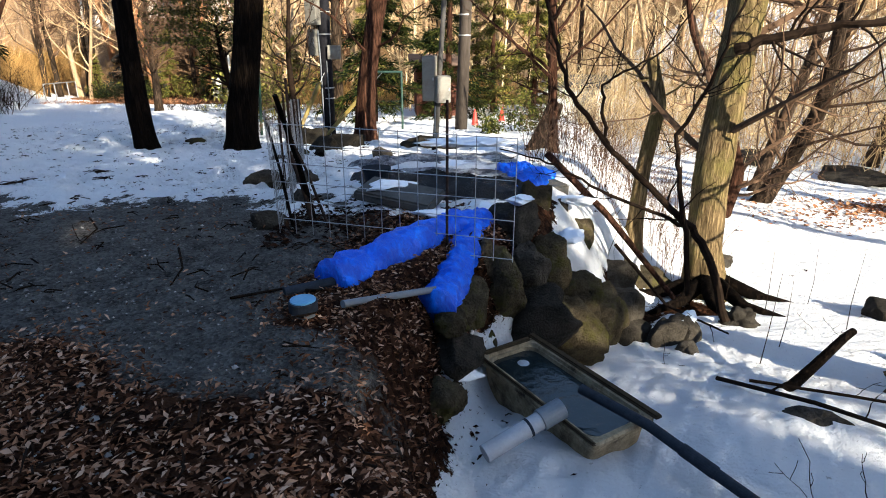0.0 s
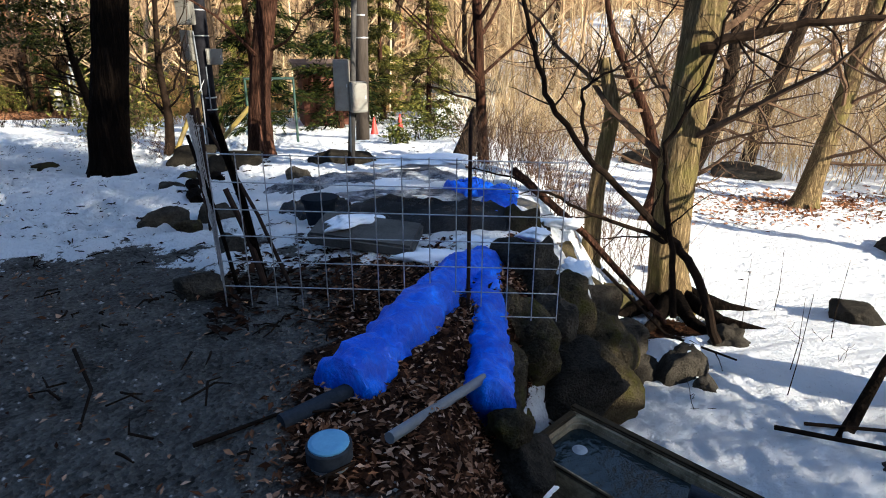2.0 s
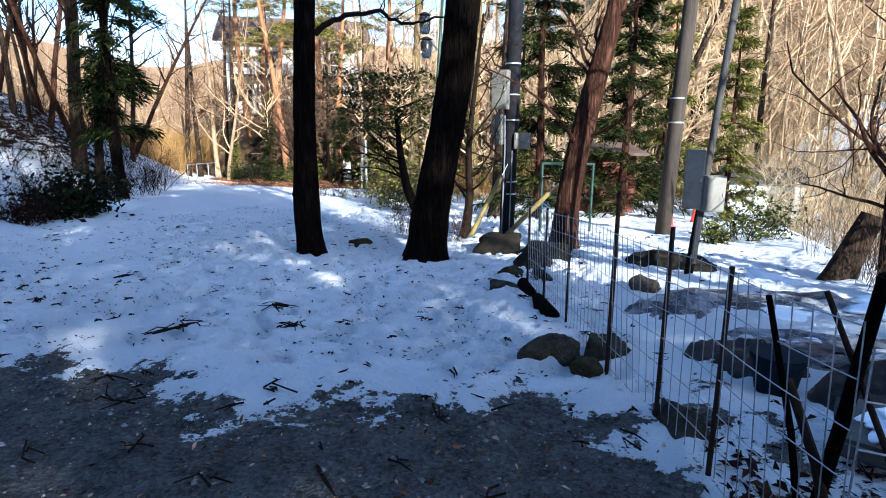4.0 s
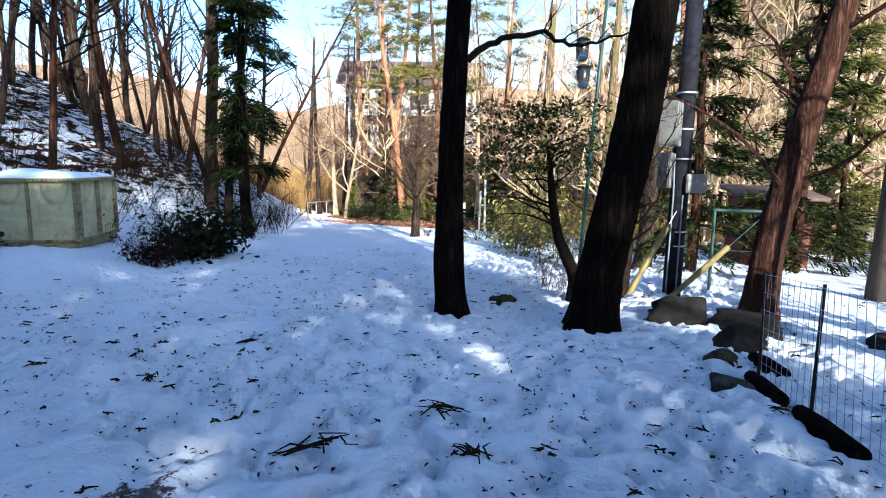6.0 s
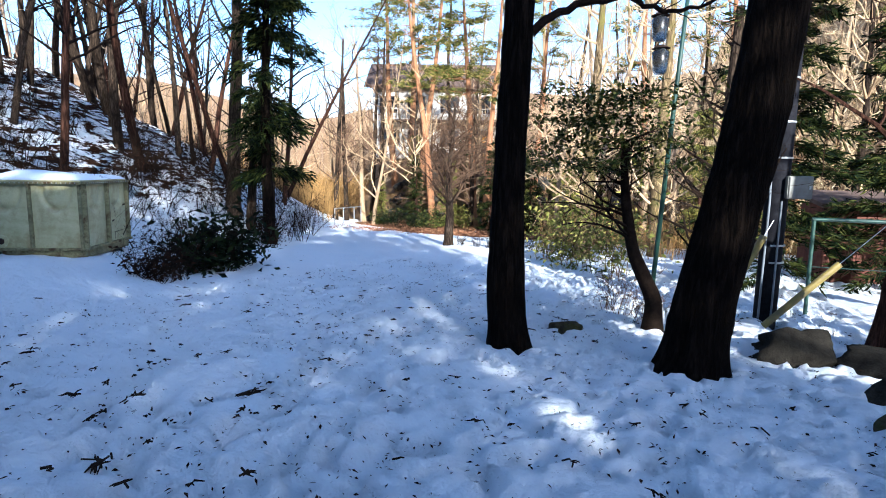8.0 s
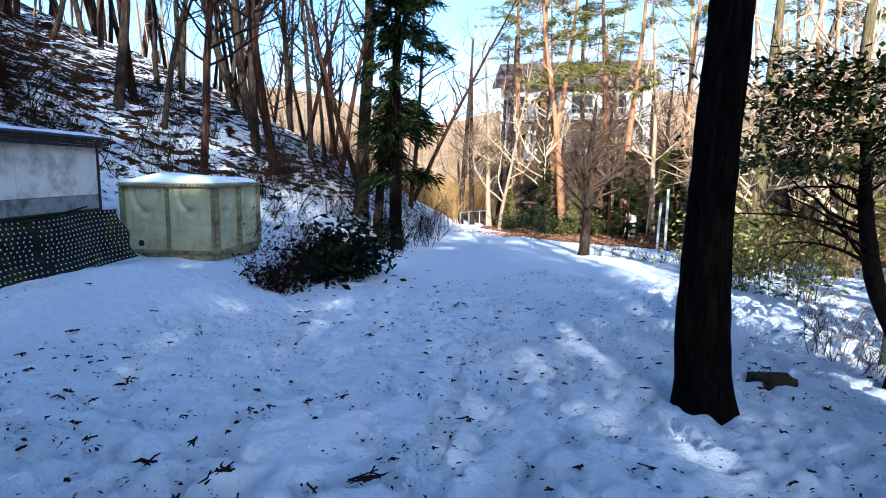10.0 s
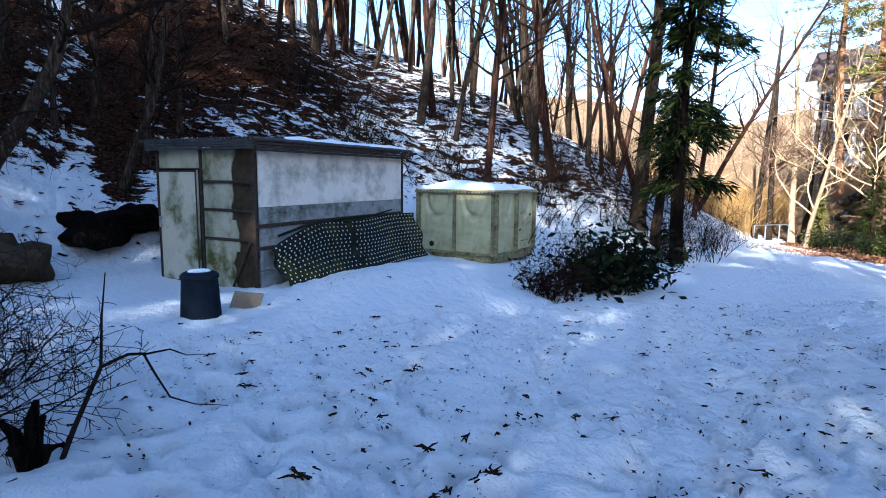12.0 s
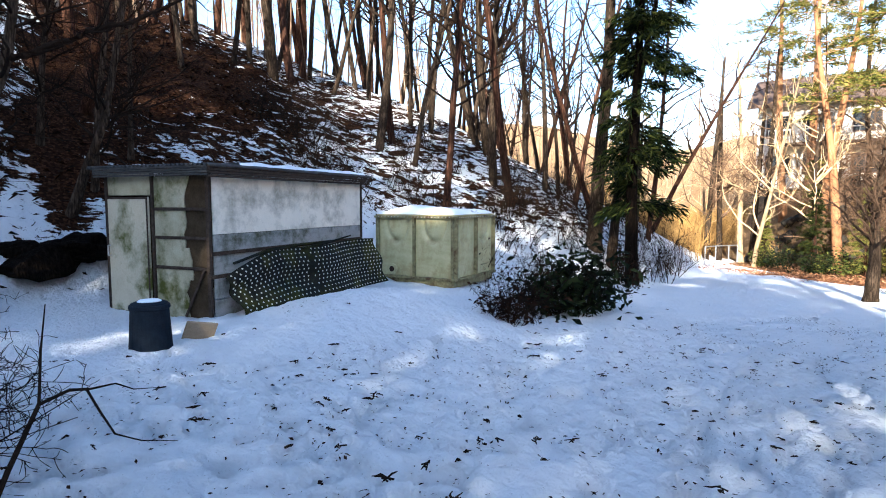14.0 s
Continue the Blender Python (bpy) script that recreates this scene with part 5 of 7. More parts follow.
bp = thing("wrapped_pipes", (0, 0, 0), "two water pipes wrapped in bright blue sheeting", "pipe")
wrapped("blue_sleeve", [(-0.73, 3.43, 0.02), (-0.5, 3.74, 0.03), (-0.15, 4.25, 0.03), (0.1, 4.62, 0.0), (0.31, 4.9, -0.05)], 0.115, 1.0, "", bp)
wrapped("blue_sleeve", [(-0.05, 3.5, -0.2), (0.04, 3.8, -0.17), (0.14, 4.2, -0.1), (0.23, 4.55, -0.04), (0.32, 4.88, -0.03), (0.4, 5.05, -0.1)], 0.105, 4.0, "", bp)
wrapped("blue_sleeve", [(0.76, 5.98, -0.16), (0.92, 6.4, -0.1), (1.08, 6.78, -0.11), (1.27, 7.25, -0.2)], 0.135, 7.0, "", bp)
part("black_pipe", Geo().tube([(-0.98, 3.25, 0.03), (-0.7, 3.42, 0.03)], [0.035, 0.035], 16), M_BLACK_PIPE, bp, "end of black pipe")
part("grey_pipe", Geo().tube([(-0.58, 3.02, 0.062), (-0.05, 3.56, -0.085)], [0.023, 0.023], 16), M_PVC_DARK, bp, "dark grey plastic pipe")

cb = part("concrete_block", bevelled_box((0.3, 0.3, 0.34), None, 0.02), M_BLOCK)
cb.matrix_basis = pose(1.31, 6.76, -0.29, 3, -4, 25)
tagged(cb, "grey concrete block standing on the bank stones", "concrete block")

cap = thing("capped_riser", (-0.8, 2.99, -0.02), "short dark riser with a pale blue cap among leaves", "pipe cap")
part("riser", Geo().tube([(0, 0, -0.1), (0, 0, 0.075)], [0.07, 0.07], 28), M_PVC_DARK, cap)
part("collar", Geo().tube([(0, 0, 0.06), (0, 0, 0.115), (0, 0, 0.12)], [0.083, 0.083, 0.076], 28), M_BLACK_PIPE, cap)
part("cap", Geo().tube([(0, 0, 0.115), (0, 0, 0.127), (0, 0, 0.132)], [0.074, 0.073, 0.06], 28), M_CAP_BLUE, cap, "pale blue cap")


# ---- bath trough ----
def build_trough():
    L, W, H = 1.2, 0.54, 0.42
    ang = math.degrees(math.atan2(-1.01, 0.61))
    t = thing("water_trough", pose(0.79, 3.4, -0.72 - H, 0, 0, ang), "old stained bathtub used as a water trough in snow", "trough")
    def ring(l, w, z, r=0.12):
        out = []
        for cx, cy, a0 in ((1, 1, 0), (-1, 1, 90), (-1, -1, 180), (1, -1, 270)):
            for k in range(6):
                a = radians(a0 + k * 18)
                out.append(Vector((cx * (l / 2 - r) + r * math.cos(a), cy * (w / 2 - r) + r * math.sin(a), z)))
        return out
    def loft(rings):
        g = Geo()
        for rg in rings:
            g.v += rg
        n = len(rings[0])
        for k in range(len(rings) - 1):
            for i in range(n):
                g.f.append((k * n + i, k * n + (i + 1) % n, (k + 1) * n + (i + 1) % n, (k + 1) * n + i))
        g.f.append(tuple((len(rings) - 1) * n + i for i in range(n)))
        return g
    part("tub_shell", loft([ring(L - 0.14, W - 0.14, 0.0, 0.06), ring(L - 0.06, W - 0.06, H - 0.05, 0.06), ring(L - 0.05, W - 0.05, H - 0.03, 0.06), ring(L - 0.12, W - 0.12, H - 0.02, 0.09), ring(L - 0.14, W - 0.14, H - 0.1, 0.09), ring(L - 0.3, W - 0.26, 0.05, 0.08)]), M_TROUGH, t, "yellowed tub with brown stains")
    part("rim", rim_geo(ring, L, W, H), M_TROUGH, t, "worn rim")
    part("water", loft([ring(L - 0.11, W - 0.11, H - 0.05, 0.08)]), M_WATER, t, "dark rippling water")
    part("timber_edge", bevelled_box((L + 0.06, 0.06, 0.03), Matrix.Translation((0, W / 2 - 0.0, H + 0.012)), 0.012), M_PLY, t, "dark wet timber")
    part("timber_edge", bevelled_box((L + 0.02, 0.035, 0.025), Matrix.Translation((0.0, -W / 2 + 0.01, H + 0.01)), 0.012), M_PLY, t, "dark wet timber")
    part("timber_edge", bevelled_box((0.05, W - 0.1, 0.03), Matrix.Translation((-L / 2 + 0.02, 0, H + 0.012)), 0.012), M_PLY, t, "dark wet timber")


def rim_geo(ring, L, W, H):
    g = Geo()
    rings = [ring(L - 0.1, W - 0.1, H - 0.02, 0.07), ring(L + 0.01, W + 0.01, H - 0.03, 0.05), ring(L + 0.015, W + 0.015, H - 0.005, 0.05), ring(L - 0.01, W - 0.01, H + 0.008, 0.05), ring(L - 0.09, W - 0.09, H + 0.004, 0.07), ring(L - 0.1, W - 0.1, H - 0.02, 0.07)]
    for rg in rings:
        g.v += rg
    n = len(rings[0])
    for k in range(len(rings) - 1):
        for i in range(n):
            g.f.append((k * n + i, k * n + (i + 1) % n, (k + 1) * n + (i + 1) % n, (k + 1) * n + i))
    return g


build_trough()
fl = part("float", Geo().tube([(0, 0, -0.01), (0, 0, 0.02), (0, 0, 0.035)], [0.04, 0.045, 0.02], 16), M_PVC)
fl.matrix_basis = pose(0.6, 3.75, -0.79)
tagged(fl, "small white float on the trough's water", "float")
gp = thing("outlet_pipe", (0, 0, 0), "thick pale grey plastic pipe emptying into the trough", "pipe")
part("pipe", Geo().tube([(0.24, 2.72, -0.75), (0.66, 2.93, -0.62)], [0.055, 0.055], 24), M_PVC, gp)
part("socket", Geo().tube([(0.58, 2.89, -0.645), (0.72, 2.96, -0.605)], [0.066, 0.066], 24), M_PVC_DARK, gp, "darker end socket")
part("strap", Geo().tube([(0.5, 2.85, -0.67), (0.515, 2.857, -0.665)], [0.058, 0.058], 20), M_BLACK_PIPE, gp)
lp = thing("black_water_pipe", (0, 0, 0), "long black plastic pipe running from the trough over snow", "pipe")
part("pipe", Geo().tube([(0.88, 3.16, -0.6), (1.22, 2.85, -0.65), (1.62, 2.42, -0.78), (2.1, 1.85, -0.92), (2.7, 1.1, -0.9)], [0.033] * 5, 18), M_BLACK_PIPE, lp)
part("coupling", Geo().tube([(1.36, 2.7, -0.695), (1.5, 2.55, -0.74)], [0.039, 0.039], 18), M_BLACK_PIPE, lp)


# ---- wood lying by the brook ----
def stick(pts, r0, r1, label, mat=None, sides=7, name="fallen_branch", seed=0, forks=3):
    rnd = random.Random(seed)
    g = Geo()
    P = [Vector(p) for p in pts]
    rad = [r0 + (r1 - r0) * i / (len(P) - 1) for i in range(len(P))]
    g.tube(P, rad, sides)
    if forks:
        ramify(g, rnd, P, dirs_of(P), rad, 0.3, forks, 0.4, 1, sides=4, kids=2)
    ob = part(name, g, mat or M_TWIG_DARK)
    return tagged(ob, label, "branch", "fallen branches")


def on_ground(*xy, up=0.03):
    return [(x, y, gz(x, y) + up + (w[0] if w else 0)) for x, y, *w in xy]


stick(on_ground((2.55, 3.8, 0.0), (2.8, 3.95, 0.06), (3.0, 4.05, 0.2), (3.3, 4.2, 0.42), (3.4, 4.25, 0.46)), 0.05, 0.03, "thick curved dead branch sticking out of snow", M_BARK_DARK, 9, seed=3, forks=0)
for k, pts in enumerate([((3.4, 7.0, 0.25), (3.0, 6.6, 0.1), (2.5, 6.3, 0.02)), ((3.6, 7.0, 0.25), (3.7, 6.4, 0.08), (4.1, 5.9, 0.0)), ((3.45, 7.0, 0.3), (3.3, 6.4, 0.12), (3.35, 5.8, 0.0)), ((3.7, 7.1, 0.25), (4.2, 6.9, 0.06), (4.6, 6.6, 0.0)), ((3.3, 7.1, 0.2), (2.8, 7.0, 0.05), (2.5, 6.8, 0.0))]):
    tagged(part("tree_root", Geo().tube(on_ground(*pts, up=0.0), [0.11, 0.07, 0.03], 9), M_BARK_DARK, smooth=True), "dark root spreading from the large tree over the bank", "root", "tree roots")
stick(on_ground((1.25, 6.9, 0.35), (1.9, 6.4, 0.5), (2.6, 5.9, 0.3)), 0.045, 0.03, "dead log slanting down the brook bank", M_BARK_RED, 9, seed=8, forks=0)
stick(on_ground((2.2, 4.0, 0.1), (2.6, 3.4, 0.1), (3.0, 2.8, 0.12), (3.5, 2.2, 0.1)), 0.018, 0.012, "long thin stick lying on the snow", seed=4)
stick(on_ground((2.5, 4.05, 0.06), (3.0, 3.6, 0.08), (3.6, 3.1, 0.1), (4.2, 2.5, 0.05)), 0.014, 0.008, "long thin stick lying on the snow", seed=5)
stick(on_ground((1.9, 6.0, 0.5), (2.4, 5.6, 0.3), (2.9, 5.2, 0.1)), 0.02, 0.01, "broken stick lying by the brook", seed=6)
for k in range(9):
    rnd = random.Random(k)
    x, y, a = rnd.uniform(1.6, 5), rnd.uniform(1.8, 6.5), rnd.uniform(0, 6.28)
    stick(on_ground((x, y), (x + 0.25 * math.cos(a), y + 0.25 * math.sin(a)), (x + 0.55 * math.cos(a + 0.3), y + 0.55 * math.sin(a + 0.3))), 0.007, 0.003, "small twig lying on the brook's snow", seed=20 + k)
for k, (x, y) in enumerate([(3.55, 6.6), (3.9, 6.3), (4.4, 5.6), (4.9, 5.2), (5.3, 5.6), (2.9, 4.6), (3.3, 5.0), (4.6, 6.6), (5.9, 5.0)]):
    ob = part("dry_stalk", Geo().tube([(0, 0, -0.05), (0.02, 0.01, 0.35), (-0.01, 0.03, 0.75 + 0.1 * (k % 3))], [0.005, 0.004, 0.002], 5), M_TWIG_DARK)
    ob.matrix_basis = pose(x, y, gz(x, y), 0, 0, 50 * k)
    tagged(ob, "thin dry stalk standing in the snow", "stalk", "dry stalks")


# ---- poles with boxes ----
def cable_box(parent, m, size, mat=None, label="cream metal box"):
    b = part("box", bevelled_box(size, None, 0.012, 2), mat or M_BOXGREY, parent, label)
    b.matrix_basis = m
    c = part("box_cover", bevelled_box((size[0] * 0.9, 0.012, size[2] * 0.92), None, 0.004, 1), mat or M_BOXGREY, b)
    c.matrix_basis = pose(0, -size[1] / 2 - 0.004, 0)
    l = part("latch", bevelled_box((0.02, 0.02, 0.05), None, 0.003, 1), M_STEEL, b)
    l.matrix_basis = pose(size[0] * 0.36, -size[1] / 2 - 0.012, 0)
    return b


p1 = thing("utility_pole", (-2.9, 14.9, gz(-2.9, 14.9)), "concrete utility pole toned dark for shade, carrying cream boxes", "utility pole")
part("pole", Geo().tube([(0, 0, -0.2), (0.03, 0, 3), (0.1, 0, 9)], [0.15, 0.14, 0.11], 24), M_CONCRETE, p1, smooth=True)
for z in (0.9, 1.15, 2.4, 2.9, 3.5):
    part("band", Geo().tube([(0.03, 0, z), (0.03, 0, z + 0.025)], [0.158, 0.158], 24), M_STEEL, p1)
# black sleeve up to 6 m added to stand for the pole's shade
part("black_wrap", Geo().tube([(0, 0, 0.02), (0.03, 0, 3), (0.07, 0, 6)], [0.155, 0.15, 0.13], 24), M_SHADE_WRAP, p1, "black wrap drawn up the pole to stand for its shade", smooth=True)
cable_box(p1, pose(-0.19, -0.12, 3.0, 0, 0, -25), (0.34, 0.2, 0.76))
cable_box(p1, pose(-0.24, -0.1, 2.22, 0, 0, -25), (0.22, 0.16, 0.6))
cable_box(p1, pose(0.26, -0.14, 2.0, 0, 0, 10), (0.32, 0.16, 0.32))
part("conduit", Geo().tube([(-0.1, -0.14, 0), (-0.08, -0.15, 1.8), (-0.1, -0.15, 2.5)], [0.016] * 3, 10), M_PVC_DARK, p1, "grey conduit")
part("conduit", Geo().tube([(0.06, -0.155, 0), (0.07, -0.155, 1.8)], [0.014] * 2, 10), M_PVC_DARK, p1, "grey conduit")
for k, (a, b) in enumerate([((-0.75, -0.5, -0.02), (-0.12, -0.2, 1.3)), ((-0.05, -0.3, 0.0), (0.85, -0.1, 0.95))]):
    y = thing("yellow_guard", (-2.9, 14.9, gz(-2.9, 14.9)), "leaning yellow stay guard beside the utility pole", "guard pole", "yellow guards")
    part("guard", Geo().tube([a, b], [0.05, 0.05], 12), M_YELLOW, y)
    part("stay_wire", Geo().tube([a, (a[0] + (b[0] - a[0]) * 1.6, a[1] + (b[1] - a[1]) * 1.6, b[2] * 1.6)], [0.006, 0.006], 5), M_STEEL, y)
p2 = thing("wooden_pole", (0.48, 16.0, gz(0.48, 16.0) - 0.15), "weathered grey pole behind the bed", "utility pole")
part("pole", Geo().tube([(0, 0, -0.2), (0.1, 0, 3), (0.3, 0, 9)], [0.17, 0.155, 0.11], 18), M_POLEWOOD, p2, smooth=True)
for z in (2.6, 3.1):
    part("band", Geo().tube([(0.09, 0, z), (0.09, 0, z + 0.03)], [0.162, 0.162], 18), M_STEEL, p2)
mp = thing("meter_post", (-0.18, 10.95, gz(-0.18, 10.95)), "steel pipe post with cream electric meter boxes", "meter post")
part("post", Geo().tube([(0.05, 0, 0.2), (0.13, 0, 1.6), (0.33, 0.02, 4.6)], [0.045, 0.045, 0.045], 14), M_POST_DARK, mp, smooth=True)
part("lower_post", Geo().tube([(0, 0.02, -0.2), (0.1, 0.02, 1.1)], [0.06, 0.055], 10), M_BARK_DARK, mp, "dark wooden stub")
cable_box(mp, pose(-0.06, -0.1, 1.36, 0, 0, -12), (0.24, 0.18, 0.78))
cable_box(mp, pose(0.17, -0.14, 1.18, 0, 0, 12), (0.27, 0.2, 0.47))
part("conduit", Geo().tube([(0.02, -0.08, 0.3), (0.04, -0.1, 1.0)], [0.02, 0.02], 8), M_BLACK_PIPE, mp)

# lantern pole
lp2 = thing("street_lamp", (-4.5, 14.4, gz(-4.5, 14.4)), "green lamp pole with two clear lanterns", "street lamp")
part("pole", Geo().tube([(0, 0, -0.1), (0.18, 0, 3.2), (0.3, 0, 5.2)], [0.035, 0.032, 0.026], 12), M_GREEN, lp2, smooth=True)
m_gl, nt_gl, b_gl = nodes_of("lantern_glass", 0.25)
b_gl.inputs["Transmission Weight"].default_value = 0.95
b_gl.inputs["Base Color"].default_value = (0.14, 0.15, 0.15, 1)
for z, dx in ((3.55, -0.05), (4.0, -0.08)):
    part("lantern", Geo().tube([(dx, 0, z), (dx, 0, z + 0.05), (dx, 0, z + 0.3), (dx, 0, z + 0.36)], [0.07, 0.1, 0.12, 0.05], 18), m_gl, lp2, "clear lantern shade", smooth=True)
    part("lantern_cap", Geo().tube([(dx, 0, z + 0.35), (dx, 0, z + 0.4)], [0.13, 0.04], 18), M_RUST, lp2)

# green frame behind the fence
gf = thing("green_frame", (-2.2, 15.9, gz(-2.2, 15.9)), "green metal frame standing behind the fence", "frame")
for x in (0, 1.1):
    part("upright", Geo().tube([(x, 0, -0.1), (x, 0, 1.55)], [0.03, 0.03], 10), M_GREEN, gf)
part("top_bar", Geo().tube([(-0.03, 0, 1.55), (1.13, 0, 1.55)], [0.03, 0.03], 10), M_GREEN, gf)
part("wire_panel", Geo().tube([(0, 0, 0.8), (1.1, 0, 0.8)], [0.008, 0.008], 6), M_GREEN, gf)


# ---- shrubs and saplings ----
def shrub(x, y, height, stems, mat, label, seed, spread=0.5, r=0.008, depth=1, kids=5, leaves=None, leaf_count=0, leaf=0.05, group="", lean=(0, 0), name="shrub"):
    rnd = random.Random(seed)
    t = thing(name, (x, y, gz(x, y) - 0.04), label, "shrub", group)
    g, lf = Geo(), Geo()
    for _ in range(stems):
        a = rnd.uniform(0, 6.283)
        d = Vector((spread * math.cos(a) * rnd.random() + lean[0], spread * math.sin(a) * rnd.random() + lean[1], 1)).normalized()
        p = Vector((rnd.gauss(0, 0.12), rnd.gauss(0, 0.12), 0)) * height
        pts, dr, rad = limb(g, rnd, p, d, height * rnd.uniform(0.6, 1.15), r * rnd.uniform(0.7, 1.3), r * 0.3, 5, 5, 0.16)
        ramify(g, rnd, pts, dr, rad, 0.25, kids, height * 0.45, depth, kids=4)
        for _ in range(leaf_count):
            i = rnd.randint(1, 4)
            c = pts[i].lerp(pts[i + 1], rnd.random()) + Vector((rnd.gauss(0, 1), rnd.gauss(0, 1), rnd.gauss(0, 0.8))) * height * 0.2
            u = Vector((rnd.gauss(0, 1), rnd.gauss(0, 1), rnd.gauss(0, 0.6))).normalized()
            w = u.cross(Vector((rnd.gauss(0, 1), rnd.gauss(0, 1), rnd.gauss(0, 1)))).normalized()
            s = leaf * rnd.uniform(0.6, 1.3)
            lf.quad(c, c + u * s + w * s * 0.45 + Vector((0, 0, s * 0.2)), c + u * s * 2.2, c + u * s - w * s * 0.45 + Vector((0, 0, s * 0.2)))
    tagged(part("branchwork", g, mat, t), kind="stuff")
    if lf.v:
        tagged(part("foliage", lf, leaves, t), kind="stuff")
    return t


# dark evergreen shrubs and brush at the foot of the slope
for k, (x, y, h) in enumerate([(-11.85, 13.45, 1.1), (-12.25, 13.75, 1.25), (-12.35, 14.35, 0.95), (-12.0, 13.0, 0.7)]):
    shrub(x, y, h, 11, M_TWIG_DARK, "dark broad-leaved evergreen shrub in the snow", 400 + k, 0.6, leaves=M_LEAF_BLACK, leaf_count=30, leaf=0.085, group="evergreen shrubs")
for k, (x, y, h) in enumerate([(-11.35, 11.65, 0.5), (-11.7, 12.1, 0.85), (-12.1, 12.5, 1.0), (-11.75, 11.7, 0.6), (-12.9, 13.6, 0.9), (-14.9, 18.6, 0.8)]):
    shrub(x, y, h, 14, M_TWIG_DARK, "low dark brushy shrub with a few leaves", 420 + k, 0.8, leaves=M_LEAF_DARK, leaf_count=12, leaf=0.04, group="brushy shrubs")
rnd = random.Random(77)
for k in range(58):
    y = rnd.uniform(10.5, 30)
    x = float(foot_x(y)) - rnd.uniform(-0.6, 5.5)
    if -18 < x < -14.8 and 11 < y < 15:
        continue
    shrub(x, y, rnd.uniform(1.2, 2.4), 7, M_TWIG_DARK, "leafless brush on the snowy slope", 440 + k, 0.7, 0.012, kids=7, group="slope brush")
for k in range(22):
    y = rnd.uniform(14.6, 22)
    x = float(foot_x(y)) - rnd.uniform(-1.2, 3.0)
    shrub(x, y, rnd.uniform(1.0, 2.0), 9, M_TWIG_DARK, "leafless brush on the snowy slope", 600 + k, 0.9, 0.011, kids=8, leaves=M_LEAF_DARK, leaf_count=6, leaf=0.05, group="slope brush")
# bush twigs beside the two trunks
for k, (x, y, h) in enumerate([(-4.85, 14.2, 0.8), (-5.1, 14.6, 0.75), (-4.6, 13.8, 0.6), (-3.75, 13.9, 0.6)]):
    shrub(x, y, h, 10, M_TWIG, "leafless twiggy bush standing in snow", 470 + k, 0.7, 0.005, group="twiggy bushes")
for k, (x, y, h) in enumerate([(-6.6, 20.2, 1.6), (-5.6, 19.4, 1.9), (-7.6, 22.0, 1.7), (-6.2, 22.5, 2.2)]):
    shrub(x, y, h, 12, M_TWIG, "sunlit yellow-green shrub beyond the snow", 640 + k, 0.6, 0.01, leaves=M_LEAF_SUN, leaf_count=44, leaf=0.07, group="sunlit shrubs")
# low hedge at the bend
for k in range(9):
    shrub(-11.3 + 0.5 * k, 24.6 + 0.15 * (k % 3) - 0.12 * k, 0.6, 12, M_TWIG_DARK, "low clipped leafless hedge plant", 480 + k, 0.6, 0.006, group="low hedge")
# saplings and bent trees round the brook
def boughs(label, lines, seed, twigs=10, length=0.9):
    """Crooked dark stems given by their course."""
    rnd = random.Random(seed)
    t = thing("crooked_sapling", (0, 0, 0), label, "sapling")
    g = Geo()
    for pts, r0, r1 in lines:
        P = [Vector(p) for p in pts]
        fine = []
        for i in range(len(P) - 1):
            fine += [P[i].lerp(P[i + 1], k / 4) + Vector((rnd.gauss(0, 0.012), rnd.gauss(0, 0.012), rnd.gauss(0, 0.012))) for k in range(4)]
        fine.append(P[-1])
        rad = [r0 + (r1 - r0) * i / (len(fine) - 1) for i in range(len(fine))]
        part("stem", Geo().tube(fine, rad, 9), M_TWIG_DARK, t)
        ramify(g, rnd, fine, dirs_of(fine), rad, 0.25, twigs, length, 1, lift=0.08, kids=4)
    tagged(part("crown", g, M_TWIG_DARK, t), kind="stuff")


boughs("crooked dark sapling arching across the brook bank", [
    ([(3.16, 5.75, -1.5), (2.98, 5.98, -0.8), (2.78, 6.19, -0.49), (2.53, 6.2, -0.28), (2.21, 6.23, 0.02), (1.86, 6.26, 0.35), (1.43, 6.29, 0.84), (1.22, 6.24, 1.26), (1.12, 6.26, 1.64), (0.8, 6.3, 2.5)], 0.05, 0.015),
    ([(2.74, 6.21, -0.49), (2.39, 6.27, -0.34), (1.88, 6.36, -0.15), (1.45, 6.38, 0.07), (1.09, 6.47, 0.23), (0.64, 6.54, 0.33)], 0.026, 0.006),
    ([(2.85, 6.1, -1.3), (2.7, 6.12, -0.53), (2.52, 6.1, 0.16), (2.43, 6.03, 0.57), (2.64, 5.93, 1.12), (2.73, 5.88, 1.43), (2.9, 5.8, 2.2)], 0.035, 0.01),
    ([(1.78, 6.29, 0.43), (1.72, 6.3, 0.74), (1.68, 6.32, 1.04), (1.9, 6.35, 1.18), (2.27, 6.32, 1.36), (2.6, 6.3, 1.9)], 0.022, 0.006)], 71)
boughs("bare level limb reaching from the dark trunk", [([(-5.72, 11.55, 2.85), (-5.47, 11.73, 3.08), (-5.13, 11.81, 3.16), (-4.79, 11.87, 3.19), (-4.45, 11.92, 3.02), (-4.12, 11.95, 3.04), (-3.73, 11.97, 3.15)], 0.05, 0.012)], 73, 7, 0.8)
boughs("level bough reaching out over the snow", [([(3.35, 7.0, 1.38), (3.6, 6.9, 1.5), (3.95, 6.75, 1.56), (4.4, 6.55, 1.66), (5.2, 6.3, 1.7)], 0.07, 0.03)], 72, 8, 1.2)
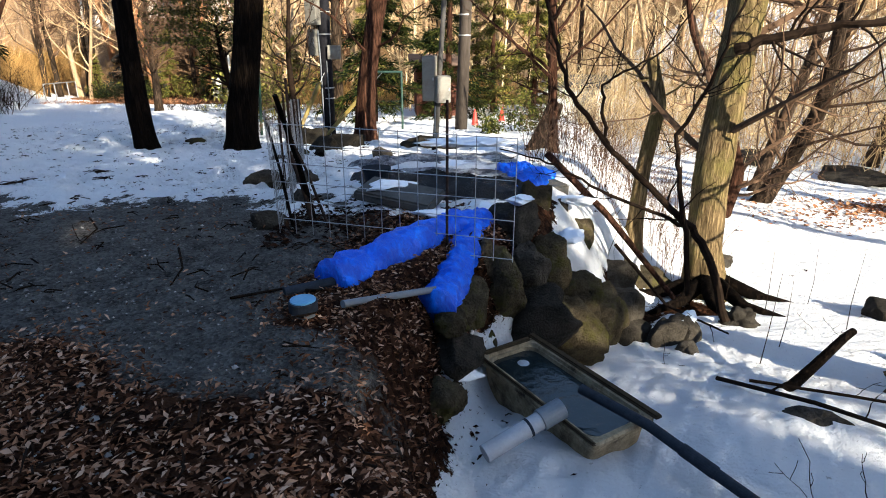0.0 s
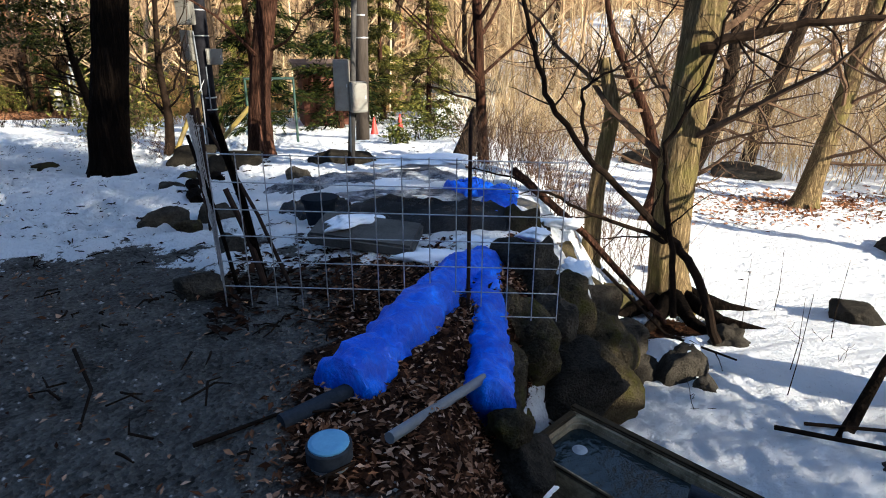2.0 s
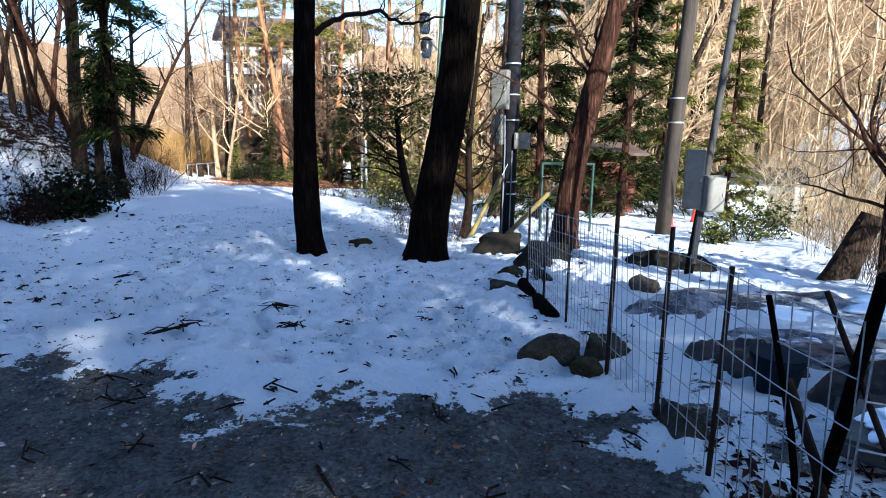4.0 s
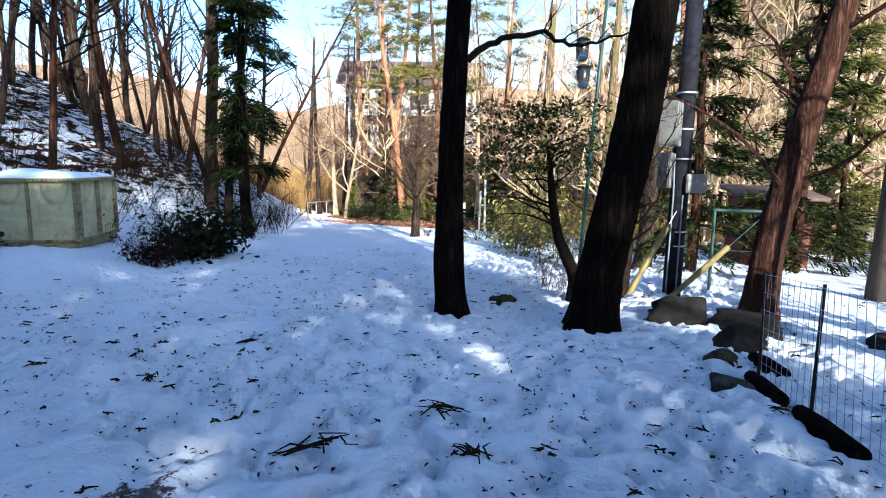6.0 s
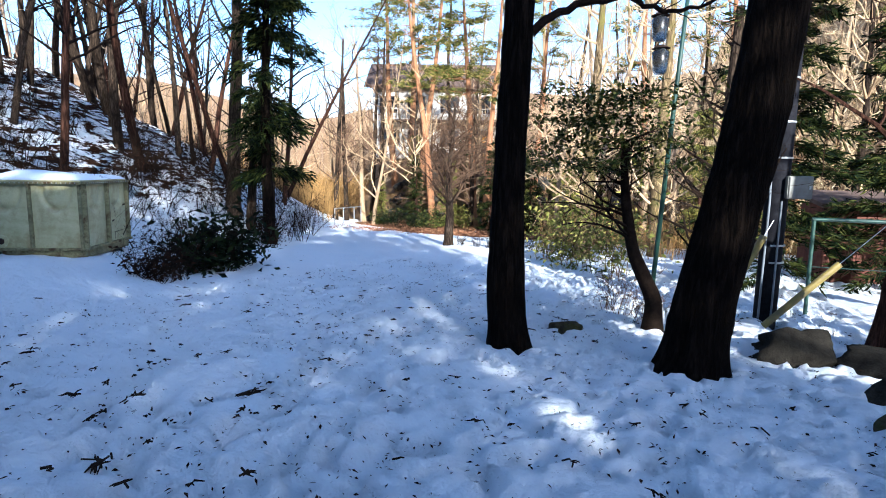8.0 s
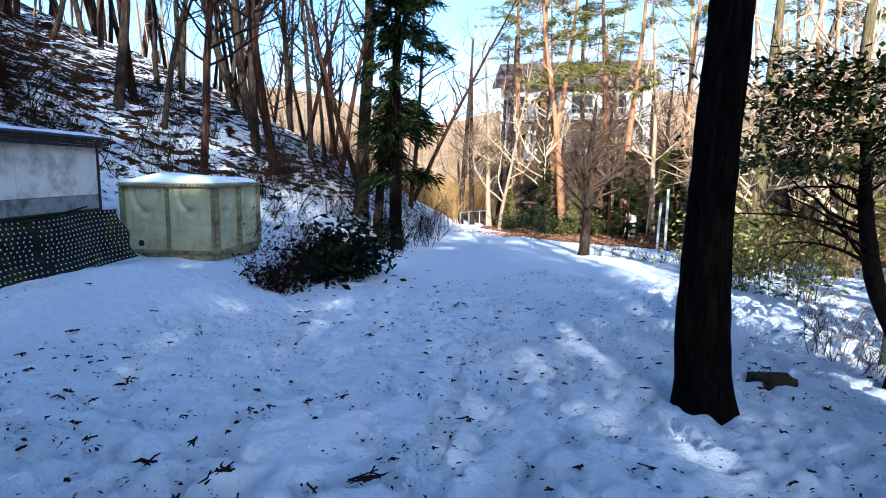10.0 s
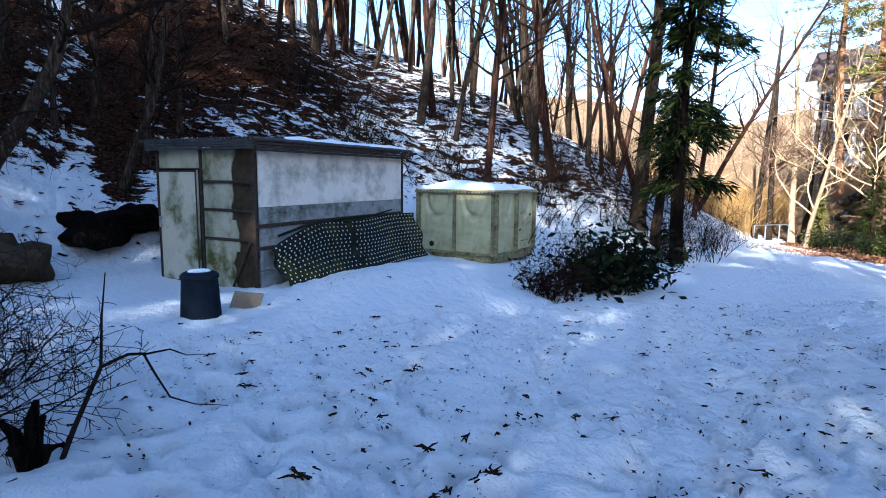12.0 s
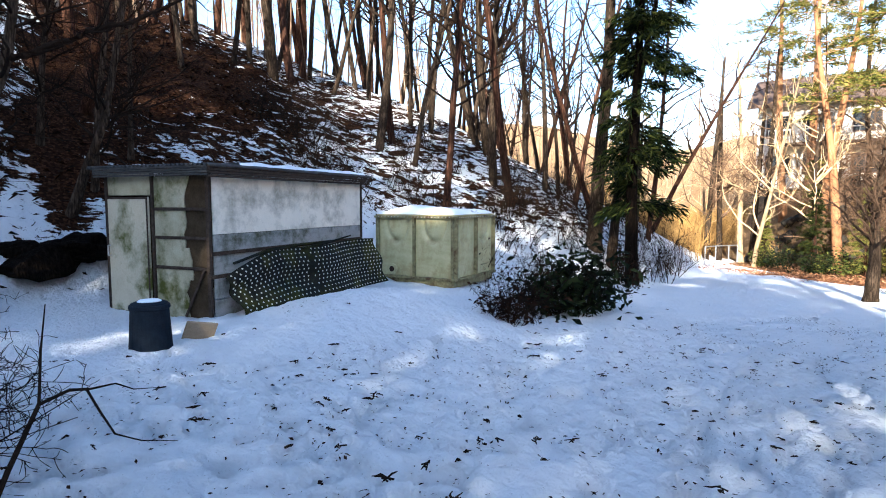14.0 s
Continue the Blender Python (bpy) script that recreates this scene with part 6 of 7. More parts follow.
big_tree("slender mossy trunk forking beside the brook", (2.75, 7.9), [(0, 0, 0), (0.02, 0, 1.2), (0.15, 0, 2.1), (0.0, 0.1, 2.7)], [0.12, 0.1, 0.09, 0.07], M_BARK_MOSS, 43, branches=3, start=0.7, length=1.2, flare=0.3)
big_tree("thin reddish sapling leaning over the bed", (2.0, 10.4), [(0, 0, 0), (-0.1, 0, 1.5), (-0.2, 0, 3.0), (-0.3, 0.1, 6.0)], [0.09, 0.08, 0.065, 0.02], M_BARK_RED, 44, branches=16, start=0.2, length=2.6, flare=0.2, twig=M_BARK_RED, kids=6)
big_tree("dark stump leaning behind the bed", (1.8, 11.2), [(0, 0, 0), (0.15, 0, 0.5), (0.35, 0, 1.05)], [0.2, 0.17, 0.14], M_BARK, 45, branches=0, flare=0.3)
big_tree("bare sunlit tree across the brook", (7.3, 13.2), [(0, 0, 0), (0.3, 0, 1.5), (0.8, 0, 3.5), (1.0, 0.1, 7)], [0.16, 0.13, 0.1, 0.04], M_BARK, 46, branches=16, start=0.2, length=3.0, twig=M_TWIG, kids=6)
big_tree("grey tree with twigs beside dead leaves", (8.7, 7.8), [(0, 0, 0), (-0.15, 0, 1.5), (-0.3, 0, 3.0), (0.1, 0.1, 7)], [0.15, 0.13, 0.1, 0.04], M_BARK, 47, branches=18, start=0.15, length=2.8, twig=M_TWIG, kids=6)
big_tree("low bare tree with arching boughs beyond the brook", (5.5, 11.0), [(0, 0, 0), (0.25, 0, 1.0), (-0.2, 0, 2.2), (-1.0, 0.1, 3.6), (-1.4, 0.1, 5)], [0.14, 0.12, 0.09, 0.06, 0.02], M_BARK_RED, 48, branches=20, start=0.15, length=2.6, twig=M_TWIG, kids=6)
# evergreen-crowned crooked tree and its neighbour by the lamp
ct = big_tree("crooked dark tree with a flat evergreen crown", (-4.4, 13.3), [(0, 0, 0), (0.0, 0, 0.55), (-0.3, 0, 1.15), (-0.42, 0, 1.8), (-0.5, 0, 2.6)], [0.12, 0.1, 0.08, 0.065, 0.03], M_TWIG_DARK, 49, branches=16, start=0.55, length=1.5, flare=0.3, twig=M_TWIG_DARK, kids=5, lift=0.0)
lf, rnd = Geo(), random.Random(49)
for _ in range(430):
    c = Vector((rnd.gauss(-0.75, 0.6), rnd.gauss(0, 0.6), 2.3 + 0.28 * rnd.randint(0, 3) + rnd.gauss(0, 0.05)))
    for _ in range(13):
        q = c + Vector((rnd.gauss(0, 0.1), rnd.gauss(0, 0.1), rnd.gauss(0, 0.04)))
        u = Vector((rnd.gauss(0, 1), rnd.gauss(0, 1), rnd.gauss(0, 0.4))).normalized()
        w = u.cross(Vector((0, 0, 1))).normalized()
        lf.quad(q, q + u * 0.045 + w * 0.025, q + u * 0.1, q + u * 0.045 - w * 0.025)
tagged(part("foliage", lf, M_LEAF_GREEN, ct), kind="stuff")
big_tree("slim dark tree with upright bare branches", (-3.75, 14.5), [(0, 0, 0), (0.1, 0, 0.9), (0.05, 0, 2.0), (0.3, 0, 4.5)], [0.1, 0.08, 0.06, 0.02], M_TWIG_DARK, 50, branches=18, start=0.25, length=1.9, twig=M_TWIG_DARK, kids=6, lift=0.12)
big_tree("dark trunk in the far sunlit snow", (-3.45, 19.2), [(0, 0, 0), (0.1, 0, 2), (0.2, 0, 6)], [0.2, 0.17, 0.08], M_BARK, 51, branches=12, start=0.35, length=2.4)
big_tree("sunlit pale trunk beyond the snow", (-6.9, 23.5), [(0, 0, 0), (0.1, 0, 2), (0.3, 0, 8)], [0.22, 0.19, 0.08], M_BARK_MOSS, 52, branches=24, start=0.3, length=3.0, twig=M_TWIG_SUNLIT)
big_tree("sunlit pale trunk beyond the snow", (-4.8, 25.5), [(0, 0, 0), (-0.1, 0, 2), (0.1, 0, 9)], [0.24, 0.2, 0.08], M_BARK_MOSS, 53, branches=24, start=0.3, length=3.0, twig=M_TWIG_SUNLIT)
# trees at the slope's near end
big_tree("crooked leaning tree over the snow by the shed", (-14.58, 4.54), [(0, 0, 0), (0.06, 0.3, 0.65), (0.1, 0.52, 1.2), (0.2, 0.95, 1.85), (0.28, 1.25, 2.45), (0.3, 1.4, 2.9), (0.3, 1.5, 3.6), (0.4, 1.8, 5.5)], [0.12, 0.1, 0.092, 0.085, 0.08, 0.06, 0.045, 0.02], M_BARK, 54, branches=16, start=0.5, length=1.7, flare=0.2, twig=M_TWIG_DARK, kids=6)
boughs("long bough forking from the leaning tree", [([(-14.3, 5.9, 3.1), (-14.1, 6.35, 3.3), (-13.95, 6.8, 3.52), (-13.8, 7.3, 3.7), (-13.5, 8.0, 4.1)], 0.055, 0.02), ([(-14.5, 5.0, 1.4), (-14.3, 4.9, 1.9), (-14.0, 5.4, 2.1), (-13.7, 6.0, 2.2), (-13.5, 6.6, 2.1)], 0.025, 0.006)], 74, 9, 1.1)
big_tree("thin bent tree behind the shed", (-16.69, 6.5), [(0, 0, 0), (0.12, 0.25, 0.8), (0.3, 0.55, 1.6), (0.36, 0.7, 2.4), (0.45, 0.9, 3.6), (0.6, 1.2, 5.5)], [0.085, 0.07, 0.06, 0.05, 0.045, 0.02], M_BARK, 55, branches=20, start=0.2, length=1.8, flare=0.2, twig=M_TWIG_DARK, kids=5)
for k, (x, y) in enumerate([(-15.67, 4.59), (-15.5, 3.9), (-15.2, 4.0), (-17.5, 5.5), (-18.5, 7.6)]):
    big_tree("slim bare tree on the snowy bank", (x, y), [(0, 0, 0), (0.05, 0.05, 2), (0.1, 0.2, 5)], [0.05, 0.04, 0.016], M_BARK, 56 + k, branches=18, start=0.1, length=1.8, twig=M_TWIG_DARK, kids=5)
for k, (x, y) in enumerate([(-12.6, 3.0), (-13.6, 3.6), (-17.3, 6.9), (-18.2, 6.1)]):
    big_tree("slim dark bare tree on the snowy bank", (x, y), [(0, 0, 0), (0.1, 0.1, 1.5), (0.0, 0.3, 3), (0.2, 0.4, 5.5)], [0.06, 0.05, 0.04, 0.015], M_BARK, 156 + k, branches=26, start=0.15, length=2.2, twig=M_TWIG_DARK, kids=6)
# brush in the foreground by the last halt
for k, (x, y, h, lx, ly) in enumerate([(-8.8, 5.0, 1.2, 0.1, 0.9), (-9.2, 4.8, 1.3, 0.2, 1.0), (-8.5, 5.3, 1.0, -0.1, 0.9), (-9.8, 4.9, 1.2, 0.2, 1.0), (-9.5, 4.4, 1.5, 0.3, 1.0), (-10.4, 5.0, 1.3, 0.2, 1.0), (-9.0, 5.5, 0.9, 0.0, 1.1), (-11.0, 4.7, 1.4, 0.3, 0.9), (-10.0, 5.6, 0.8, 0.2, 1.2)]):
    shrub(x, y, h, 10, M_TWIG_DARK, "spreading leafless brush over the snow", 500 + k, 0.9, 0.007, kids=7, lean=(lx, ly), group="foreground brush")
arc = thing("bent_sapling", (0, 0, 0), "thin arching sapling bent over the snow", "sapling")
part("stem", Geo().tube([(-8.42, 6.04, -0.28), (-8.68, 6.18, 0.03), (-8.99, 6.31, 0.26), (-9.15, 6.45, 0.27), (-9.29, 6.55, 0.22)], [0.016, 0.014, 0.012, 0.01, 0.009], 7), M_TWIG_DARK, arc)
part("twig", Geo().tube([(-9.28, 6.54, 0.22), (-9.19, 6.6, 0.1), (-9.08, 6.67, -0.02), (-9.07, 6.81, -0.09), (-9.05, 7.01, -0.13)], [0.008, 0.007, 0.006, 0.004, 0.002], 6), M_TWIG_DARK, arc)
part("twig", Geo().tube([(-9.28, 6.54, 0.22), (-9.4, 6.7, 0.2), (-9.48, 6.81, 0.12), (-9.5, 6.95, 0.1)], [0.008, 0.006, 0.004, 0.002], 6), M_TWIG_DARK, arc)
part("twig", Geo().tube([(-8.99, 6.31, 0.26), (-9.02, 6.33, 0.55), (-9.08, 6.36, 0.8)], [0.009, 0.006, 0.003], 6), M_TWIG_DARK, arc)
st = thing("root_stump", (-8.55, 6.0, gz(-8.55, 6.0)), "black broken root stump poking out of the snow", "stump")
for k, (dx, dy, dz) in enumerate([(0.03, 0.05, 0.42), (0.14, -0.06, 0.2), (-0.1, 0.06, 0.28), (0.06, 0.15, 0.16), (-0.06, -0.12, 0.3), (-0.16, -0.1, 0.1)]):
    part("root", Geo().tube([(0, 0, -0.05), (dx * 0.5, dy * 0.5, dz * 0.6 + 0.03), (dx, dy, dz * 0.9)], [0.045, 0.032, 0.014], 7), M_BARK_DARK, st)

# ---- woods beyond ----
def woods(name, seed, count, place, label, mat, tall=(4, 10), twigs=22, r=(0.018, 0.06)):
    """A stand of bare trees too far off to count."""
    rnd = random.Random(seed)
    g = Geo()
    for _ in range(count):
        x, y = place(rnd)
        h, rr = rnd.uniform(*tall), rnd.uniform(*r)
        z = gz(x, y) - 0.3
        a = rnd.uniform(0, 6.28)
        lean = h * rnd.uniform(0, 0.3)
        p0, p1 = Vector((x, y, z)), Vector((x + lean * math.cos(a), y + lean * math.sin(a), z + h))
        mid = p0.lerp(p1, 0.5) + Vector((rnd.gauss(0, 0.15), rnd.gauss(0, 0.15), 0))
        g.tube([p0, mid, p1], [rr, rr * 0.65, rr * 0.12], 4, False)
        for _ in range(twigs):
            f = rnd.uniform(0.18, 1)
            q = p0.lerp(p1, f)
            b = rnd.uniform(0, 6.28)
            ln = h * rnd.uniform(0.1, 0.3) * (1.2 - 0.7 * f)
            e = q + Vector((math.cos(b), math.sin(b), rnd.uniform(0.2, 1.4))).normalized() * ln
            g.tube([q, q.lerp(e, 0.5) + Vector((rnd.gauss(0, 0.06), rnd.gauss(0, 0.06), -0.03)) * ln, e], [rr * 0.28, rr * 0.18, 0.006], 3, False)
            for _ in range(2):
                s = q.lerp(e, rnd.uniform(0.4, 0.95))
                e2 = s + (e - q).normalized().lerp(Vector((rnd.gauss(0, 1), rnd.gauss(0, 1), rnd.gauss(0.4, 1))).normalized(), 0.6) * ln * 0.45
                g.tube([s, e2], [rr * 0.12 + 0.004, 0.004], 3, False)
    return tagged(part(name, g, mat), label, "woodland", kind="stuff")


def sector(r0, r1, a0, a1, cx=-2.0, cy=6.0, skip=None):
    def f(rnd):
        while True:
            r, a = rnd.uniform(r0 ** 0.7, r1 ** 0.7) ** (1 / 0.7), radians(rnd.uniform(a0, a1))
            x, y = cx + r * math.sin(a), cy + r * math.cos(a)
            if skip is None or not skip(x, y):
                return x, y
    return f


def clear_zone(x, y):
    return (x < 7 and y < 24) or (-30 < x < -2 and y < 52) or (x < 10 and y < 15)


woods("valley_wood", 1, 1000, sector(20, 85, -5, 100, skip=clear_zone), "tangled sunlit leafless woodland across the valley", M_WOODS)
woods("hill_wood", 2, 800, sector(62, 160, -75, 25, skip=lambda x, y: y < 40), "pinkish far leafless woodland on the hills", M_HILL, (7, 14), 12)
woods("ridge_wood", 3, 160, lambda rnd: ((lambda y: (float(foot_x(y)) - rnd.uniform(9, 30), y))(rnd.uniform(-2, 36))), "bare trees crowding the ridge of the slope", M_HILL, (6, 12), 14)


def thicket(name, seed, count, place, tall, label, mat, r=0.006, blades=1):
    """Dry stems and grasses."""
    rnd = random.Random(seed)
    g = Geo()
    for _ in range(count):
        x, y = place(rnd)
        h = rnd.uniform(*tall)
        p = Vector((x, y, gz(x, y) - 0.03))
        d = Vector((rnd.gauss(0, 0.22), rnd.gauss(0, 0.22), 1))
        q = p + d * h * 0.55
        e = q + (d + Vector((rnd.gauss(0, 0.35), rnd.gauss(0, 0.35), 0))) * h * 0.45
        g.tube([p, q, e], [r, r * 0.8, r * 0.3], 3, False)
        for _ in range(blades):
            s = p.lerp(q, rnd.uniform(0.4, 1))
            g.tube([s, s + Vector((rnd.gauss(0, 0.25), rnd.gauss(0, 0.25), rnd.uniform(0.1, 0.4))) * h], [r * 0.7, r * 0.25], 3, False)
    return tagged(part(name, g, mat), label, "brush", kind="stuff")


thicket("dry_thicket", 5, 4200, lambda r: (lambda y: (-24.5 - 0.45 * (y - 33) + r.uniform(-9, 2.0), y))(r.uniform(32, 58)), (1.0, 2.9), "tall golden dry thicket where the path bends", M_GRASS, 0.014, 2)
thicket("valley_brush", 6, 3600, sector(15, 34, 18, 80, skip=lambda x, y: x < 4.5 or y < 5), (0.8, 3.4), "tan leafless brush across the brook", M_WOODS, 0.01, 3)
thicket("fence_brush", 7, 1300, lambda r: (r.uniform(-8.5, 3), r.uniform(24, 33)), (0.5, 1.8), "sunlit yellowish brush beyond the snow", M_GRASS, 0.009, 2)
thicket("terrace_brush", 9, 350, lambda r: (r.uniform(-23, -4), r.uniform(38, 45)), (0.4, 1.6), "dry brush on the rock terrace below the house", M_GRASS, 0.012, 2)
thicket("bank_brush", 8, 420, lambda r: (lambda y: (float(bank_x(y)) + r.uniform(-0.5, 2.5), y))(r.uniform(7.5, 14)), (0.4, 1.5), "thin brush on the brook bank", M_TWIG, 0.005, 2)

for k, (x, y, h) in enumerate([(-15.5, 37.2, 7.0), (-18.3, 37.6, 6.0), (-13.0, 39.5, 7.5), (-20.5, 41.0, 6.0), (-16.8, 41.5, 6.5)]):
    big_tree("spreading brown leafless tree in front of the house", (x, y), [(0, 0, 0), (0.1, 0, h * 0.3), (0.0, 0.1, h * 0.6), (0.2, 0, h)], [0.16, 0.13, 0.09, 0.03], M_BARK, 90 + k, branches=52, start=0.2, length=h * 0.5, twig=M_TWIG, kids=8, lift=0.02)

hr = thing("handrail", (0, 0, 0), "thin metal handrail beside the path's rising end", "handrail")
RAIL = [(-21.66, 32.36), (-22.06, 33.89), (-22.32, 35.49), (-22.47, 36.56)]
for x, y in RAIL:
    part("post", Geo().tube([(x, y, gz(x, y) - 0.1), (x, y, gz(x, y) + 0.95)], [0.03, 0.03], 8), M_STEEL, hr)
part("rail", Geo().tube([(x, y, gz(x, y) + 0.95) for x, y in RAIL], [0.028] * 4, 8), M_STEEL, hr)

# ---- house on its stone terrace ----
hs = thing("house", pose(-22.0, 48.5, gz(-22, 48.5) - 0.3, 0, 0, 22), "two-storey pale house with brown gabled roof behind trees", "house")
hw, hd, hh = 11.0, 8.0, 5.6
part("wall", bevelled_box((hw, hd, hh), Matrix.Translation((0, hd / 2, hh / 2)), 0.03, 1), M_WALL_HOUSE, hs)
g = Geo()
for s in (-1, 1):
    a = [Vector((-hw / 2 - 0.6, hd / 2 + s * (hd / 2 + 0.6), hh - 0.2)), Vector((hw / 2 + 0.6, hd / 2 + s * (hd / 2 + 0.6), hh - 0.2)), Vector((hw / 2 + 0.6, hd / 2, hh + 2.2)), Vector((-hw / 2 - 0.6, hd / 2, hh + 2.2))]
    up = Vector((0, 0, 0.2))
    g.quad(*a)
    g.quad(*[v + up for v in reversed(a)])
    for i in range(4):
        g.quad(a[i], a[(i + 1) % 4], a[(i + 1) % 4] + up, a[i] + up)
part("roof", g, M_ROOF_HOUSE, hs)
g = Geo()
for s in (-1, 1):
    g.tri(Vector((s * hw / 2, 0, hh - 0.1)), Vector((s * hw / 2, hd, hh - 0.1)), Vector((s * hw / 2, hd / 2, hh + 2.1)))
part("gable", g, M_WALL_HOUSE, hs)
for zc in (1.6, 4.2):
    for xc in (-4.2, -2.0, 0.6, 3.0):
        w = part("window", bevelled_box((1.5, 0.1, 1.3), Matrix.Translation((xc, -0.02, zc)), 0.01, 1), M_ROOF_HOUSE, hs, "dark framed window")
        for k in (-0.36, 0.36):
            part("pane", bevelled_box((0.64, 0.03, 1.14), Matrix.Translation((xc + k, -0.08, zc)), 0.004, 1), M_WINDOW, w)
part("balcony", bevelled_box((9.5, 1.2, 0.15), Matrix.Translation((0, -0.6, 2.9)), 0.02, 1), M_ROOF_HOUSE, hs)
for k in range(24):
    part("baluster", Geo().tube([(-4.7 + k * 0.41, -1.15, 2.9), (-4.7 + k * 0.41, -1.15, 3.8)], [0.025, 0.025], 5), M_WALL_HOUSE, hs)
part("handrail", Geo().tube([(-4.75, -1.15, 3.8), (4.75, -1.15, 3.8)], [0.04, 0.04], 6), M_WALL_HOUSE, hs)
od = thing("orange_machine", (-17.2, 43.8, gz(-17.2, 43.8)), "small orange machine parked on the terrace", "machine")
part("body", bevelled_box((1.1, 0.8, 0.8), Matrix.Translation((0, 0, 0.75)), 0.08), M_ORANGE, od)
part("hood", bevelled_box((0.6, 0.7, 0.5), Matrix.Translation((0.7, 0, 0.6)), 0.08), M_ORANGE, od)
for x in (-0.35, 0.5):
    part("wheel", Geo().tube([(x, -0.45, 0.3), (x, -0.3, 0.3)], [0.3, 0.3], 18), M_BIN, od)
rnd = random.Random(9)
for k in range(130):
    x, y = rnd.uniform(-23, -5), rnd.uniform(37.6, 43.5)
    s = rnd.uniform(0.2, 0.5)
    rock(x, y, (s, s * 0.8, s * 0.7), 200 + k % 12, M_ROCK, "rounded stone of the house's rock terrace", 0.25, rnd.uniform(0, 360), group="terrace stones")
# mulch beds, cylinder and posts below the terrace
g, rnd = Geo(), random.Random(10)
for _ in range(20000):
    k = rnd.random()
    if k < 0.5:
        x, y = rnd.gauss(-16, 2.4), rnd.gauss(31.2, 0.6)
    elif k < 0.8:
        x, y = rnd.uniform(-22, -6), rnd.uniform(32, 39)
    else:
        x, y = rnd.gauss(9.42, 1.3), rnd.gauss(11.23, 0.6)
    c = Vector((x, y, gz(x, y) + rnd.uniform(0.01, 0.06)))
    u = Vector((rnd.gauss(0, 1), rnd.gauss(0, 1), rnd.gauss(0, 0.3))).normalized() * rnd.uniform(0.06, 0.16)
    w = u.cross(Vector((0, 0, 1))).normalized() * rnd.uniform(0.015, 0.04)
    g.quad(c, c + u * 0.5 + w + Vector((0, 0, 0.02)), c + u, c + u * 0.5 - w)
tagged(part("mulch", g, M_MULCH), "red-brown dead leaves and mulch under the trees", "mulch", kind="stuff")
cy = part("stone_cylinder", Geo().tube([(0, 0, -0.1), (0, 0, 1.2), (0, 0, 1.25)], [0.42, 0.4, 0.34], 20), M_WALL_HOUSE)
cy.matrix_basis = pose(-14.0, 36.6, gz(-14.0, 36.6))
tagged(cy, "pale round concrete pipe standing on the mulch", "concrete pipe")
for k, (x, y, h) in enumerate([(-10.4, 29.4, 2.4), (-10.9, 30.2, 1.9), (-13.2, 37.2, 1.8)]):
    ob = part("white_post", Geo().tube([(0, 0, -0.1), (0, 0, h)], [0.05, 0.05], 8), M_WALL_HOUSE)
    ob.matrix_basis = pose(x, y, gz(x, y), 0, 2 * k, 0)
    tagged(ob, "thin pale post standing near the terrace", "post", "pale posts")
rnd = random.Random(71)
for k in range(16):
    x, y = rnd.uniform(-20.5, -8.5), rnd.uniform(33.2, 38.5)
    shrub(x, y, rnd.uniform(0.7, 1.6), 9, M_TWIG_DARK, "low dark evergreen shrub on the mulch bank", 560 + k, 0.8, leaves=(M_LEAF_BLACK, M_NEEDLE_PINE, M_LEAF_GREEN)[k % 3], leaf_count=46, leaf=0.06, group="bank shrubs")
# white tunnel, hut and marker posts behind the fence
gh = thing("storage_shed", pose(5.2, 23.5, gz(5.2, 23.5), 0, 0, -12), "low white storage shed with a grey roof across the snow", "outbuilding")
part("wall", bevelled_box((2.3, 2.2, 1.35), Matrix.Translation((0, 1.1, 0.67)), 0.02, 1), M_TUNNEL, gh)
part("roof", bevelled_box((2.7, 2.6, 0.12), Matrix.Translation((0, 1.1, 1.45)) @ pose(0, 0, 0, 6, 0, 0), 0.02, 1), M_ROOF, gh)
part("door", bevelled_box((0.7, 0.04, 1.2), Matrix.Translation((0.5, -0.02, 0.62)), 0.01, 1), M_BOXGREY, gh)
hu = thing("plank_hut", pose(0.4, 21.5, gz(0.4, 21.5), 0, 0, 5), "small red-brown plank hut behind the conifers", "hut")
for k in range(8):
    part("plank", bevelled_box((0.19, 0.04, 1.9), Matrix.Translation((-1.25 + k * 0.205, 0, 0.95)), 0.006, 1), M_HUT, hu)
part("hut_body", bevelled_box((1.65, 2.0, 1.85), Matrix.Translation((-0.53, 1.06, 0.93)), 0.01, 1), M_HUT, hu)
part("roof", bevelled_box((2.1, 2.7, 0.1), Matrix.Translation((-0.53, 0.9, 2.0)) @ pose(0, 0, 0, 5, 0, 0), 0.01, 1), M_ROOF_HOUSE, hu)
for k, (x, y) in enumerate([(0.95, 17.5), (1.9, 19.0)]):
    ob = part("marker_cone", Geo().tube([(0, 0, 0), (0, 0, 0.02), (0, 0, 0.03), (0, 0, 0.5)], [0.17, 0.17, 0.11, 0.025], 14), M_RED)
    ob.matrix_basis = pose(x, y, gz(x, y))
    tagged(ob, "red traffic cone standing in the snow", "traffic cone", "cones")
for k, (x, y, h) in enumerate([(1.9, 15.3, 1.1), (2.6, 15.8, 1.0), (1.2, 14.6, 0.5)]):
    shrub(x, y, h, 12, M_TWIG_DARK, "round green shrub beyond the bed", 530 + k, 0.6, leaves=M_LEAF_GREEN, leaf_count=40, leaf=0.05, group="round shrubs")

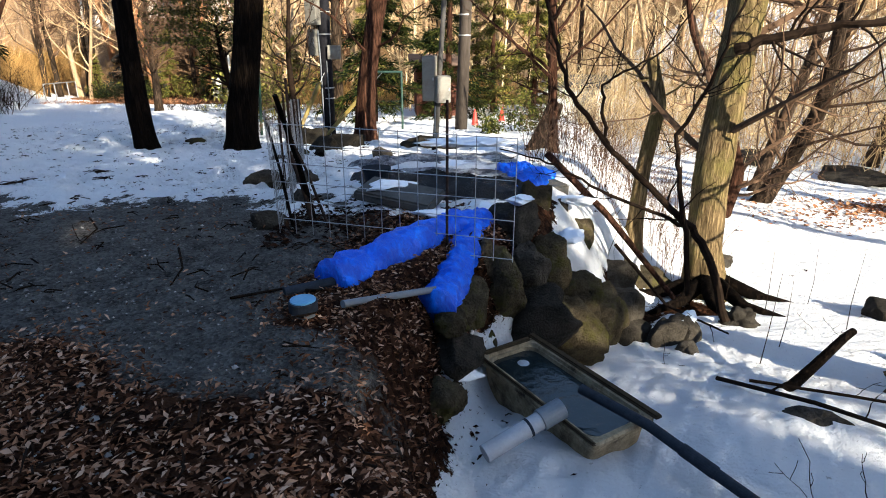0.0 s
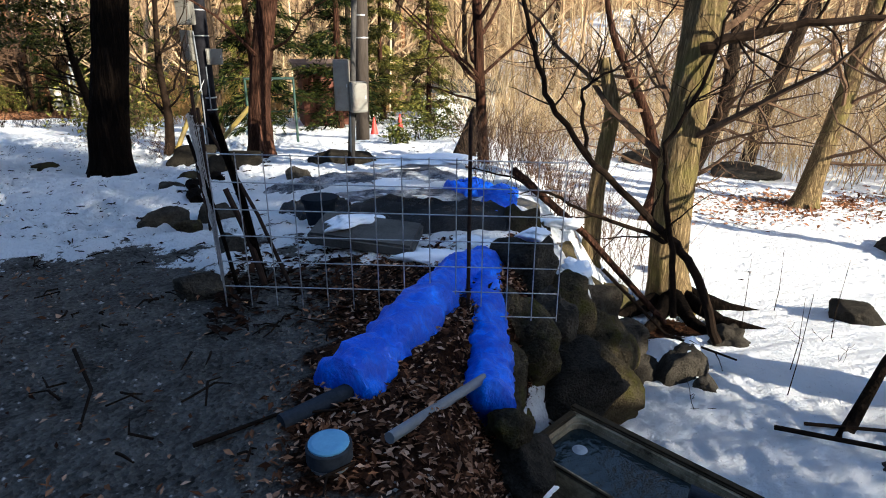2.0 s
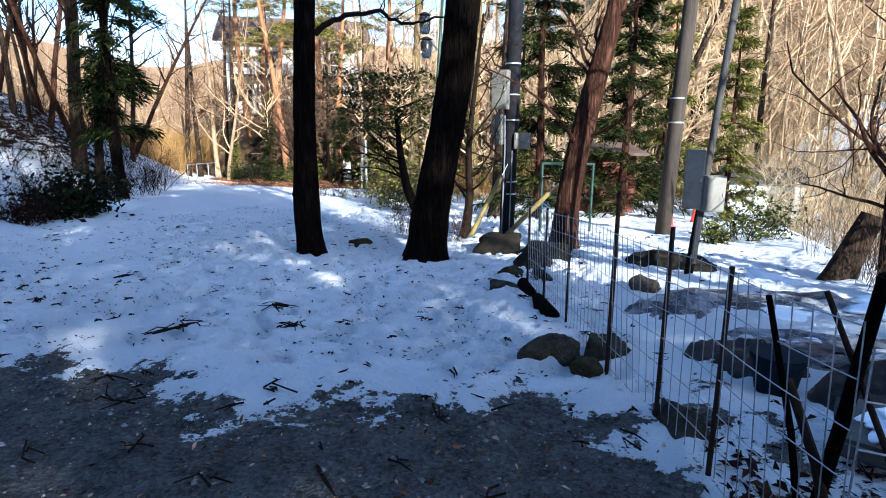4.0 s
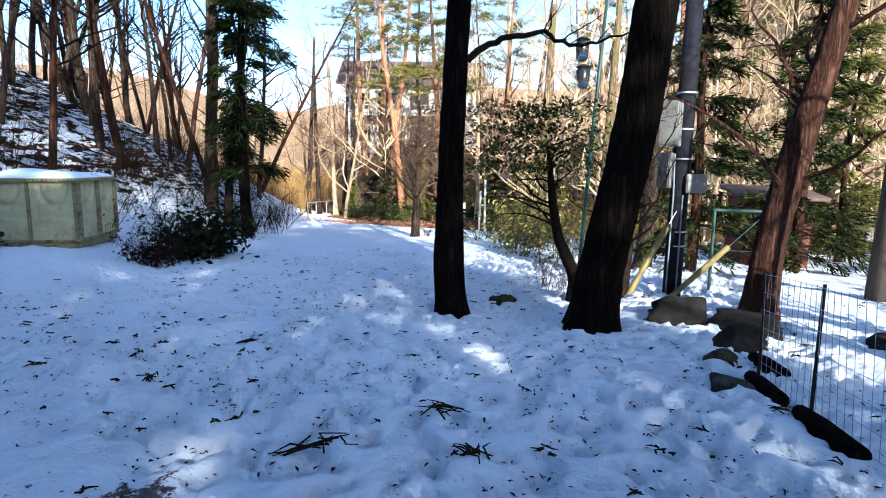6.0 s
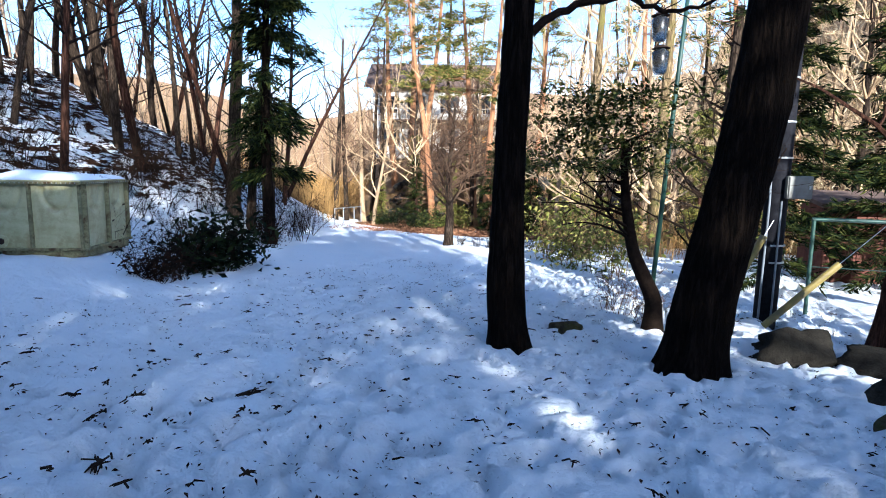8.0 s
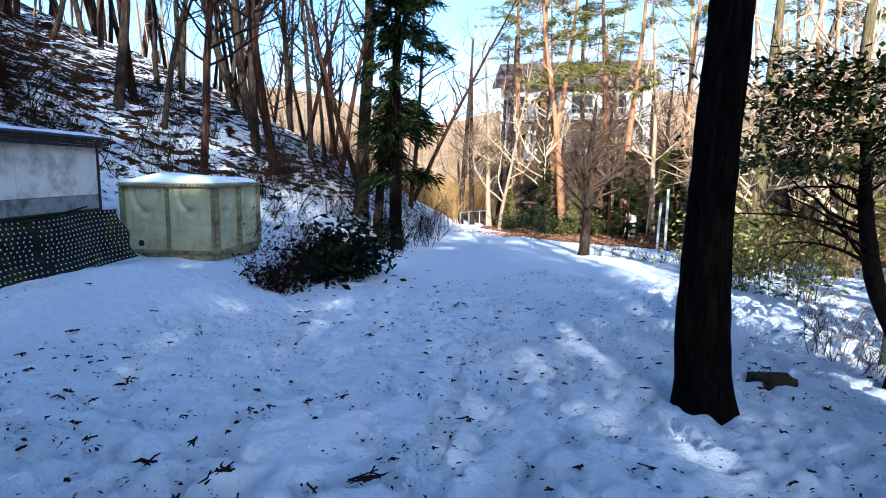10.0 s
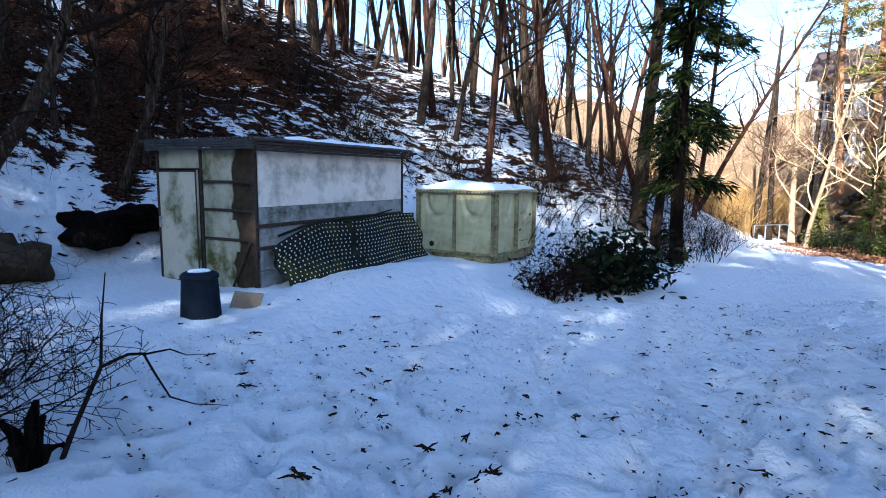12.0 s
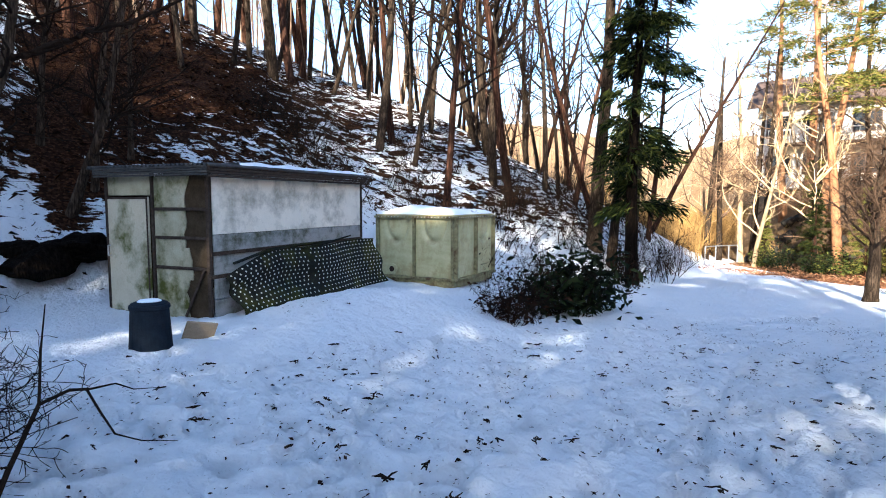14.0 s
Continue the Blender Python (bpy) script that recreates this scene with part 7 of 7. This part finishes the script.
# ---- leaves, grit and twigs on the ground ----
def scatter_leaves(name, seed, count, place, size, mat, label, lift=0.012):
    rnd = random.Random(seed)
    g = Geo()
    for _ in range(count):
        x, y = place(rnd)
        c = Vector((x, y, gz(x, y) + 0.01 + abs(rnd.gauss(0, lift))))
        s = rnd.uniform(*size)
        a = rnd.uniform(0, 6.283)
        u = Vector((math.cos(a), math.sin(a), rnd.gauss(0, 0.3)))
        w = Vector((-math.sin(a), math.cos(a), rnd.gauss(0, 0.35))) * rnd.uniform(0.25, 0.5)
        k = rnd.uniform(0.05, 0.4)
        b = len(g.v)
        g.v += [c - u * s, c - u * s * 0.2 + w * s + Vector((0, 0, k * s)), c + u * s + Vector((0, 0, k * s * rnd.random())), c - u * s * 0.2 - w * s + Vector((0, 0, k * s)), c + u * s * 0.1]
        g.f += [(b, b + 4, b + 1), (b + 1, b + 4, b + 2), (b + 2, b + 4, b + 3), (b + 3, b + 4, b)]
    return tagged(part(name, g, mat), label, "leaves", kind="stuff")


def litter_place(r):
    while True:
        x, y = r.uniform(-4.2, 0.9), r.uniform(0.3, 5.6)
        if x > float(bank_x(y)) + 0.45:
            continue
        if r.random() < float(litter_field(x, y)) * 0.95 + 0.04:
            return x, y


scatter_leaves("fallen_leaves", 31, 32000, litter_place, (0.008, 0.027), M_LEAF_DEAD, "brown curled fallen leaves on the drive and bank")
scatter_leaves("bed_leaves", 32, 2200, lambda r: (r.uniform(-1.4, 0.6), r.uniform(4.1, 6.0)), (0.02, 0.05), M_LEAF_DARK, "dark wet leaves inside the bed")
def under_bank(r):
    y = r.uniform(1.0, 3.6)
    return float(bank_x(y)) + 0.3 + abs(r.gauss(0, 0.4)), y


scatter_leaves("bank_leaves", 38, 900, under_bank, (0.012, 0.032), M_LEAF_DARK, "dark leaves strewn on the snow under the bank")


def hill_place(r):
    y = r.gauss(9, 4)
    return float(foot_x(y)) - abs(r.gauss(6, 3)), y
scatter_leaves("slope_leaves", 33, 6000, hill_place, (0.04, 0.1), M_LEAF_DARK, "brown dead leaves on the slope", 0.05)
scatter_leaves("snow_debris", 34, 24000, lambda r: (r.uniform(-13, 4), r.uniform(5.7, 19)), (0.006, 0.024), M_LEAF_DARK, "dark leaf scraps scattered on the snow", 0.006)


def grit(r):
    while True:
        x, y = r.uniform(-5.5, 0.3), r.uniform(0.4, 5.7)
        if x < float(bank_x(y)):
            return x, y


g, rnd = Geo(), random.Random(35)
for _ in range(5200):
    x, y = grit(rnd)
    s = rnd.uniform(0.004, 0.011) * (2.2 if rnd.random() < 0.04 else 1)
    c = Vector((x, y, gz(x, y) + s * 0.4))
    b = len(g.v)
    g.v += [c + Vector((s * rnd.uniform(0.7, 1.3), 0, 0)), c + Vector((0, s * rnd.uniform(0.7, 1.3), 0)), c - Vector((s * rnd.uniform(0.7, 1.3), 0, 0)), c - Vector((0, s * rnd.uniform(0.7, 1.3), 0)), c + Vector((0, 0, s * 0.8))]
    g.f += [(b, b + 1, b + 4), (b + 1, b + 2, b + 4), (b + 2, b + 3, b + 4), (b + 3, b, b + 4)]
tagged(part("gravel_stones", g, M_PEBBLE), "loose grey gravel on the drive", "gravel", kind="stuff")


def twig_clump(g, rnd, x, y, size, n):
    c = Vector((x, y, gz(x, y) + 0.05))
    a0 = rnd.uniform(0, 6.28)
    for _ in range(n):
        a = a0 + rnd.gauss(0, 0.4) + (3.14 if rnd.random() < 0.15 else 0)
        d = Vector((math.cos(a), math.sin(a), rnd.uniform(-0.02, 0.15)))
        e = c + d * size * rnd.uniform(0.4, 1)
        m = c.lerp(e, 0.5) + Vector((rnd.gauss(0, 0.1), rnd.gauss(0, 0.1), rnd.uniform(0, 0.12))) * size
        e.z = max(e.z - d.z * size * 0.5, gz(e.x, e.y) + 0.04)
        g.tube([c + Vector((rnd.gauss(0, 0.3), rnd.gauss(0, 0.3), 0)) * size, m, e], [0.006, 0.006, 0.003], 4, False)


g, rnd = Geo(), random.Random(36)
for _ in range(560):
    x, y = rnd.uniform(-12, 5.5), rnd.uniform(5.8, 16)
    if x > float(bank_x(y)) - 0.3 and rnd.random() < 0.3:
        continue
    twig_clump(g, rnd, x, y, rnd.uniform(0.03, 0.1), rnd.randint(2, 5))
for x, y, s in [(-4.6, 7.6, 0.3), (-5.1, 6.75, 0.38), (-4.2, 7.0, 0.25), (-7.6, 8.1, 0.2), (-8.0, 7.2, 0.22), (-7.0, 8.6, 0.2), (-6.9, 7.3, 0.22)]:
    twig_clump(g, rnd, x, y, s * 0.7, 12)
tagged(part("fallen_twigs", g, M_TWIG_DARK), "dark conifer twigs lying on the snow", "twigs", kind="stuff")
g, rnd = Geo(), random.Random(37)
for _ in range(150):
    x, y = rnd.uniform(-5.5, -0.2), rnd.uniform(1.0, 6.3)
    twig_clump(g, rnd, x, y, rnd.uniform(0.06, 0.25), 2)
tagged(part("drive_twigs", g, M_TWIG_DARK), "dark twigs lying on the gravel drive", "twigs", kind="stuff")
for k, pts in enumerate([((-1.3, 3.2), (-1.0, 3.3, 0.02), (-0.75, 3.28, 0.02)), ((-2.0, 4.1), (-1.8, 3.7), (-1.75, 3.4)), ((-3.2, 5.0), (-2.9, 4.6), (-2.8, 4.2))]):
    stick(on_ground(*pts, up=0.015), 0.01, 0.005, "thin bent stick lying on the drive", seed=60 + k, forks=1)
